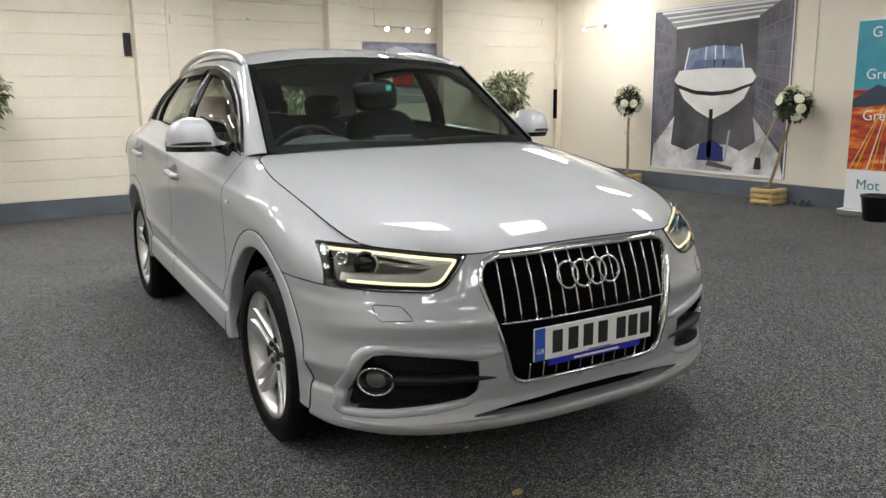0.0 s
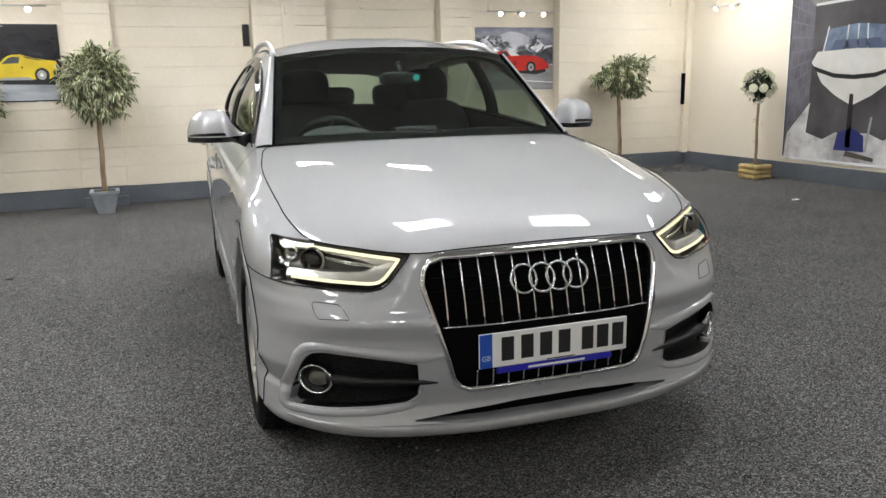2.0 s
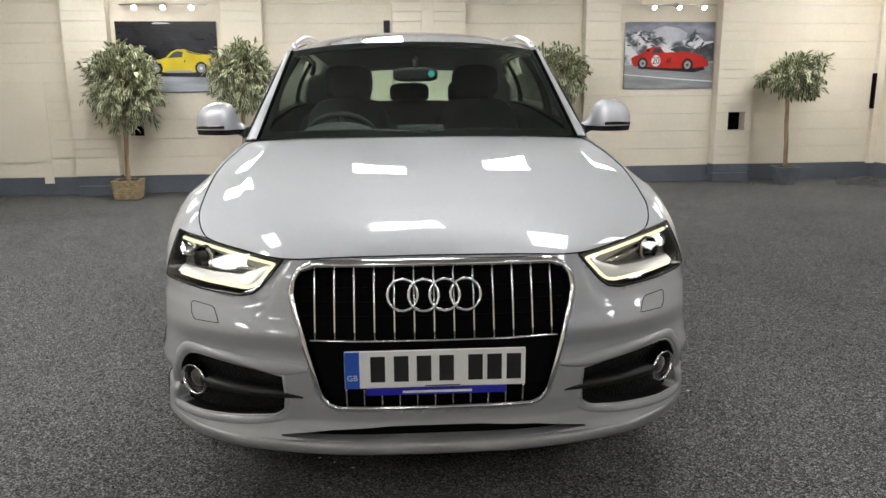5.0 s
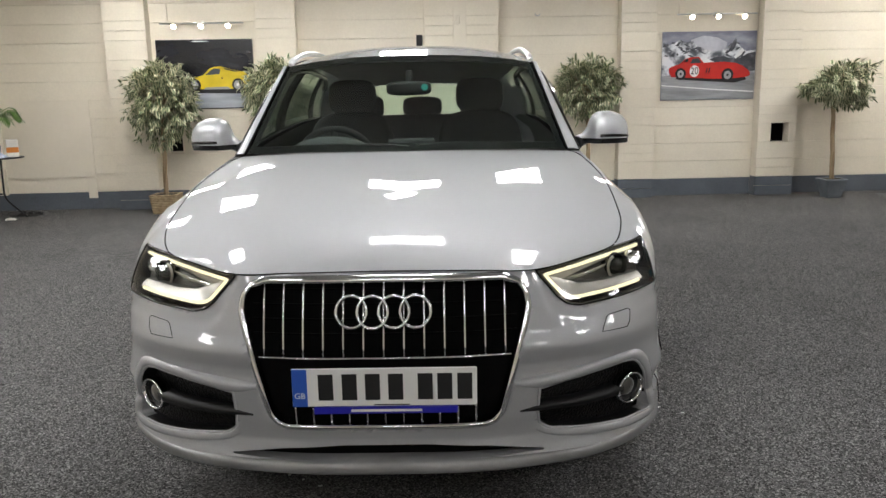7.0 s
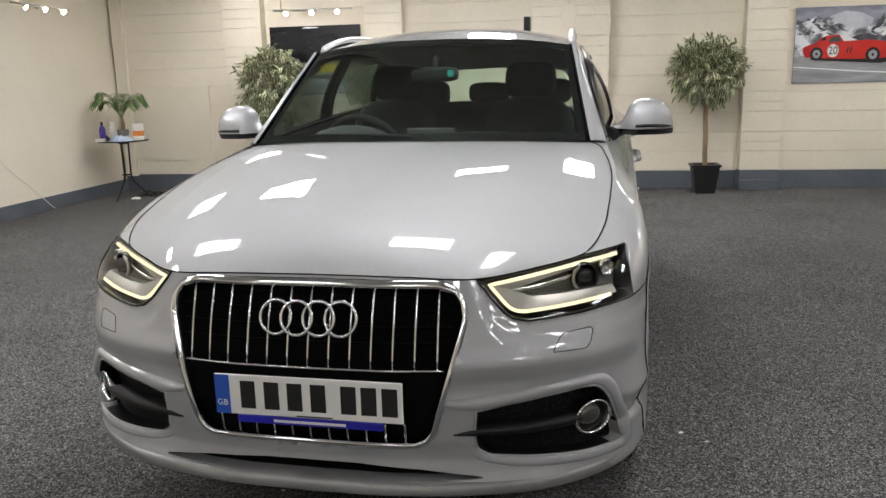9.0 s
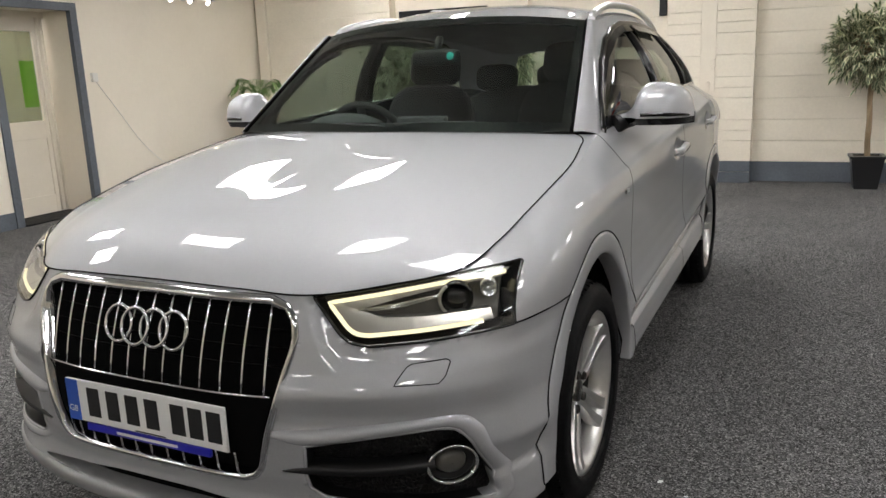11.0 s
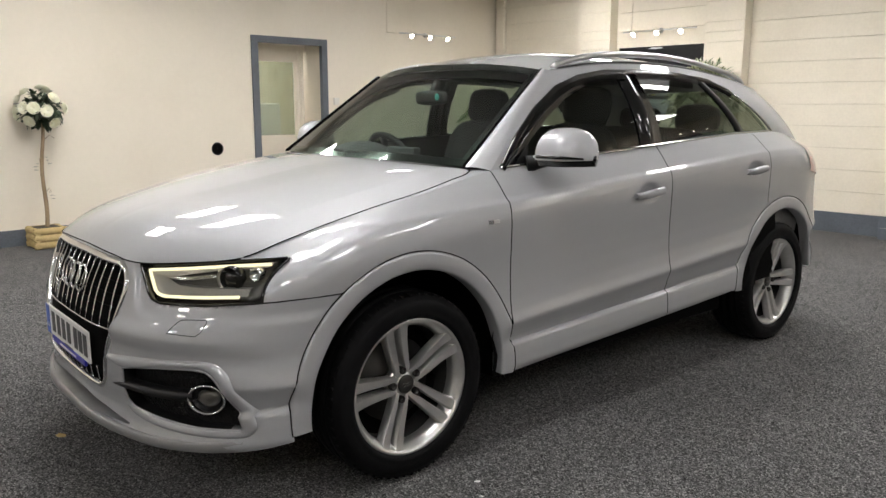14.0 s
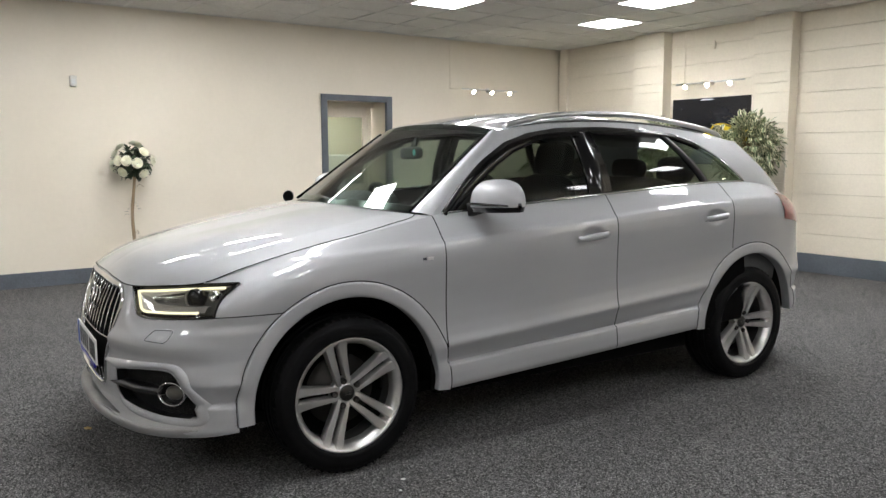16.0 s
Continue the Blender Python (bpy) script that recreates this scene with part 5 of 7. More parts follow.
# -- wheels --
BOLT = material("dark_bolt", (0.05, 0.048, 0.046), 0.35, 0.8)
def wheel(name, x, y, sgn, turn_by):
    """An alloy wheel; local x points outward, zero at the hub cap."""
    w = new(name)
    w.parent = car
    w.matrix_basis = pose(x, y, 0.338) @ (pose(0, 0, 0) if sgn > 0 else pose(0, 0, 0, 0, 0, 180))
    R0 = 0.338
    prof = [(0.246, -0.17), (0.262, -0.182), (0.30, -0.186), (0.322, -0.178), (0.333, -0.160), (R0, -0.13), (R0, -0.122), (0.331, -0.121), (0.331, -0.113), (R0, -0.112), (R0, -0.072), (0.331, -0.071),
            (0.331, -0.063), (R0, -0.062), (R0, -0.020), (0.331, -0.019), (0.331, -0.011), (R0, -0.010), (R0, 0.0), (0.333, 0.022), (0.325, 0.036), (0.316, 0.040), (0.314, 0.044), (0.300, 0.049), (0.280, 0.051), (0.268, 0.048), (0.262, 0.050), (0.252, 0.044), (0.246, 0.034)]
    bm = lathe(bmesh.new(), prof, "x", sides=72)
    tyre = part("tyre", bm, RUBBER, w)
    for k in range(60):
        a = 2 * math.pi * k / 60
        bm = boxed(0.006, 0.03, -0.0035, 0.0035, 0.3205, 0.3355)
        bm.transform(Matrix.Rotation(a, 4, "X"))
        if k == 0:
            lugs = bmesh.new()
        me = bpy.data.meshes.new("t")
        bm.to_mesh(me)
        lugs.from_mesh(me)
        bm.free()
        bpy.data.meshes.remove(me)
    tagged(part("tread", lugs, RUBBER, tyre), kind="stuff")
    bm = lathe(bmesh.new(), [(0.214, -0.03), (0.216, 0.0), (0.222, 0.014), (0.231, 0.026), (0.239, 0.0335), (0.2465, 0.036), (0.2485, 0.033), (0.2485, 0.027)], "x", sides=72)
    rim = part("rim", bm, ALLOY, w)
    part("brake_disc", lathe(bmesh.new(), [(0.155, -0.085), (0.155, -0.075), (0.10, -0.073), (0.09, -0.06), (0.001, -0.06)], "x", sides=40), material("brake_iron", (0.05, 0.048, 0.045), 0.5, 0.8), w)
    # shade inside the wheel put into colour: a darkened alloy barrel, a black disc
    part("wheel_back", lathe(bmesh.new(), [(0.246, -0.165), (0.235, -0.15), (0.216, -0.11), (0.214, -0.031)], "x", sides=60), material("barrel_painted_shade", (0.07, 0.07, 0.068), 0.5, 0.5), w)
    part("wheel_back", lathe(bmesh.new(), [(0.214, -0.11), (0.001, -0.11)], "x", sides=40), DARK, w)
    for k in range(5):
        a0 = turn_by + k * 72
        for s2 in (1, -1):
            rows = []
            for r, off, wid, xf in ((0.036, 0.020, 0.010, -0.008), (0.060, 0.0225, 0.0110, -0.001), (0.09, 0.0230, 0.0140, 0.004), (0.13, 0.0250, 0.0160, 0.008), (0.17, 0.0275, 0.0180, 0.013), (0.205, 0.0300, 0.0205, 0.020), (0.236, 0.0330, 0.0245, 0.030)):
                ring = []
                for dy, dx in ((-wid, -0.036), (-wid, -0.007), (-wid * 0.72, 0.0), (wid * 0.72, 0.0), (wid, -0.007), (wid, -0.036), (-wid, -0.036)):
                    t = off * s2 + dy
                    ring.append((xf + dx, t, r))
                rows.append(ring)
            bm = grid(bmesh.new(), np.array(rows))
            bmesh.ops.recalc_face_normals(bm, faces=bm.faces)
            bm.transform(Matrix.Rotation(radians(a0 - 90), 4, "X"))
            part("spoke", bm, ALLOY, rim, smooth=40)
        bm = lathe(bmesh.new(), [(0.0135, -0.02), (0.0135, 0.002), (0.0105, 0.005), (0.0095, 0.000), (0.001, 0.000)], "x", at=(0, 0, 0.056), sides=14)
        bm.transform(Matrix.Rotation(radians(a0 - 90), 4, "X"))
        part("wheel_bolt", bm, BOLT, rim)
    part("hub", lathe(bmesh.new(), [(0.070, -0.04), (0.070, -0.020), (0.062, -0.014), (0.036, -0.009), (0.034, -0.006)], "x", sides=40), ALLOY, rim)
    part("hub_cap", lathe(bmesh.new(), [(0.034, -0.01), (0.034, -0.002), (0.030, 0.001), (0.001, 0.002)], "x", sides=32), BOLT, rim)
    for k in range(4):
        c = (k - 1.5) * 0.0085
        bm = tube(bmesh.new(), [(0.0022, c + 0.006 * math.cos(t), 0.006 * math.sin(t)) for t in np.linspace(0, 2 * math.pi, 14, endpoint=False)], 0.0008, 5, closed=True)
        part("cap_ring", bm, CHROME, rim)
    return w


wheel("front_wheel", 0.832, 0.0, 1, 105)
wheel("rear_wheel", 0.832, 2.603, 1, 70)
wheel("front_wheel", -0.832, 0.0, -1, 82)
wheel("rear_wheel", -0.832, 2.603, -1, 20)


# -- door mirrors, handles, badges --
def door_mirror(sgn, M):
    c = np.array([0.909, 0.735, 1.140])
    u = np.linspace(0, 1, 26)
    xs_m = -0.128 + 0.252 * u
    top = hermite([0, 0.12, 0.2, 0.27, 0.36, 0.5, 0.7, 0.86, 0.95, 1.0], [-0.018, -0.008, 0.016, 0.058, 0.084, 0.092, 0.087, 0.066, 0.034, -0.012], u)[:, 0]
    deep = hermite([0, 0.18, 0.3, 0.55, 0.82, 0.94, 1.0], [0.036, 0.060, 0.112, 0.132, 0.114, 0.072, 0.014], u)[:, 0]
    arc = np.linspace(0, math.pi, 17)
    bend = lambda v, e: math.copysign(abs(v) ** e, v)  # noqa: E731
    G = np.array([[c + (x, -bend(math.cos(a), 0.75) * (d if math.cos(a) > 0 else d * 0.6) + 0.2 * x, -0.030 + (h + 0.030) * math.sin(a) ** 0.75) for a in arc] for x, h, d in zip(xs_m, top, deep)])
    shell = part("door_mirror", grid(bmesh.new(), M(G), flip=sgn < 0), PAINT, doors["front_door"][0 if sgn > 0 else 1], "silver door mirror with a black foot")
    rim_f, rim_b = G[:, 0], G[:, -1]
    mid_f, mid_b = rim_f + (0, 0.004, -0.002), rim_b + (0, -0.004, -0.002)
    low_f, low_b = rim_f + (0, 0.018, -0.024), rim_b + (0, -0.012, -0.024)
    part("mirror_base", grid(bmesh.new(), M(np.stack([rim_f, mid_f, low_f, low_b, mid_b, rim_b])), flip=sgn > 0), GLOSS_BLACK, shell)
    bm = bmesh.new()
    q = M([(0.835, 0.735, 1.100), (0.80, 0.71, 1.094), (0.765, 0.66, 1.085)])
    tube(bm, q, [0.020, 0.026, 0.036], 10)
    part("mirror_arm", bm, BLACK, shell)
    lo, hi = G[9:25, 0] * 0.80 + G[9:25, 1] * 0.20, G[9:25, 0] * 0.45 + G[9:25, 1] * 0.55
    strip_g = np.stack([lo + (0, 0.004, 0), lo + (0.0012, -0.0025, 0), hi + (0.0012, -0.0025, 0), hi + (0, 0.004, 0)])
    part("indicator", grid(bmesh.new(), M(strip_g), flip=sgn < 0), GLOSS_BLACK, shell, "dark indicator slot")


for_sides(door_mirror)


def handle(sgn, M, y0, y1, z0, z1, door):
    t = np.linspace(0, 1, 14)
    q = [flank(y0 + (y1 - y0) * k, z0 + (z1 - z0) * k) + (0.010 + 0.022 * min(1, math.sin(math.pi * k) * 2.2), 0, 0) for k in t]
    rows = []
    for k, p in enumerate(q):
        h = 0.0135 + 0.003 * math.sin(math.pi * t[k])
        rows.append([p + (dx, 0, dz * h) for dx, dz in ((-0.012, -1), (0.002, -1.0), (0.008, -0.6), (0.010, 0), (0.008, 0.6), (0.002, 1), (-0.012, 1))])
    bm = grid(bmesh.new(), M(rows), flip=sgn < 0)
    bm.faces.new([v for v in bm.verts][:7])
    bm.faces.new([v for v in bm.verts][-7:])
    bmesh.ops.recalc_face_normals(bm, faces=bm.faces)
    part("door_handle", bm, PAINT, doors[door][0 if sgn > 0 else 1])


def side_bits(sgn, M):
    handle(sgn, M, 1.225, 1.43, 0.925, 0.945, "front_door")
    handle(sgn, M, 2.165, 2.345, 0.982, 0.999, "rear_door")
    p = flank(0.376, 0.892, 0.002)
    for dy0, dy1, mat in ((-0.028, -0.010, CHROME), (-0.006, 0.026, SATIN)):
        bm = boxed(p[0] - 0.004, p[0] + 0.0015, 0.376 + dy0, 0.376 + dy1, 0.886, 0.899, 0.001)
        if sgn < 0:
            bmesh.ops.scale(bm, vec=(-1, 1, 1), verts=bm.verts)
            bmesh.ops.reverse_faces(bm, faces=bm.faces)
        part("wing_badge", bm, mat, car)


for_sides(side_bits)

# wipers
for pts in ([(0.05, 0.325, 1.112), (0.25, 0.36, 1.117), (0.50, 0.40, 1.105), (0.62, 0.42, 1.098)], [(-0.55, 0.40, 1.104), (-0.3, 0.36, 1.116), (-0.06, 0.325, 1.112), (0.02, 0.32, 1.108)]):
    part("wiper", tube(bmesh.new(), line(pts, 20), 0.008, 6), BLACK, car)

# -- inside the cabin --
dash = np.array([[(x, y + 0.10 * (x / 0.7) ** 2, z) for x in np.linspace(-0.68, 0.68, 30)] for y, z in ((0.36, 1.055), (0.50, 1.07), (0.68, 1.055), (0.76, 1.0), (0.78, 0.80))])
part("dashboard", grid(bmesh.new(), dash), TRIM, car)
bm = bmesh.new()
bmesh.ops.create_uvsphere(bm, u_segments=24, v_segments=12, radius=1.0, matrix=Matrix.LocRotScale((-0.36, 0.64, 1.065), None, (0.19, 0.14, 0.075)))
for f in bm.faces:
    f.smooth = True
part("instrument_hood", bm, TRIM, car)
bm = boxed(-0.09, 0.12, 0.60, 0.64, 1.05, 1.125, 0.006)
part("centre_screen", bm, TRIM, car)
wheel_axis = Matrix.Translation((-0.36, 0.84, 1.0)) @ Euler((radians(-66), 0, 0)).to_matrix().to_4x4()
bm = tube(bmesh.new(), [(0.185 * math.cos(t), 0.185 * math.sin(t), 0) for t in np.linspace(0, 2 * math.pi, 40, endpoint=False)], 0.016, 8, closed=True)
for a in (0, 180, 270):
    tube(bm, [(0, 0, -0.01), (0.18 * math.cos(radians(a)), 0.18 * math.sin(radians(a)), 0)], 0.018, 6)
bm.transform(wheel_axis)
part("steering_wheel", bm, SEAT, car)


def cushion(bm, c, size, bend=0.0, lean=0.0):
    r = bmesh.ops.create_uvsphere(bm, u_segments=20, v_segments=14, radius=1.0)
    for vert in r["verts"]:
        q = vert.co
        for k in range(3):
            q[k] = math.copysign(abs(q[k]) ** 0.55, q[k])
    bmesh.ops.transform(bm, verts=r["verts"], matrix=Matrix.Translation(c) @ Matrix.Rotation(radians(lean), 4, "X") @ Matrix.Diagonal((*[s / 2 for s in size], 1)))
    for f in bm.faces:
        f.smooth = True


def seat(x, y, head_z, name):
    bm = bmesh.new()
    cushion(bm, (x, y + 0.15, 0.93), (0.48, 0.15, 0.62), lean=-16)
    s = part(name, bm, SEAT, car, "black leather seat")
    bm = bmesh.new()
    cushion(bm, (x, y - 0.12, 0.62), (0.50, 0.52, 0.16))
    part("cushion", bm, SEAT, s)
    bm = bmesh.new()
    cushion(bm, (x, y + 0.27, head_z), (0.27, 0.11, 0.19), lean=-10)
    part("headrest", bm, SEAT, s)


seat(-0.36, 1.25, 1.315, "driver_seat")
seat(0.36, 1.25, 1.315, "passenger_seat")
bm = bmesh.new()
cushion(bm, (0, 2.35, 0.92), (1.26, 0.18, 0.56), lean=-18)
bench = part("rear_bench", bm, SEAT, car)
for x in (-0.40, 0.0, 0.40):
    bm = bmesh.new()
    cushion(bm, (x, 2.47, 1.245), (0.27, 0.10, 0.13 if x == 0 else 0.16), lean=-8)
    part("headrest", bm, SEAT, bench)
bm = bmesh.new()
cushion(bm, (0.0, 0.80, 1.352), (0.215, 0.05, 0.068))
tube(bm, [(0, 0.80, 1.37), (0, 0.84, 1.43)], 0.016, 8)
mirror = part("rear_view_mirror", bm, BLACK, car)
bm = lathe(bmesh.new(), [(0.016, 0.0), (0.001, -0.001)], "y", at=(0.075, 0.772, 1.355), sides=16)
part("sticker", bm, material("teal_sticker", (0.03, 0.42, 0.36), 0.5), mirror)
bm = bmesh.new()
box(bm, -0.70, 0.70, 0.4, 2.9, 0.40, 0.46)
part("cabin_floor", bm, DARK, car)
for sgn in (1, -1):
    bm = bmesh.new()
    vi, ci = np.linspace(0.25, 1, 8), np.linspace(s_at(0.50), s_at(2.9), 30)
    Q = skin(ci[None, :] + 0 * vi[:, None], vi[:, None] + 0 * ci[None, :])
    Q[..., 0] -= 0.06
    part("door_card", grid(bm, Q if sgn > 0 else mirrored(Q)), TRIM, car)

# ---- pictures, plants and loose things ----
def flat(name, parent, pts, mat, layer, plane):
    """A flat printed shape: points in metres across and up from the sheet's lower left corner."""
    o, ex, ez, n = plane
    bm = bmesh.new()
    f = bm.faces.new([bm.verts.new(Vector(o) + Vector(ex) * x + Vector(ez) * z + Vector(n) * (0.0045 + 0.0012 * layer)) for x, z in pts])
    f.normal_update()
    bmesh.ops.triangulate(bm, faces=[f])
    return part(name, bm, mat, parent)


def disc(cx, cz, r, n=24, sx=1.0):
    return [(cx + r * sx * math.cos(2 * math.pi * k / n), cz + r * math.sin(2 * math.pi * k / n)) for k in range(n)]


def lettering(text, size, mat, parent, m, name="lettering"):
    cu = bpy.data.curves.new("text", "FONT")
    cu.body, cu.size, cu.align_x, cu.align_y = text, size, "CENTER", "CENTER"
    cu.resolution_u = 3
    tmp = bpy.data.objects.new("text", cu)
    me = bpy.data.meshes.new_from_object(tmp)
    bpy.data.objects.remove(tmp)
    ob = new(name, me)
    me.materials.clear()
    me.materials.append(mat)
    ob.parent = parent
    ob.matrix_basis = m
    return ob


def printed(name, base, rough=0.35):
    return material(name, base, rough)


def ground_print(name, stops, scale, stretch=None, rough=0.35):
    return tint(material(name, (0.5, 0.5, 0.5), rough), *stops, scale=scale, detail=8.0, stretch=stretch)


NIGHT = ground_print("print_night", ((0.3, (0.005, 0.0055, 0.008)), (0.62, (0.014, 0.015, 0.020)), (0.8, (0.06, 0.065, 0.08))), 1.6, (1, 1, 2.2), 0.2)
SILVER_GROUND = ground_print("print_wet_ground", ((0.3, (0.26, 0.28, 0.32)), (0.7, (0.46, 0.49, 0.54))), 2.0, (1, 1, 6))
YELLOW = ground_print("print_yellow", ((0.3, (0.55, 0.40, 0.01)), (0.7, (0.80, 0.62, 0.03))), 3.0)
P_BLACK = printed("print_black_area", (0.012, 0.012, 0.014))
P_GLASS = printed("print_dark_glass", (0.05, 0.06, 0.07))
P_GREY = printed("print_grey", (0.35, 0.36, 0.38))
P_WHITE = printed("print_white", (0.78, 0.79, 0.8))
SKYP = ground_print("print_stormy_sky", ((0.3, (0.11, 0.115, 0.16)), (0.5, (0.22, 0.23, 0.30)), (0.7, (0.42, 0.43, 0.50))), 2.4, (1, 1, 2.5))
ROCK = ground_print("print_snow_rock", ((0.40, (0.10, 0.11, 0.13)), (0.48, (0.42, 0.44, 0.48)), (0.56, (0.75, 0.77, 0.80))), 7.0)
ROCK_DARK = ground_print("print_dark_rock", ((0.3, (0.025, 0.028, 0.035)), (0.55, (0.07, 0.075, 0.09)), (0.7, (0.22, 0.23, 0.26))), 9.0)
CLOUDP = ground_print("print_cloud", ((0.3, (0.34, 0.35, 0.42)), (0.7, (0.66, 0.67, 0.72))), 4.0)
ROADP = ground_print("print_road", ((0.3, (0.22, 0.23, 0.24)), (0.7, (0.38, 0.39, 0.41))), 3.0, (1, 1, 7))
REDP = ground_print("print_red", ((0.3, (0.42, 0.012, 0.012)), (0.7, (0.66, 0.03, 0.02))), 3.0)


def poster(name, label, o, ex, ez, n, w, h, base, holder=None):
    p = thing(name, label, "poster")
    bm = bmesh.new()
    r = bmesh.ops.create_cube(bm, size=1.0)
    A = Matrix((Vector(ex).to_4d() * w, Vector(n).to_4d() * 0.004, Vector(ez).to_4d() * h, (0, 0, 0, 1))).transposed()
    for v in bm.verts:
        q = v.co + Vector((0.5, 0.5, 0.5))
        v.co = Vector(o) + Vector(ex) * (q.x * w) + Vector(n) * (q.y * 0.0035) + Vector(ez) * (q.z * h)
    part("sheet", bm, base, p)
    return p, (o, ex, ez, n)


# yellow sports car on black; x runs to the right as one faces the wall
p, plane = poster("car_poster", "glossy poster of a yellow sports car on a black ground", (-3.046, BACK - 0.03, 1.212), (1.041, 0, 0), (0, 0, 1.035), (0, -1, 0), 1.12, 0.80, NIGHT)
flat("print_ground", p, [(0.01, 0.01), (1.11, 0.01), (1.11, 0.19), (0.01, 0.19)], SILVER_GROUND, 0, plane)
flat("print_shadow", p, [(0.30, 0.19), (1.06, 0.17), (1.05, 0.23), (0.30, 0.24)], P_BLACK, 1, plane)
flat("print_body", p, [(0.36, 0.235), (0.345, 0.30), (0.40, 0.36), (0.50, 0.385), (0.60, 0.465), (0.66, 0.488), (0.74, 0.49), (0.86, 0.452), (0.98, 0.43), (1.07, 0.42), (1.085, 0.36), (1.06, 0.27), (1.0, 0.235), (0.7, 0.225)], YELLOW, 2, plane)
flat("print_window", p, [(0.55, 0.392), (0.625, 0.455), (0.66, 0.468), (0.73, 0.462), (0.715, 0.40)], P_GLASS, 3, plane)
flat("print_window", p, [(0.49, 0.388), (0.56, 0.452), (0.60, 0.463), (0.525, 0.39)], P_BLACK, 3, plane)
flat("print_slats", p, [(0.76, 0.475), (0.86, 0.447), (0.96, 0.43), (0.90, 0.428), (0.79, 0.452)], P_BLACK, 3, plane)
for cx in (0.925, 0.42):
    flat("print_tyre", p, disc(cx, 0.275, 0.075, sx=0.95), P_BLACK, 3, plane)
    flat("print_rim", p, disc(cx - 0.004, 0.275, 0.050, sx=0.92), P_GREY, 4, plane)
    flat("print_rim", p, disc(cx - 0.004, 0.275, 0.020, sx=0.92), P_WHITE, 5, plane)
flat("print_sill", p, [(0.52, 0.225), (0.84, 0.225), (0.80, 0.255), (0.54, 0.25)], P_GREY, 3, plane)
flat("print_mark", p, [(0.735, 0.345), (0.75, 0.345), (0.75, 0.365), (0.735, 0.365)], P_BLACK, 3, plane)
flat("print_mark", p, [(0.40, 0.775), (0.45, 0.79), (0.56, 0.785), (0.62, 0.776), (0.5, 0.77)], P_WHITE, 1, plane)

# red racing car before snowy mountains
p, plane = poster("car_poster", "poster of a red racing car before snowy mountains", (3.163, BACK - 0.03, 1.204), (1.081, 0, 0), (0, 0, 1.056), (0, -1, 0), 1.10, 0.79, SKYP)
flat("print_cloud", p, [(0.30, 0.60), (0.34, 0.70), (0.48, 0.74), (0.64, 0.72), (0.76, 0.66), (0.74, 0.58), (0.5, 0.55)], CLOUDP, 0, plane)
flat("print_mountain", p, [(0.005, 0.28), (0.005, 0.68), (0.07, 0.63), (0.14, 0.66), (0.21, 0.70), (0.27, 0.665), (0.36, 0.68), (0.42, 0.61), (0.50, 0.585), (0.60, 0.56), (0.68, 0.565), (0.76, 0.61), (0.82, 0.66), (0.855, 0.715), (0.88, 0.65), (0.93, 0.595), (0.98, 0.56), (1.095, 0.57), (1.095, 0.28)], ROCK, 1, plane)
shard = random.Random(8)
for k in range(46):
    cx = shard.uniform(0.02, 0.48) if k < 27 else shard.uniform(0.70, 1.0)
    ridge = float(np.interp(cx, [0, 0.2, 0.36, 0.5, 0.7, 0.855, 0.98, 1.1], [0.66, 0.69, 0.66, 0.575, 0.565, 0.70, 0.56, 0.56]))
    cz = ridge - shard.uniform(0.015, 0.16 if k < 27 else 0.2)
    w, h = shard.uniform(0.015, 0.05), shard.uniform(0.006, 0.020)
    lean = shard.uniform(-0.5, -0.1) if cx < 0.855 else shard.uniform(0.2, 0.7)
    lean = -lean if k % 4 == 0 else lean
    flat("print_rock", p, [(cx - w, cz - h * 0.4 - w * lean), (cx - w * 0.2, cz + h), (cx + w, cz + h * 0.3 + w * lean), (cx + w * 0.1, cz - h)], ROCK_DARK, 2 + 0.02 * k, plane)
flat("print_rock", p, [(0.80, 0.63), (0.855, 0.712), (0.868, 0.66), (0.85, 0.60), (0.82, 0.56), (0.77, 0.55)], ROCK_DARK, 3, plane)
flat("print_slope", p, [(0.56, 0.47), (0.64, 0.50), (0.76, 0.485), (0.90, 0.475), (1.0, 0.53), (1.095, 0.55), (1.095, 0.33), (0.56, 0.33)], ROCK_DARK, 3.2, plane)
flat("print_snow", p, [(0.86, 0.47), (0.93, 0.52), (0.96, 0.57), (0.93, 0.60), (0.90, 0.55), (0.84, 0.50)], P_WHITE, 3.4, plane)
flat("print_road", p, [(0.005, 0.005), (1.095, 0.005), (1.095, 0.30), (0.7, 0.31), (0.3, 0.32), (0.005, 0.28)], ROADP, 4, plane)
flat("print_line", p, [(0.005, 0.17), (0.6, 0.115), (1.095, 0.08), (1.095, 0.095), (0.6, 0.128), (0.005, 0.18)], P_WHITE, 5, plane)
flat("print_shadow", p, [(0.16, 0.245), (0.55, 0.215), (0.86, 0.195), (1.0, 0.23), (0.98, 0.26), (0.2, 0.27)], P_BLACK, 5, plane)
flat("print_body", p, [(0.12, 0.27), (0.09, 0.32), (0.085, 0.37), (0.13, 0.395), (0.21, 0.42), (0.27, 0.475), (0.33, 0.495), (0.43, 0.50), (0.52, 0.455), (0.60, 0.432), (0.72, 0.44), (0.86, 0.425), (0.95, 0.39), (1.03, 0.325), (1.04, 0.285), (1.02, 0.265), (0.84, 0.245), (0.6, 0.245), (0.4, 0.255)], REDP, 6, plane)
flat("print_window", p, [(0.33, 0.425), (0.36, 0.478), (0.43, 0.485), (0.465, 0.43)], P_GLASS, 7, plane)
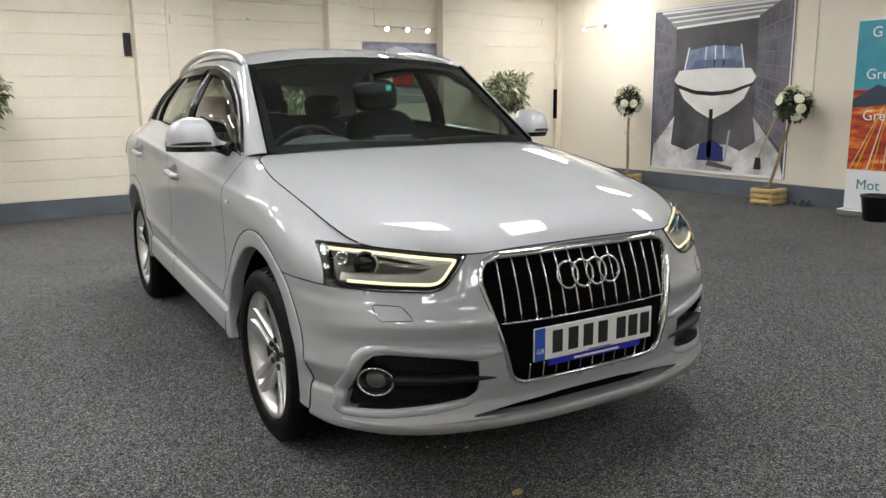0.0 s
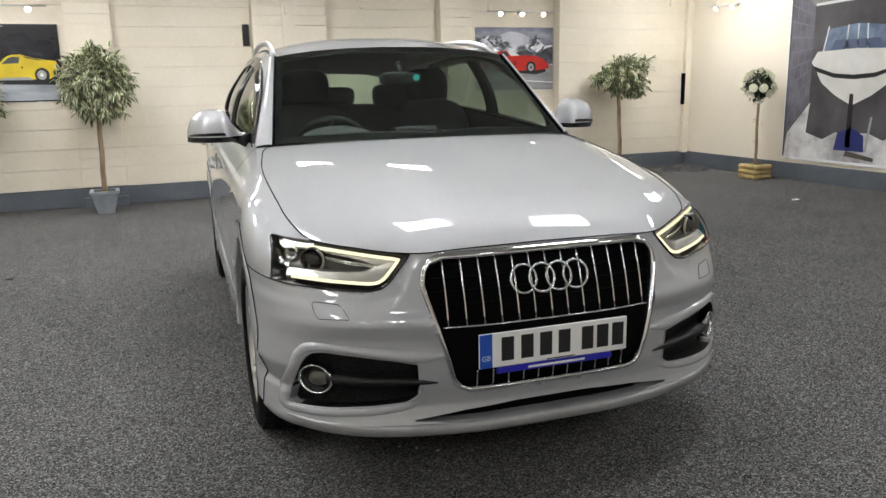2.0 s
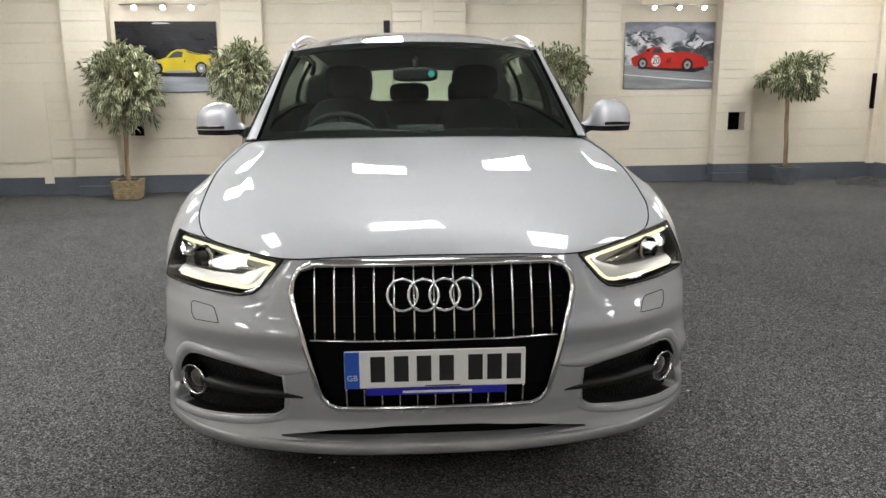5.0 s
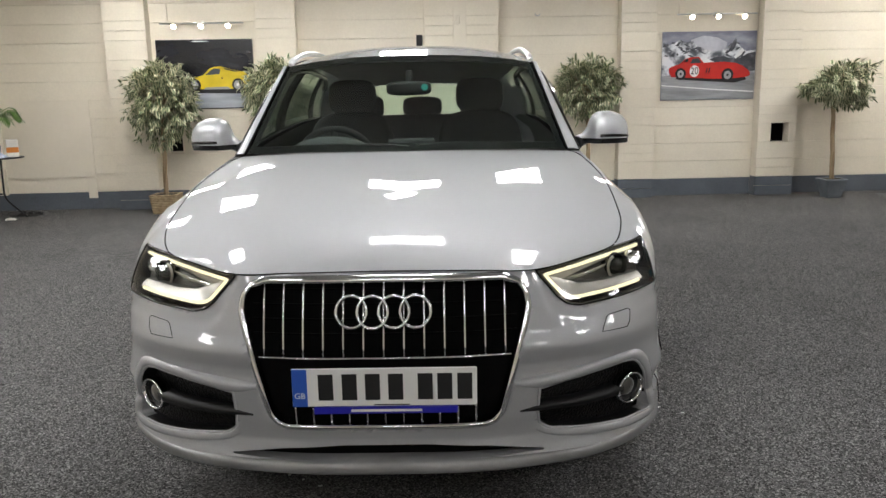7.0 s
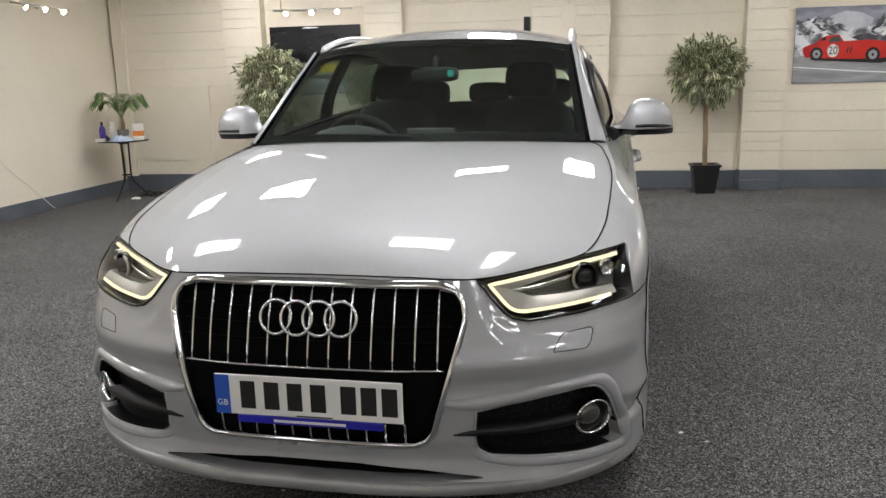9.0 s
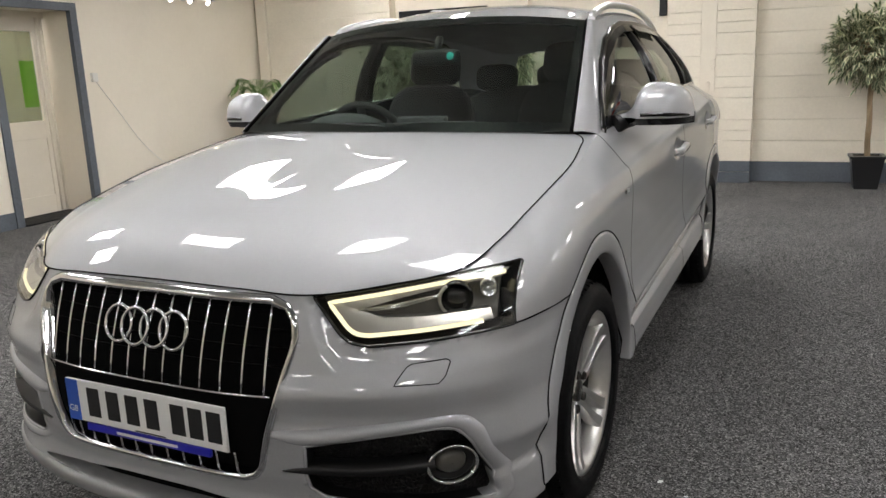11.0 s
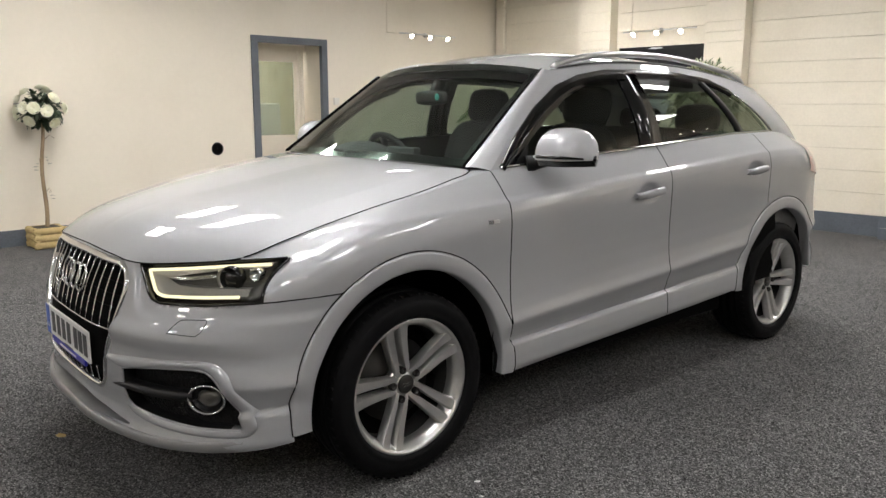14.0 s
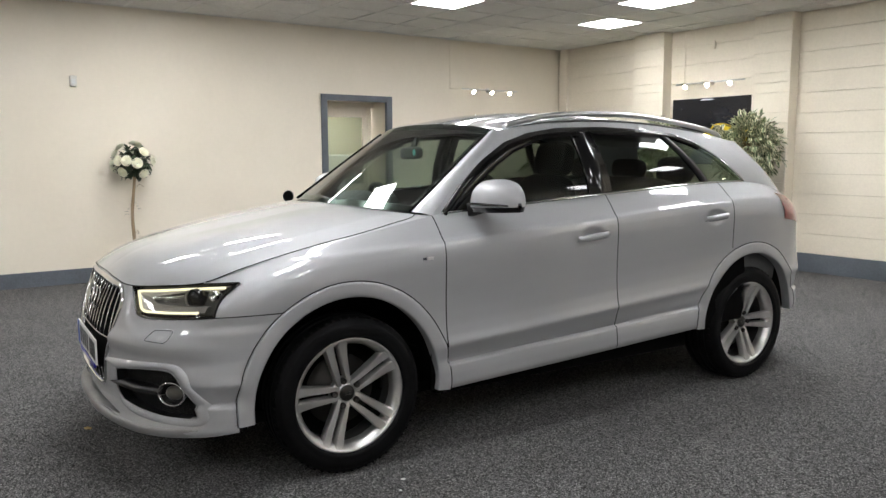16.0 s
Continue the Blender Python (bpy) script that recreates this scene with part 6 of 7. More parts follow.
flat("print_screen", p, [(0.44, 0.49), (0.50, 0.488), (0.62, 0.438), (0.49, 0.43)], P_WHITE, 7, plane)
flat("print_window", p, [(0.25, 0.44), (0.285, 0.475), (0.31, 0.48), (0.305, 0.445)], P_BLACK, 7, plane)
for cx, cz, r in ((0.225, 0.305, 0.070), (0.775, 0.285, 0.078)):
    flat("print_tyre", p, disc(cx, cz, r, sx=0.9), P_BLACK, 7, plane)
    flat("print_rim", p, disc(cx, cz, r * 0.62, sx=0.88), P_GREY, 8, plane)
    flat("print_hub", p, disc(cx, cz, r * 0.2, sx=0.88), P_BLACK, 9, plane)
flat("print_roundel", p, disc(0.385, 0.335, 0.068, sx=0.82), P_WHITE, 8, plane)
lettering("20", 0.125, P_BLACK, p, Matrix.Translation((3.163 + 0.385 * 1.081, BACK - 0.03 - 0.0165, 1.204 + 0.335 * 1.056)) @ pose(0, 0, 0, 90, 0, 0) @ Matrix.Diagonal((0.8, 1, 1, 1)))
for x in (0.515, 0.545):
    flat("print_vent", p, [(x, 0.31), (x + 0.014, 0.31), (x + 0.028, 0.37), (x + 0.014, 0.37)], P_BLACK, 8, plane)

# boat in a block garage, on a vinyl sheet on the east wall; across runs towards the camera (-y)
BRICKP = ground_print("print_pale_blocks", ((0.3, (0.075, 0.072, 0.088)), (0.7, (0.20, 0.19, 0.225))), 3.0)
DUST = ground_print("print_dusty_floor", ((0.35, (0.32, 0.315, 0.32)), (0.48, (0.58, 0.57, 0.57)), (0.6, (0.76, 0.75, 0.75))), 2.6)
DOORP = ground_print("print_roof_sheet", ((0.3, (0.20, 0.20, 0.19)), (0.7, (0.36, 0.36, 0.34))), 2.0)
SHADE = ground_print("print_dark_garage", ((0.3, (0.045, 0.043, 0.049)), (0.7, (0.12, 0.115, 0.125))), 2.0)
HULL = ground_print("print_boat_hull", ((0.3, (0.62, 0.61, 0.58)), (0.7, (0.82, 0.81, 0.78))), 2.0)
P_BLUE = printed("print_blue", (0.02, 0.03, 0.15))
P_SKYB = ground_print("print_pale_blue", ((0.35, (0.10, 0.14, 0.22)), (0.65, (0.24, 0.32, 0.46))), 5.0)
P_JOINT = printed("print_block_joint", (0.21, 0.20, 0.235))
P_WOOD = printed("print_wood", (0.42, 0.28, 0.14))


def raised(q):
    return [(x, z + 0.10) for x, z in q]


p, plane = poster("boat_banner", "large vinyl sheet printed with a motor boat in a block garage", (RIGHT - 0.008, 4.94, 0.26), (0, -1.015, 0), (0, 0, 1.045), (-1, 0, 0), 2.08, 2.06, SHADE)
flat("print_floor", p, [(0.03, 0.03), (2.05, 0.03), (1.98, 0.30), (1.60, 0.72), (1.25, 0.80), (0.75, 0.80), (0.40, 0.70), (0.06, 0.32)], DUST, 0, plane)
flat("print_shadow", p, [(0.36, 0.34), (0.62, 0.27), (0.80, 0.36), (1.25, 0.37), (1.45, 0.30), (1.66, 0.42), (1.60, 0.73), (1.25, 0.81), (0.75, 0.81), (0.40, 0.71)], SHADE, 0.5, plane)
flat("print_wall", p, [(0.03, 0.30), (0.38, 0.70), (0.38, 1.80), (0.10, 2.03), (0.03, 2.03)], BRICKP, 1, plane)
flat("print_wall", p, [(2.05, 0.30), (1.62, 0.72), (1.60, 1.86), (1.96, 2.03), (2.05, 2.03)], BRICKP, 1, plane)
for side in (0, 1):
    for k in range(9):
        f = k / 9
        a, b = (0.33 + 1.69 * f), (0.70 + 1.12 * f)
        x0, x1 = (0.04, 0.378) if side == 0 else (2.04, 1.612)
        flat("print_joint", p, [(x0, a), (x1, b), (x1, b + 0.008), (x0, a + 0.012)], P_JOINT, 2, plane)
for side in (0, 1):
    for k in range(9):
        for j in range(3):
            u = (j + 0.5 * (k % 2) + 0.25) / 3.4
            x0 = (0.04 + 0.338 * u) if side == 0 else (2.04 - 0.428 * u)
            z0, z1 = [(0.33 + 1.69 * f) * (1 - u) + (0.70 + 1.12 * f) * u for f in (k / 9, (k + 1) / 9)]
            flat("print_joint", p, [(x0, z0), (x0 + 0.007, z0), (x0 + 0.007, z1), (x0, z1)], P_JOINT, 2, plane)
flat("print_roof", p, [(0.10, 2.035), (0.38, 1.80), (1.60, 1.86), (1.95, 2.035)], DOORP, 2, plane)
for k, (a, b) in enumerate(((2.0, 2.025), (1.94, 1.958), (1.88, 1.90), (1.80, 1.83))):
    w = 0.13 + 0.085 * k
    flat("print_beam", p, [(w, a), (2.0 - w, a + 0.005 + 0.014 * k), (2.0 - w, b + 0.005 + 0.014 * k), (w, b)], P_WHITE, 3, plane)
flat("print_windscreen", p, raised([(0.52, 1.16), (0.62, 1.43), (1.0, 1.47), (1.38, 1.43), (1.46, 1.18)]), P_SKYB, 3, plane)
for x in (0.52, 0.84, 1.0, 1.14, 1.44):
    flat("print_post", p, raised([(x, 1.14), (x + 0.02, 1.14), (1.0 + (x - 1.0) * 0.85 + 0.02, 1.46), (1.0 + (x - 1.0) * 0.85, 1.46)]), P_WHITE, 4, plane)
flat("print_cabin", p, raised([(0.62, 1.15), (0.70, 1.30), (1.30, 1.30), (1.36, 1.15)]), printed("print_seats", (0.10, 0.13, 0.22)), 4, plane)
flat("print_deck", p, raised([(0.38, 1.06), (0.46, 1.18), (1.0, 1.20), (1.54, 1.18), (1.62, 1.08), (1.55, 0.98), (1.25, 0.90), (1.0, 0.88), (0.72, 0.90), (0.45, 0.98)]), HULL, 5, plane)
flat("print_stripe", p, raised([(0.40, 1.02), (0.45, 0.965), (0.72, 0.885), (1.0, 0.865), (1.28, 0.885), (1.58, 0.985), (1.60, 1.02), (1.28, 0.93), (1.0, 0.91), (0.72, 0.93)]), P_BLACK, 6, plane)
flat("print_hull", p, raised([(0.46, 0.955), (0.72, 0.88), (1.0, 0.86), (1.28, 0.88), (1.54, 0.97), (1.46, 0.82), (1.25, 0.68), (1.02, 0.58), (0.98, 0.58), (0.76, 0.68), (0.55, 0.82)]), HULL, 5, plane)
flat("print_post", p, [(0.955, 0.20), (1.03, 0.20), (1.02, 0.80), (0.965, 0.80)], P_BLACK, 7, plane)
flat("print_frame", p, [(0.80, 0.16), (1.22, 0.16), (1.20, 0.34), (1.04, 0.42), (0.84, 0.36)], P_BLUE, 7, plane)
flat("print_bar", p, [(0.95, 0.10), (1.35, 0.06), (1.36, 0.10), (0.98, 0.16)], printed("print_brown", (0.10, 0.08, 0.07)), 8, plane)
flat("print_bar", p, [(1.22, 0.16), (1.25, 0.16), (1.30, 0.55), (1.27, 0.55)], P_GREY, 8, plane)
flat("print_broom", p, [(1.70, 0.22), (1.725, 0.22), (2.02, 0.95), (2.0, 0.95)], P_WOOD, 8, plane)
flat("print_broom_head", p, [(1.66, 0.10), (1.76, 0.10), (1.75, 0.24), (1.68, 0.24)], P_BLACK, 9, plane)
for x in (0.0, 2.055):
    flat("print_margin", p, [(x + 0.003, 0.003), (x + 0.022, 0.003), (x + 0.022, 2.055), (x + 0.003, 2.055)], P_WHITE, 10, plane)
flat("print_margin", p, [(0.024, 0.003), (2.05, 0.003), (2.05, 0.035), (0.024, 0.035)], P_WHITE, 10, plane)
flat("print_margin", p, [(0.024, 2.035), (2.05, 2.035), (2.05, 2.055), (0.024, 2.055)], P_WHITE, 10, plane)

# pull-up banner by the east wall
TEAL = ground_print("print_teal_sky", ((0.3, (0.02, 0.20, 0.28)), (0.7, (0.05, 0.34, 0.42))), 1.2, (1, 1, 1.5))
STREAK = ground_print("print_light_streaks", ((0.35, (0.10, 0.012, 0.01)), (0.5, (0.50, 0.06, 0.01)), (0.62, (0.80, 0.30, 0.05)), (0.75, (0.9, 0.7, 0.35))), 2.2, (1, 1.0, 5))
b = thing("pullup_banner", "teal and orange printed pull-up banner standing on the carpet", "banner", 6.32, 1.87, 0, 0)
part("base", boxed(-0.09, 0.09, -0.87, 0.02, 0.0, 0.07, 0.01), SATIN, b)
part("sheet", boxed(-0.002, 0.002, -0.85, 0.0, 0.07, 2.02), P_WHITE, b)
part("pole", tube(bmesh.new(), [(0.03, -0.42, 0.06), (0.03, -0.42, 2.0)], 0.01, 8), SATIN, b)
part("top_rail", boxed(-0.012, 0.012, -0.86, 0.01, 2.01, 2.04, 0.003), SATIN, b)
plane = ((-0.002, 0.0, 0.07), (0, -1, 0), (0, 0, 1), (-1, 0, 0))
flat("print_sky", b, [(0.003, 1.25), (0.847, 1.25), (0.847, 1.94), (0.003, 1.94)], TEAL, 0, plane)
flat("print_road", b, [(0.003, 0.42), (0.847, 0.42), (0.847, 1.25), (0.003, 1.25)], STREAK, 0, plane)
flat("print_hill", b, [(0.003, 1.15), (0.25, 1.30), (0.5, 1.22), (0.847, 1.34), (0.847, 1.18), (0.4, 1.10), (0.003, 1.06)], printed("print_dusk", (0.03, 0.05, 0.08)), 1, plane)
streak_rng = random.Random(14)
for k in range(14):
    x0, w0 = 0.03 + 0.058 * k, streak_rng.uniform(0.006, 0.022)
    x1, z1 = 0.42 + (x0 - 0.42) * 0.25, 1.06 + streak_rng.uniform(-0.05, 0.04)
    flat("print_streak", b, [(x0, 0.425), (x0 + w0, 0.425), (x1 + 0.004, z1), (x1, z1)], (P_WHITE, YELLOW, REDP)[k % 3], 1.5, plane)
for text, zt, mat in (("Gre", 1.40, P_WHITE), ("Gre", 0.98, P_WHITE), ("G", 1.82, P_WHITE), ("Mot", 0.26, printed("print_teal_text", (0.02, 0.22, 0.25)))):
    lettering(text, 0.15, mat, b, Matrix.Translation((-0.0095, -0.24 if len(text) > 1 else -0.20, 0.07 + zt)) @ pose(0, 0, 0, 90, 0, -90))
flat("print_text", b, [(0.22, 0.075), (0.7, 0.075), (0.7, 0.09), (0.22, 0.09)], P_GREY, 1, plane)

# ---- plants ----
LEAF = tint(material("ficus_leaf", (0.07, 0.11, 0.05), 0.45), (0.3, (0.035, 0.065, 0.022)), (0.7, (0.11, 0.16, 0.065)), scale=9)
LEAF_EDGE = tint(material("ficus_leaf_edge", (0.5, 0.5, 0.34), 0.5), (0.3, (0.52, 0.52, 0.32)), (0.7, (0.78, 0.76, 0.55)), scale=7)
BARK = tint(material("ficus_bark", (0.22, 0.14, 0.08), 0.85), (0.3, (0.20, 0.14, 0.08)), (0.7, (0.42, 0.31, 0.19)), scale=12, bump=0.6, bump_scale=60, stretch=(1, 1, 0.25))
SOIL = tint(material("dark_moss", (0.05, 0.045, 0.03), 0.95), (0.3, (0.03, 0.03, 0.02)), (0.7, (0.08, 0.07, 0.045)), scale=30, bump=0.8, bump_scale=80)


def leaf(bm, p, d, up, length, width, mats=(0, 1)):
    """A folded pointed leaf with a pale edge."""
    d = Vector(d).normalized()
    s = d.cross(Vector(up))
    s = s.normalized() if s.length > 1e-4 else d.orthogonal().normalized()
    n = s.cross(d)
    rows = []
    for t, w in ((0.0, 0.08), (0.3, 0.85), (0.65, 0.8), (1.0, 0.02)):
        c = Vector(p) + d * (length * t) - n * (length * 0.22 * t * t)
        rows.append([bm.verts.new(c + s * (width * w * k) + n * (abs(k) * width * 0.28 * w)) for k in (-1, -0.52, 0, 0.52, 1)])
    for a, b2 in zip(rows, rows[1:]):
        for k in range(4):
            f = bm.faces.new((a[k], a[k + 1], b2[k + 1], b2[k]))
            f.material_index = mats[1] if k in (0, 3) else mats[0]
            f.smooth = True


def crown(rng, c, size, count, length=0.092, width=0.022, droop=0.0, squash=None):
    bm = bmesh.new()
    twigs = bmesh.new()
    n_twig = count // 9
    for k in range(n_twig):
        while True:
            v = Vector((rng.uniform(-1, 1), rng.uniform(-1, 1), rng.uniform(-1, 1)))
            if 0.12 < v.length < 1:
                break
        v = v.normalized() * (v.length ** 0.45) * rng.uniform(0.78, 1.08)
        if squash:
            v = squash(v)
        tip = Vector((c[0] + v.x * size[0], c[1] + v.y * size[1], c[2] + v.z * size[2] - droop * max(0, -v.z) * rng.random()))
        out = (tip - Vector(c)).normalized()
        base = Vector(c) + (tip - Vector(c)) * 0.45
        if k % 3 == 0:
            tube(twigs, [Vector(c) + (tip - Vector(c)) * 0.1, base, tip], [0.004, 0.003, 0.0015], 4)
        for j in range(9):
            t = rng.uniform(-0.09, 0.02)
            q = tip + out * t + Vector((rng.uniform(-1, 1), rng.uniform(-1, 1), rng.uniform(-1, 1))) * 0.03
            d = out * 0.85 + Vector((rng.uniform(-1, 1), rng.uniform(-1, 1), rng.uniform(-1.0, 0.7)))
            leaf(bm, q, d, (rng.uniform(-0.4, 0.4), rng.uniform(-0.4, 0.4), 1), length * rng.uniform(0.7, 1.2), width * rng.uniform(0.8, 1.2))
    return bm, twigs


def twist_trunk(bm, z0, z1, lean=(0, 0), r=0.023, strands=3):
    for k in range(strands):
        a0 = 2 * math.pi * k / strands
        pts = [(lean[0] * t + 0.6 * r * math.cos(a0 + 5 * t), lean[1] * t + 0.6 * r * math.sin(a0 + 5 * t), z0 + (z1 - z0) * t) for t in np.linspace(0, 1, 14)]
        tube(bm, pts, [r * (0.75 - 0.2 * t) for t in np.linspace(0, 1, 14)], 7)


def tapered_pot(lo, hi, h, wall, rim=0.0):
    """A square pot, wider at the top, with a real hollow."""
    bm = bmesh.new()
    loops = []
    for r, z in ((lo, 0), (hi, h - rim), (hi + (0.014 if rim else 0), h - rim), (hi + (0.014 if rim else 0), h), (hi - wall, h), (hi - wall - 0.01, h - 0.05)):
        loops.append([bm.verts.new((sx * r, sy * r, z)) for sx, sy in ((-1, -1), (1, -1), (1, 1), (-1, 1))])
    for a, b2 in zip(loops, loops[1:]):
        for k in range(4):
            bm.faces.new((a[k], a[(k + 1) % 4], b2[(k + 1) % 4], b2[k]))
    bm.faces.new(loops[0][::-1])
    bm.faces.new(loops[-1])
    return bm


ZINC = tint(material("zinc_pot", (0.30, 0.32, 0.35), 0.45, 0.3), (0.3, (0.24, 0.26, 0.29)), (0.7, (0.36, 0.385, 0.42)), scale=7, bump=0.1, bump_scale=40)
WICKER = tint(material("wicker", (0.35, 0.26, 0.15), 0.8), (0.3, (0.24, 0.17, 0.09)), (0.7, (0.46, 0.36, 0.22)), scale=25, bump=0.3, bump_scale=90)
SLATE_POT = tint(material("slate_pot", (0.13, 0.145, 0.165), 0.5), (0.3, (0.10, 0.115, 0.13)), (0.7, (0.16, 0.18, 0.20)), scale=7)
POT_BLACK = material("black_pot", (0.014, 0.014, 0.015), 0.3)


def ficus(x, y, seed, kind, c, size, count, label, trunk=(0.3, 0.95), lean=(0, 0), squash=None, droop=0.05):
    rng = random.Random(seed)
    t = thing("potted_ficus", label, "plant", x, y, 0, 0)
    if kind == "basket":
        pot = part("basket", tapered_pot(0.125, 0.150, 0.225, 0.02), WICKER, t)
        for k in range(11):
            z = 0.012 + k * 0.0205
            r = 0.125 + 0.025 * z / 0.225 + 0.003
            pts = []
            for (x0, y0), (x1, y1) in zip(((-r, -r), (r, -r), (r, r), (-r, r)), ((r, -r), (r, r), (-r, r), (-r, -r))):
                for f in np.linspace(0, 1, 12, endpoint=False):
                    w = 0.004 * math.sin(f * 12 * math.pi + k * math.pi)
                    px, py = x0 + (x1 - x0) * f, y0 + (y1 - y0) * f
                    pts.append((px * (1 + w / r), py * (1 + w / r), z))
            part("cane", tube(bmesh.new(), pts, 0.0085, 5, closed=True), WICKER, pot)
        top_z = 0.21
    elif kind == "zinc":
        part("pot", tapered_pot(0.085, 0.135, 0.25, 0.02, 0.03), ZINC, t)
        top_z = 0.235
    elif kind == "zinc_wide":
        part("pot", tapered_pot(0.085, 0.125, 0.225, 0.02, 0.02), SLATE_POT, t)
        top_z = 0.22
    else:
        part("pot", tapered_pot(0.105, 0.145, 0.33, 0.02, 0.025), POT_BLACK, t)
        top_z = 0.31
    r = {"basket": 0.118, "zinc": 0.105, "zinc_wide": 0.098, "black": 0.115}[kind]
    bm = boxed(-r, r, -r, r, top_z - 0.012, top_z - 0.002)
    bmesh.ops.subdivide_edges(bm, edges=bm.edges, cuts=5, use_grid_fill=True)
    for v in bm.verts:
        v.co.z += rng.uniform(0, 0.012)
    part("soil", bm, SOIL, t)
    bm = bmesh.new()
    twist_trunk(bm, top_z - 0.01, c[2] - size[2] * 0.45, lean)
    part("trunk", bm, BARK, t)
    lv, tw = crown(rng, (c[0] - x, c[1] - y, c[2]), size, count, squash=squash, droop=droop)
    part("branches", tw, BARK, t)
    tagged(part("leaves", lv, [LEAF, LEAF_EDGE], t), kind="stuff")
    return t


ficus(-2.93, 6.44, 3, "basket", (-2.87, 6.42, 1.36), (0.43, 0.36, 0.41), 2900, "variegated ficus tree with a round crown in a wicker basket", lean=(0.04, 0), droop=0.30)
ficus(-1.565, 6.30, 4, "zinc", (-1.535, 6.30, 1.40), (0.37, 0.35, 0.37), 2900, "variegated ficus tree with a round crown in a tapered zinc pot", lean=(0.03, 0))
ficus(2.195, 6.56, 5, "black", (2.17, 6.55, 1.38), (0.40, 0.34, 0.36), 2900, "variegated ficus tree with a round crown in a black pot", lean=(-0.02, 0))
ficus(5.19, 6.42, 6, "zinc_wide", (5.17, 6.42, 1.36), (0.42, 0.36, 0.32), 2200, "variegated ficus tree with a windswept crown in a low zinc pot", lean=(-0.06, 0),
      squash=lambda v: Vector((v.x, v.y, v.z * (0.75 + 0.35 * v.x) + (0.35 * v.x if v.z > 0 else 0.0))))

# rose trees in log planters
PETAL = tint(material("cream_rose", (0.8, 0.78, 0.66), 0.6), (0.3, (0.90, 0.88, 0.68)), (0.7, (0.95, 0.945, 0.83)), scale=30)
ROSE_LEAF = tint(material("rose_leaf", (0.02, 0.04, 0.018), 0.5), (0.3, (0.014, 0.03, 0.012)), (0.7, (0.035, 0.06, 0.025)), scale=10)
LOG = tint(material("treated_pine", (0.48, 0.36, 0.16), 0.7), (0.3, (0.40, 0.28, 0.10)), (0.7, (0.58, 0.45, 0.22)), scale=8, bump=0.25, bump_scale=50, stretch=(1, 1, 0.4))


def rose_tree(x, y, seed, lean, top, label, r=0.178):
    rng = random.Random(seed)
    t = thing("rose_tree", label, "plant", x, y, 0, 0, group="rose trees in log planters")
    box_ob = part("log_planter", boxed(-0.105, 0.105, -0.105, 0.105, 0.005, 0.185), LOG, t)
    for k in range(3):
        z = 0.034 + k * 0.064
        for a in range(4):
            bm = tube(bmesh.new(), [(-0.145, -0.118, z), (0.145, -0.118, z)], 0.032, 10)
            bm.transform(Matrix.Rotation(math.pi / 2 * a, 4, "Z"))
            part("log", bm, LOG, box_ob)
    bm = boxed(-0.1, 0.1, -0.1, 0.1, 0.18, 0.192)
    part("soil", bm, SOIL, t)
    c = Vector((lean[0], lean[1], top))
    bm = bmesh.new()
    pts = [(lean[0] * f + 0.012 * math.sin(9 * f), lean[1] * f + 0.010 * math.sin(7 * f + 1), 0.18 + (top - 0.24) * f) for f in np.linspace(0, 1, 20)]
    tube(bm, pts, [0.020 - 0.005 * f for f in np.linspace(0, 1, 20)], 8)
    for f, a in ((0.35, 0.5), (0.6, 3.2), (0.8, 1.4)):
        q = Vector(pts[int(f * 19)])
        tube(bm, [q, q + Vector((0.05 * math.cos(a), 0.06 * math.sin(a), 0.05)), q + Vector((0.03 * math.cos(a), 0.1 * math.sin(a), 0.02))], 0.003, 5)
    part("trunk", bm, BARK, t)
    lv = bmesh.new()
    for k in range(420):
        v = Vector((rng.gauss(0, 1), rng.gauss(0, 1), rng.gauss(0, 0.8))).normalized() * rng.uniform(0.5, 1.0)
        q = c + v * r * 0.95
        leaf(lv, q, v + Vector((rng.uniform(-1, 1), rng.uniform(-1, 1), rng.uniform(-1, 0.4))), (0, 0, 1), 0.065 * rng.uniform(0.7, 1.2), 0.024, (0, 0))
    for f, a in ((0.3, 0.8), (0.55, 4.0), (0.62, 2.0)):
        q = Vector(pts[int(f * 19)])
        for j in range(3):
            leaf(lv, q + Vector((0.02, 0.05 * math.sin(a), 0.03 * j)), (math.cos(a + j), math.sin(a + j), 0.2), (0, 0, 1), 0.05, 0.014, (0, 0))
    tagged(part("leaves", lv, ROSE_LEAF, t), kind="stuff")
    for k in range(19):
        v = Vector((rng.gauss(0, 1), rng.gauss(0, 1), rng.gauss(0.55, 0.7))).normalized()
        q = c + v * r * 1.06
        bm = bmesh.new()
        for ring, (nn, rad, lift) in enumerate(((7, 0.058, 0.0), (6, 0.047, 0.013), (5, 0.034, 0.023), (4, 0.020, 0.030))):
            for j in range(nn):
                a = 2 * math.pi * j / nn + ring * 0.6
                rows = []
                for s, (d, h) in enumerate(((0.15, 0.0), (0.7, 0.006), (1.0, 0.017))):
                    w = 0.75 if s == 1 else 0.55
                    rows.append([(rad * d * math.cos(a + e * w), rad * d * math.sin(a + e * w), lift + h * (1.15 - 0.2 * abs(e))) for e in (-1, 0, 1)])
                grid(bm, np.array(rows))
        bm.transform(Matrix.Translation(q) @ v.to_track_quat("Z", "Y").to_matrix().to_4x4())
        part("rose", bm, PETAL, t)
    return t


rose_tree(6.36, 5.05, 11, (0.0, 0.02), 1.20, "white rose tree with an upright stem in a log planter")
rose_tree(6.38, 2.82, 12, (0.0, -0.24), 1.15, "white rose tree with a leaning stem in a log planter")
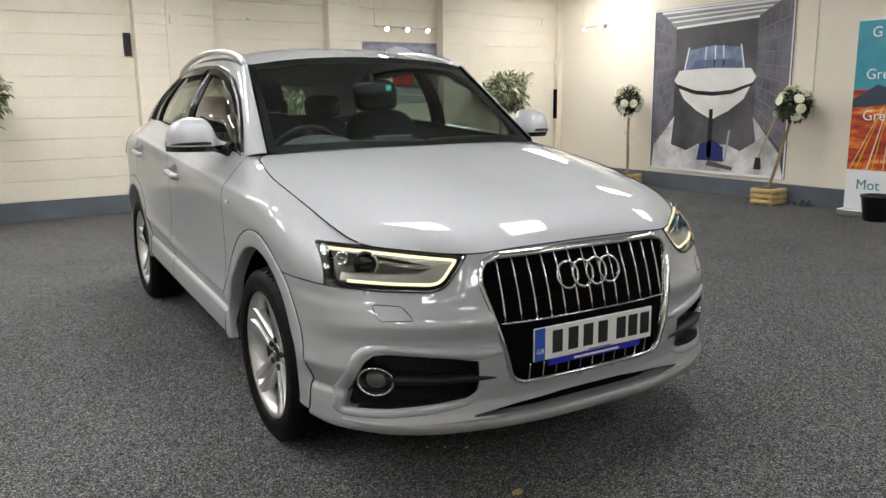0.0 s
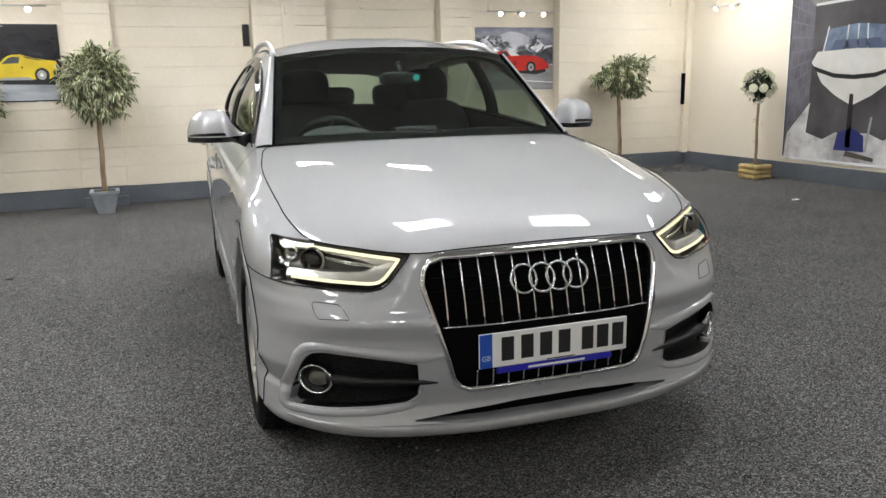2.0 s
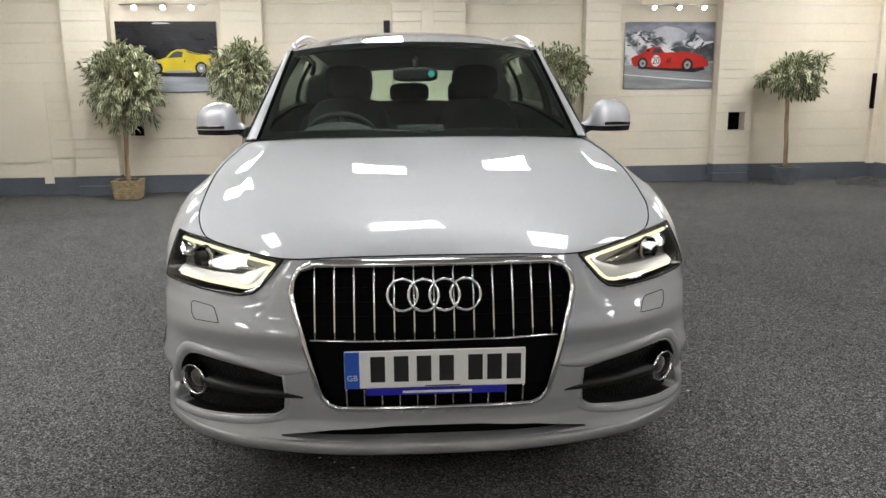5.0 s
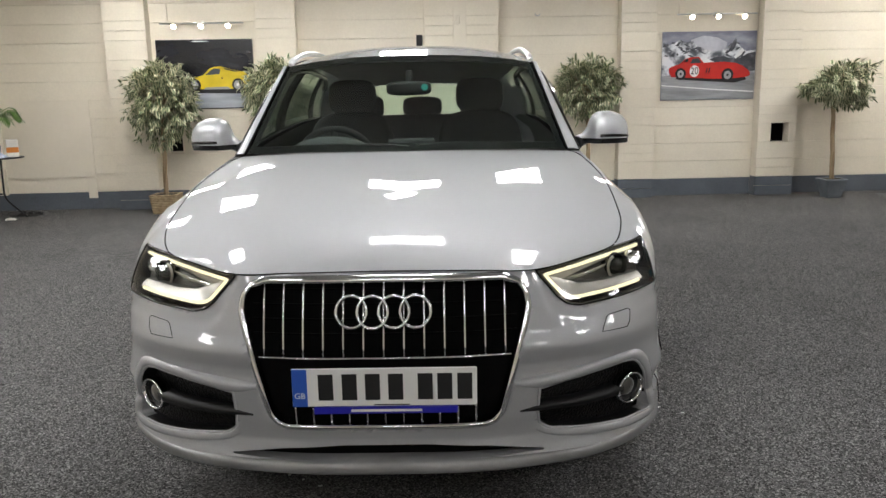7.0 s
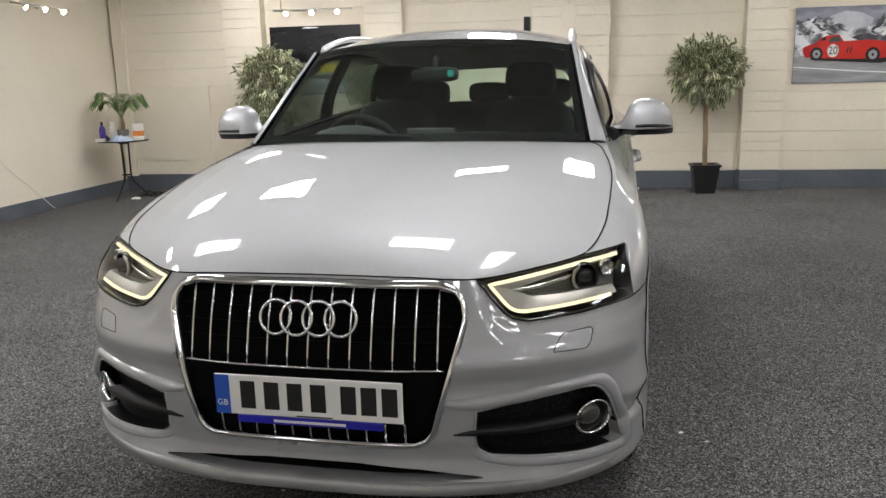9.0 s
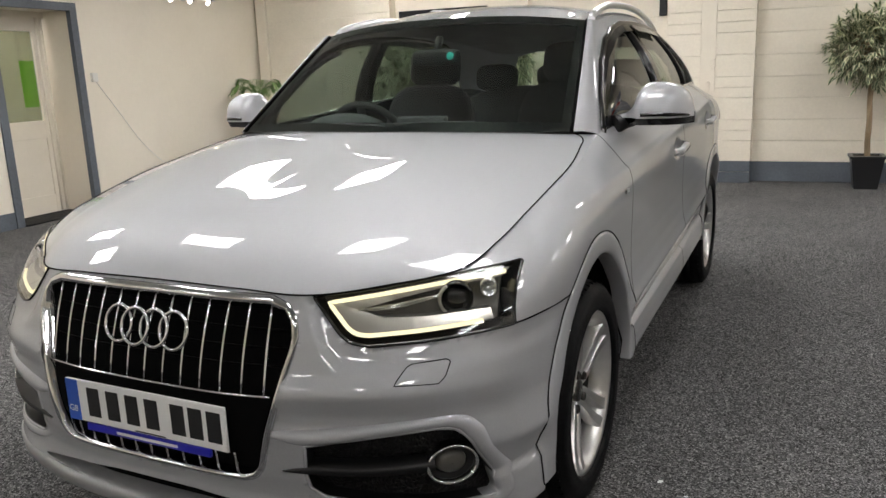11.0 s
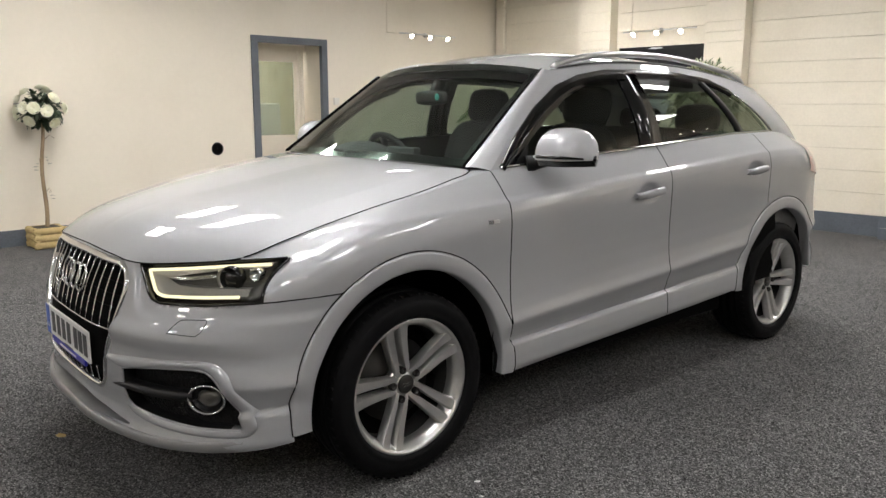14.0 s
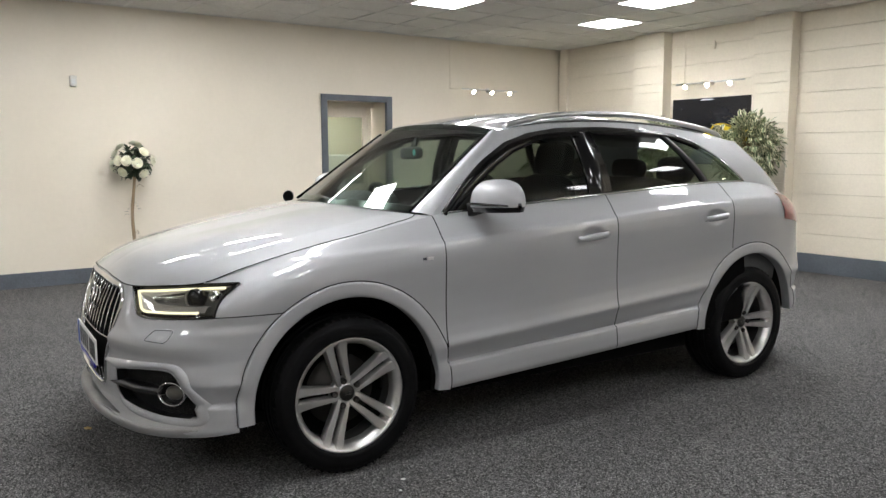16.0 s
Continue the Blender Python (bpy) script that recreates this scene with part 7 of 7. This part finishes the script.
rose_tree(-4.98, 0.50, 13, (0.0, 0.04), 1.27, "white rose tree against the plain cream wall in a log planter")

# ---- corner table with its clutter ----
TABLE_BLACK = material("black_metal", (0.016, 0.016, 0.017), 0.35, 0.4)
tx, ty, tz = -4.72, 6.12, 0.72
t = thing("bistro_table", "small round black metal table in the corner", "table", tx, ty, 0)
part("tabletop", lathe(bmesh.new(), [(0.001, tz - 0.012), (0.29, tz - 0.012), (0.30, tz - 0.006), (0.30, tz + 0.004), (0.285, tz), (0.001, tz)], sides=40), TABLE_BLACK, t)
part("collar", lathe(bmesh.new(), [(0.06, tz - 0.04), (0.06, tz - 0.012)], sides=20), TABLE_BLACK, t)
for k in range(3):
    a = 2 * math.pi * k / 3 + 0.5
    c, s = math.cos(a), math.sin(a)
    part("leg", tube(bmesh.new(), line([(0.055 * c, 0.055 * s, tz - 0.02), (0.05 * c, 0.05 * s, 0.45), (0.06 * c, 0.06 * s, 0.25), (0.18 * c, 0.18 * s, 0.10), (0.26 * c, 0.26 * s, 0.012)], 20), 0.011, 8), TABLE_BLACK, t)
part("brace", tube(bmesh.new(), [(0.052 * math.cos(a), 0.052 * math.sin(a), 0.30) for a in np.linspace(0, 2 * math.pi, 20, endpoint=False)], 0.006, 6, closed=True), TABLE_BLACK, t)

PALM = tint(material("palm_leaf", (0.08, 0.17, 0.03), 0.5), (0.3, (0.05, 0.12, 0.02)), (0.7, (0.13, 0.24, 0.05)), scale=8)
pl = thing("potted_palm", "small bright green palm in a pot on the table", "plant", tx - 0.06, ty + 0.12, tz + 0.004)
part("pot", lathe(bmesh.new(), [(0.001, 0), (0.055, 0), (0.075, 0.12), (0.066, 0.12), (0.060, 0.10), (0.001, 0.10)], sides=24), material("grey_pot", (0.2, 0.2, 0.2), 0.5), pl)
part("stem", tube(bmesh.new(), [(0, 0, 0.09), (0.01, 0, 0.2), (0, 0, 0.27)], [0.028, 0.022, 0.014], 8), BARK, pl)
rng = random.Random(21)
for k in range(14):
    a = 2 * math.pi * k / 14 + rng.uniform(-0.2, 0.2)
    reach, lift = rng.uniform(0.27, 0.41), rng.uniform(0.16, 0.34)
    spine = line([(0, 0, 0.25), (0.35 * reach * math.cos(a), 0.35 * reach * math.sin(a), 0.25 + lift * 0.8), (0.75 * reach * math.cos(a), 0.75 * reach * math.sin(a), 0.25 + lift), (reach * math.cos(a), reach * math.sin(a), 0.25 + lift * 0.65)], 18)
    bm = tube(bmesh.new(), spine, 0.003, 5)
    for j in range(4, 18):
        d = Vector(spine[min(j + 1, 17)]) - Vector(spine[j - 1])
        side = d.cross(Vector((0, 0, 1))).normalized()
        for sg in (-1, 1):
            leaf(bm, spine[j], d.normalized() * 0.8 + side * sg - Vector((0, 0, 0.25)), (0, 0, 1), 0.135 * (1.15 - abs(j - 10) / 12), 0.010, (0, 0))
    part("frond", bm, PALM, pl)


def bottle(name, label, x, y, body, cap, h, r):
    b2 = thing(name, label, "bottle", x, y, tz + 0.004)
    part("body", lathe(bmesh.new(), [(0.001, 0), (r, 0.0), (r, h * 0.62), (r * 0.8, h * 0.72), (r * 0.35, h * 0.8), (r * 0.35, h * 0.84), (0.001, h * 0.84)], sides=20), body, b2)
    part("cap", lathe(bmesh.new(), [(r * 0.42, h * 0.82), (r * 0.42, h * 0.96), (r * 0.3, h), (0.001, h)], sides=16), cap, b2)
    return b2


bottle("polish_bottle", "purple polish bottle with a dark cap on the table", tx - 0.16, ty - 0.16, material("purple_plastic", (0.05, 0.03, 0.25), 0.3), BLACK, 0.23, 0.036)
sp = bottle("spray_bottle", "white trigger spray bottle on the table", tx - 0.05, ty - 0.13, material("milky_plastic", (0.6, 0.6, 0.6), 0.3), WHITE_PLASTIC, 0.22, 0.034)
part("trigger", box(boxed(-0.02, 0.05, -0.012, 0.012, 0.20, 0.235, 0.004), 0.03, 0.04, -0.006, 0.006, 0.16, 0.20), WHITE_PLASTIC, sp)
ct = thing("detergent_carton", "white detergent carton with an orange band on the table", "carton", tx + 0.20, ty + 0.02, tz + 0.004, 25)
part("carton", boxed(-0.06, 0.06, -0.04, 0.04, 0, 0.20, 0.006), WHITE_PLASTIC, ct)
part("band", boxed(-0.0615, 0.0615, -0.0415, 0.0415, 0.05, 0.11), material("orange_print", (0.6, 0.2, 0.03), 0.4), ct)
CLOTH = tint(material("pale_blue_cloth", (0.35, 0.45, 0.6), 0.9), (0.3, (0.26, 0.36, 0.52)), (0.7, (0.55, 0.62, 0.72)), scale=14, bump=0.4, bump_scale=90)


def heap(name, label, x, y, z, sx, sy, h, mat, seed, cat):
    """A crumpled cloth lying in a low heap."""
    noise_at = Vector((seed * 7.3, 0, 0))
    P = np.zeros((26, 26, 3))
    for i, v in enumerate(np.linspace(-1, 1, 26)):
        for j, u in enumerate(np.linspace(-1, 1, 26)):
            e = 1 - min(1, math.hypot(u, v)) ** 2
            k = noise.noise(Vector((u * 2.2, v * 2.2, 0)) + noise_at)
            wob = 1 + 0.25 * noise.noise(Vector((math.atan2(v, u) * 1.3, 3, seed)))
            P[i, j] = (u * sx * wob, v * sy * wob, max(0.002, h * (e * 0.55 + abs(k) * 0.9 * (e > 0))))
    ob = part(name, grid(bmesh.new(), P), mat)
    ob.matrix_basis = pose(x, y, z)
    return tagged(ob, label, cat)


heap("cleaning_cloth", "crumpled pale blue cloth on the table", tx + 0.07, ty - 0.13, tz + 0.003, 0.12, 0.10, 0.07, CLOTH, 1, "cloth")
heap("duster", "crumpled dark cloth hanging at the table edge", tx - 0.22, ty - 0.03, tz + 0.003, 0.05, 0.08, 0.06, BLACK, 2, "cloth")
tagged(part("soap_box", boxed(tx - 0.20, tx - 0.10, ty - 0.27, ty - 0.21, tz + 0.004, tz + 0.04, 0.004), WHITE_PLASTIC), "small white box on the table", "box")
heap("black_bag", "flat black bag on the carpet under the table", -4.60, 6.45, 0.0, 0.22, 0.10, 0.06, BLACK, 3, "bag")
heap("white_rag", "small white rag on the carpet under the table", -4.62, 6.10, 0.0, 0.06, 0.03, 0.03, WHITE_PLASTIC, 4, "cloth")
DARKSHEET = tint(material("dark_sheeting", (0.03, 0.03, 0.035), 0.6), (0.3, (0.02, 0.02, 0.023)), (0.7, (0.05, 0.05, 0.055)), scale=6, bump=0.3, bump_scale=30)
heap("ground_sheet", "crumpled dark sheet lying in the corner", 6.25, 6.30, 0.0, 0.40, 0.30, 0.09, DARKSHEET, 5, "sheet")
heap("dark_rag", "small dark rag by the skirting", 6.55, 2.46, 0.0, 0.11, 0.12, 0.07, DARKSHEET, 6, "cloth")
bp = thing("plant_pot", "round black plastic pot on the carpet", "pot", 6.16, 1.42, 0)
part("shell", lathe(bmesh.new(), [(0.001, 0.0), (0.13, 0.0), (0.165, 0.24), (0.175, 0.24), (0.175, 0.26), (0.155, 0.26), (0.12, 0.02), (0.001, 0.02)], sides=36), POT_BLACK, bp)

lettering(*BAND_MARK, WHITE, plate, Matrix.Translation((-0.238, -0.9, 0.492)) @ pose(0, 0, 0, 90, 0, 0), "country_letters")

# scraps on the carpet
DRY = material("dry_leaf", (0.38, 0.26, 0.10), 0.8)
CHALK = material("white_scrap", (0.7, 0.7, 0.68), 0.8)
for x, y, a, s, mat, lab in ((-0.35, -0.82, 0.3, 0.024, DRY, "small dry leaf on the carpet"), (-0.414, -0.355, 0.5, 0.007, CHALK, "white scrap on the carpet"), (-0.36, -0.393, 1.5, 0.007, CHALK, "white scrap on the carpet"), (-0.295, -0.443, 0.1, 0.008, CHALK, "white scrap on the carpet"),
                             (1.06, 0.133, 1.0, 0.011, CHALK, "white scrap on the carpet"), (1.144, 0.069, 0.2, 0.007, CHALK, "white scrap on the carpet"), (-2.80, 1.18, 0.9, 0.015, CHALK, "white scrap on the carpet"), (5.37, 3.39, 0.2, 0.05, CHALK, "thin white strip on the carpet"), (-2.15, 3.30, 0.1, 0.03, BLACK, "dark scrap on the carpet")):
    bm = bmesh.new()
    w = 0.2 if s > 0.05 else 0.7
    rows = [[(s * u, s * w * v * (1 - 0.6 * u * u), 0.003 + 0.25 * s * abs(v) * w + 0.1 * s * u * u) for v in (-1, 0, 1)] for u in (-1, -0.4, 0.4, 1)]
    ob = part("carpet_scrap", grid(bm, np.array(rows)), mat)
    ob.matrix_basis = pose(x, y, 0, 0, 0, math.degrees(a))
    tagged(ob, lab, "scrap")
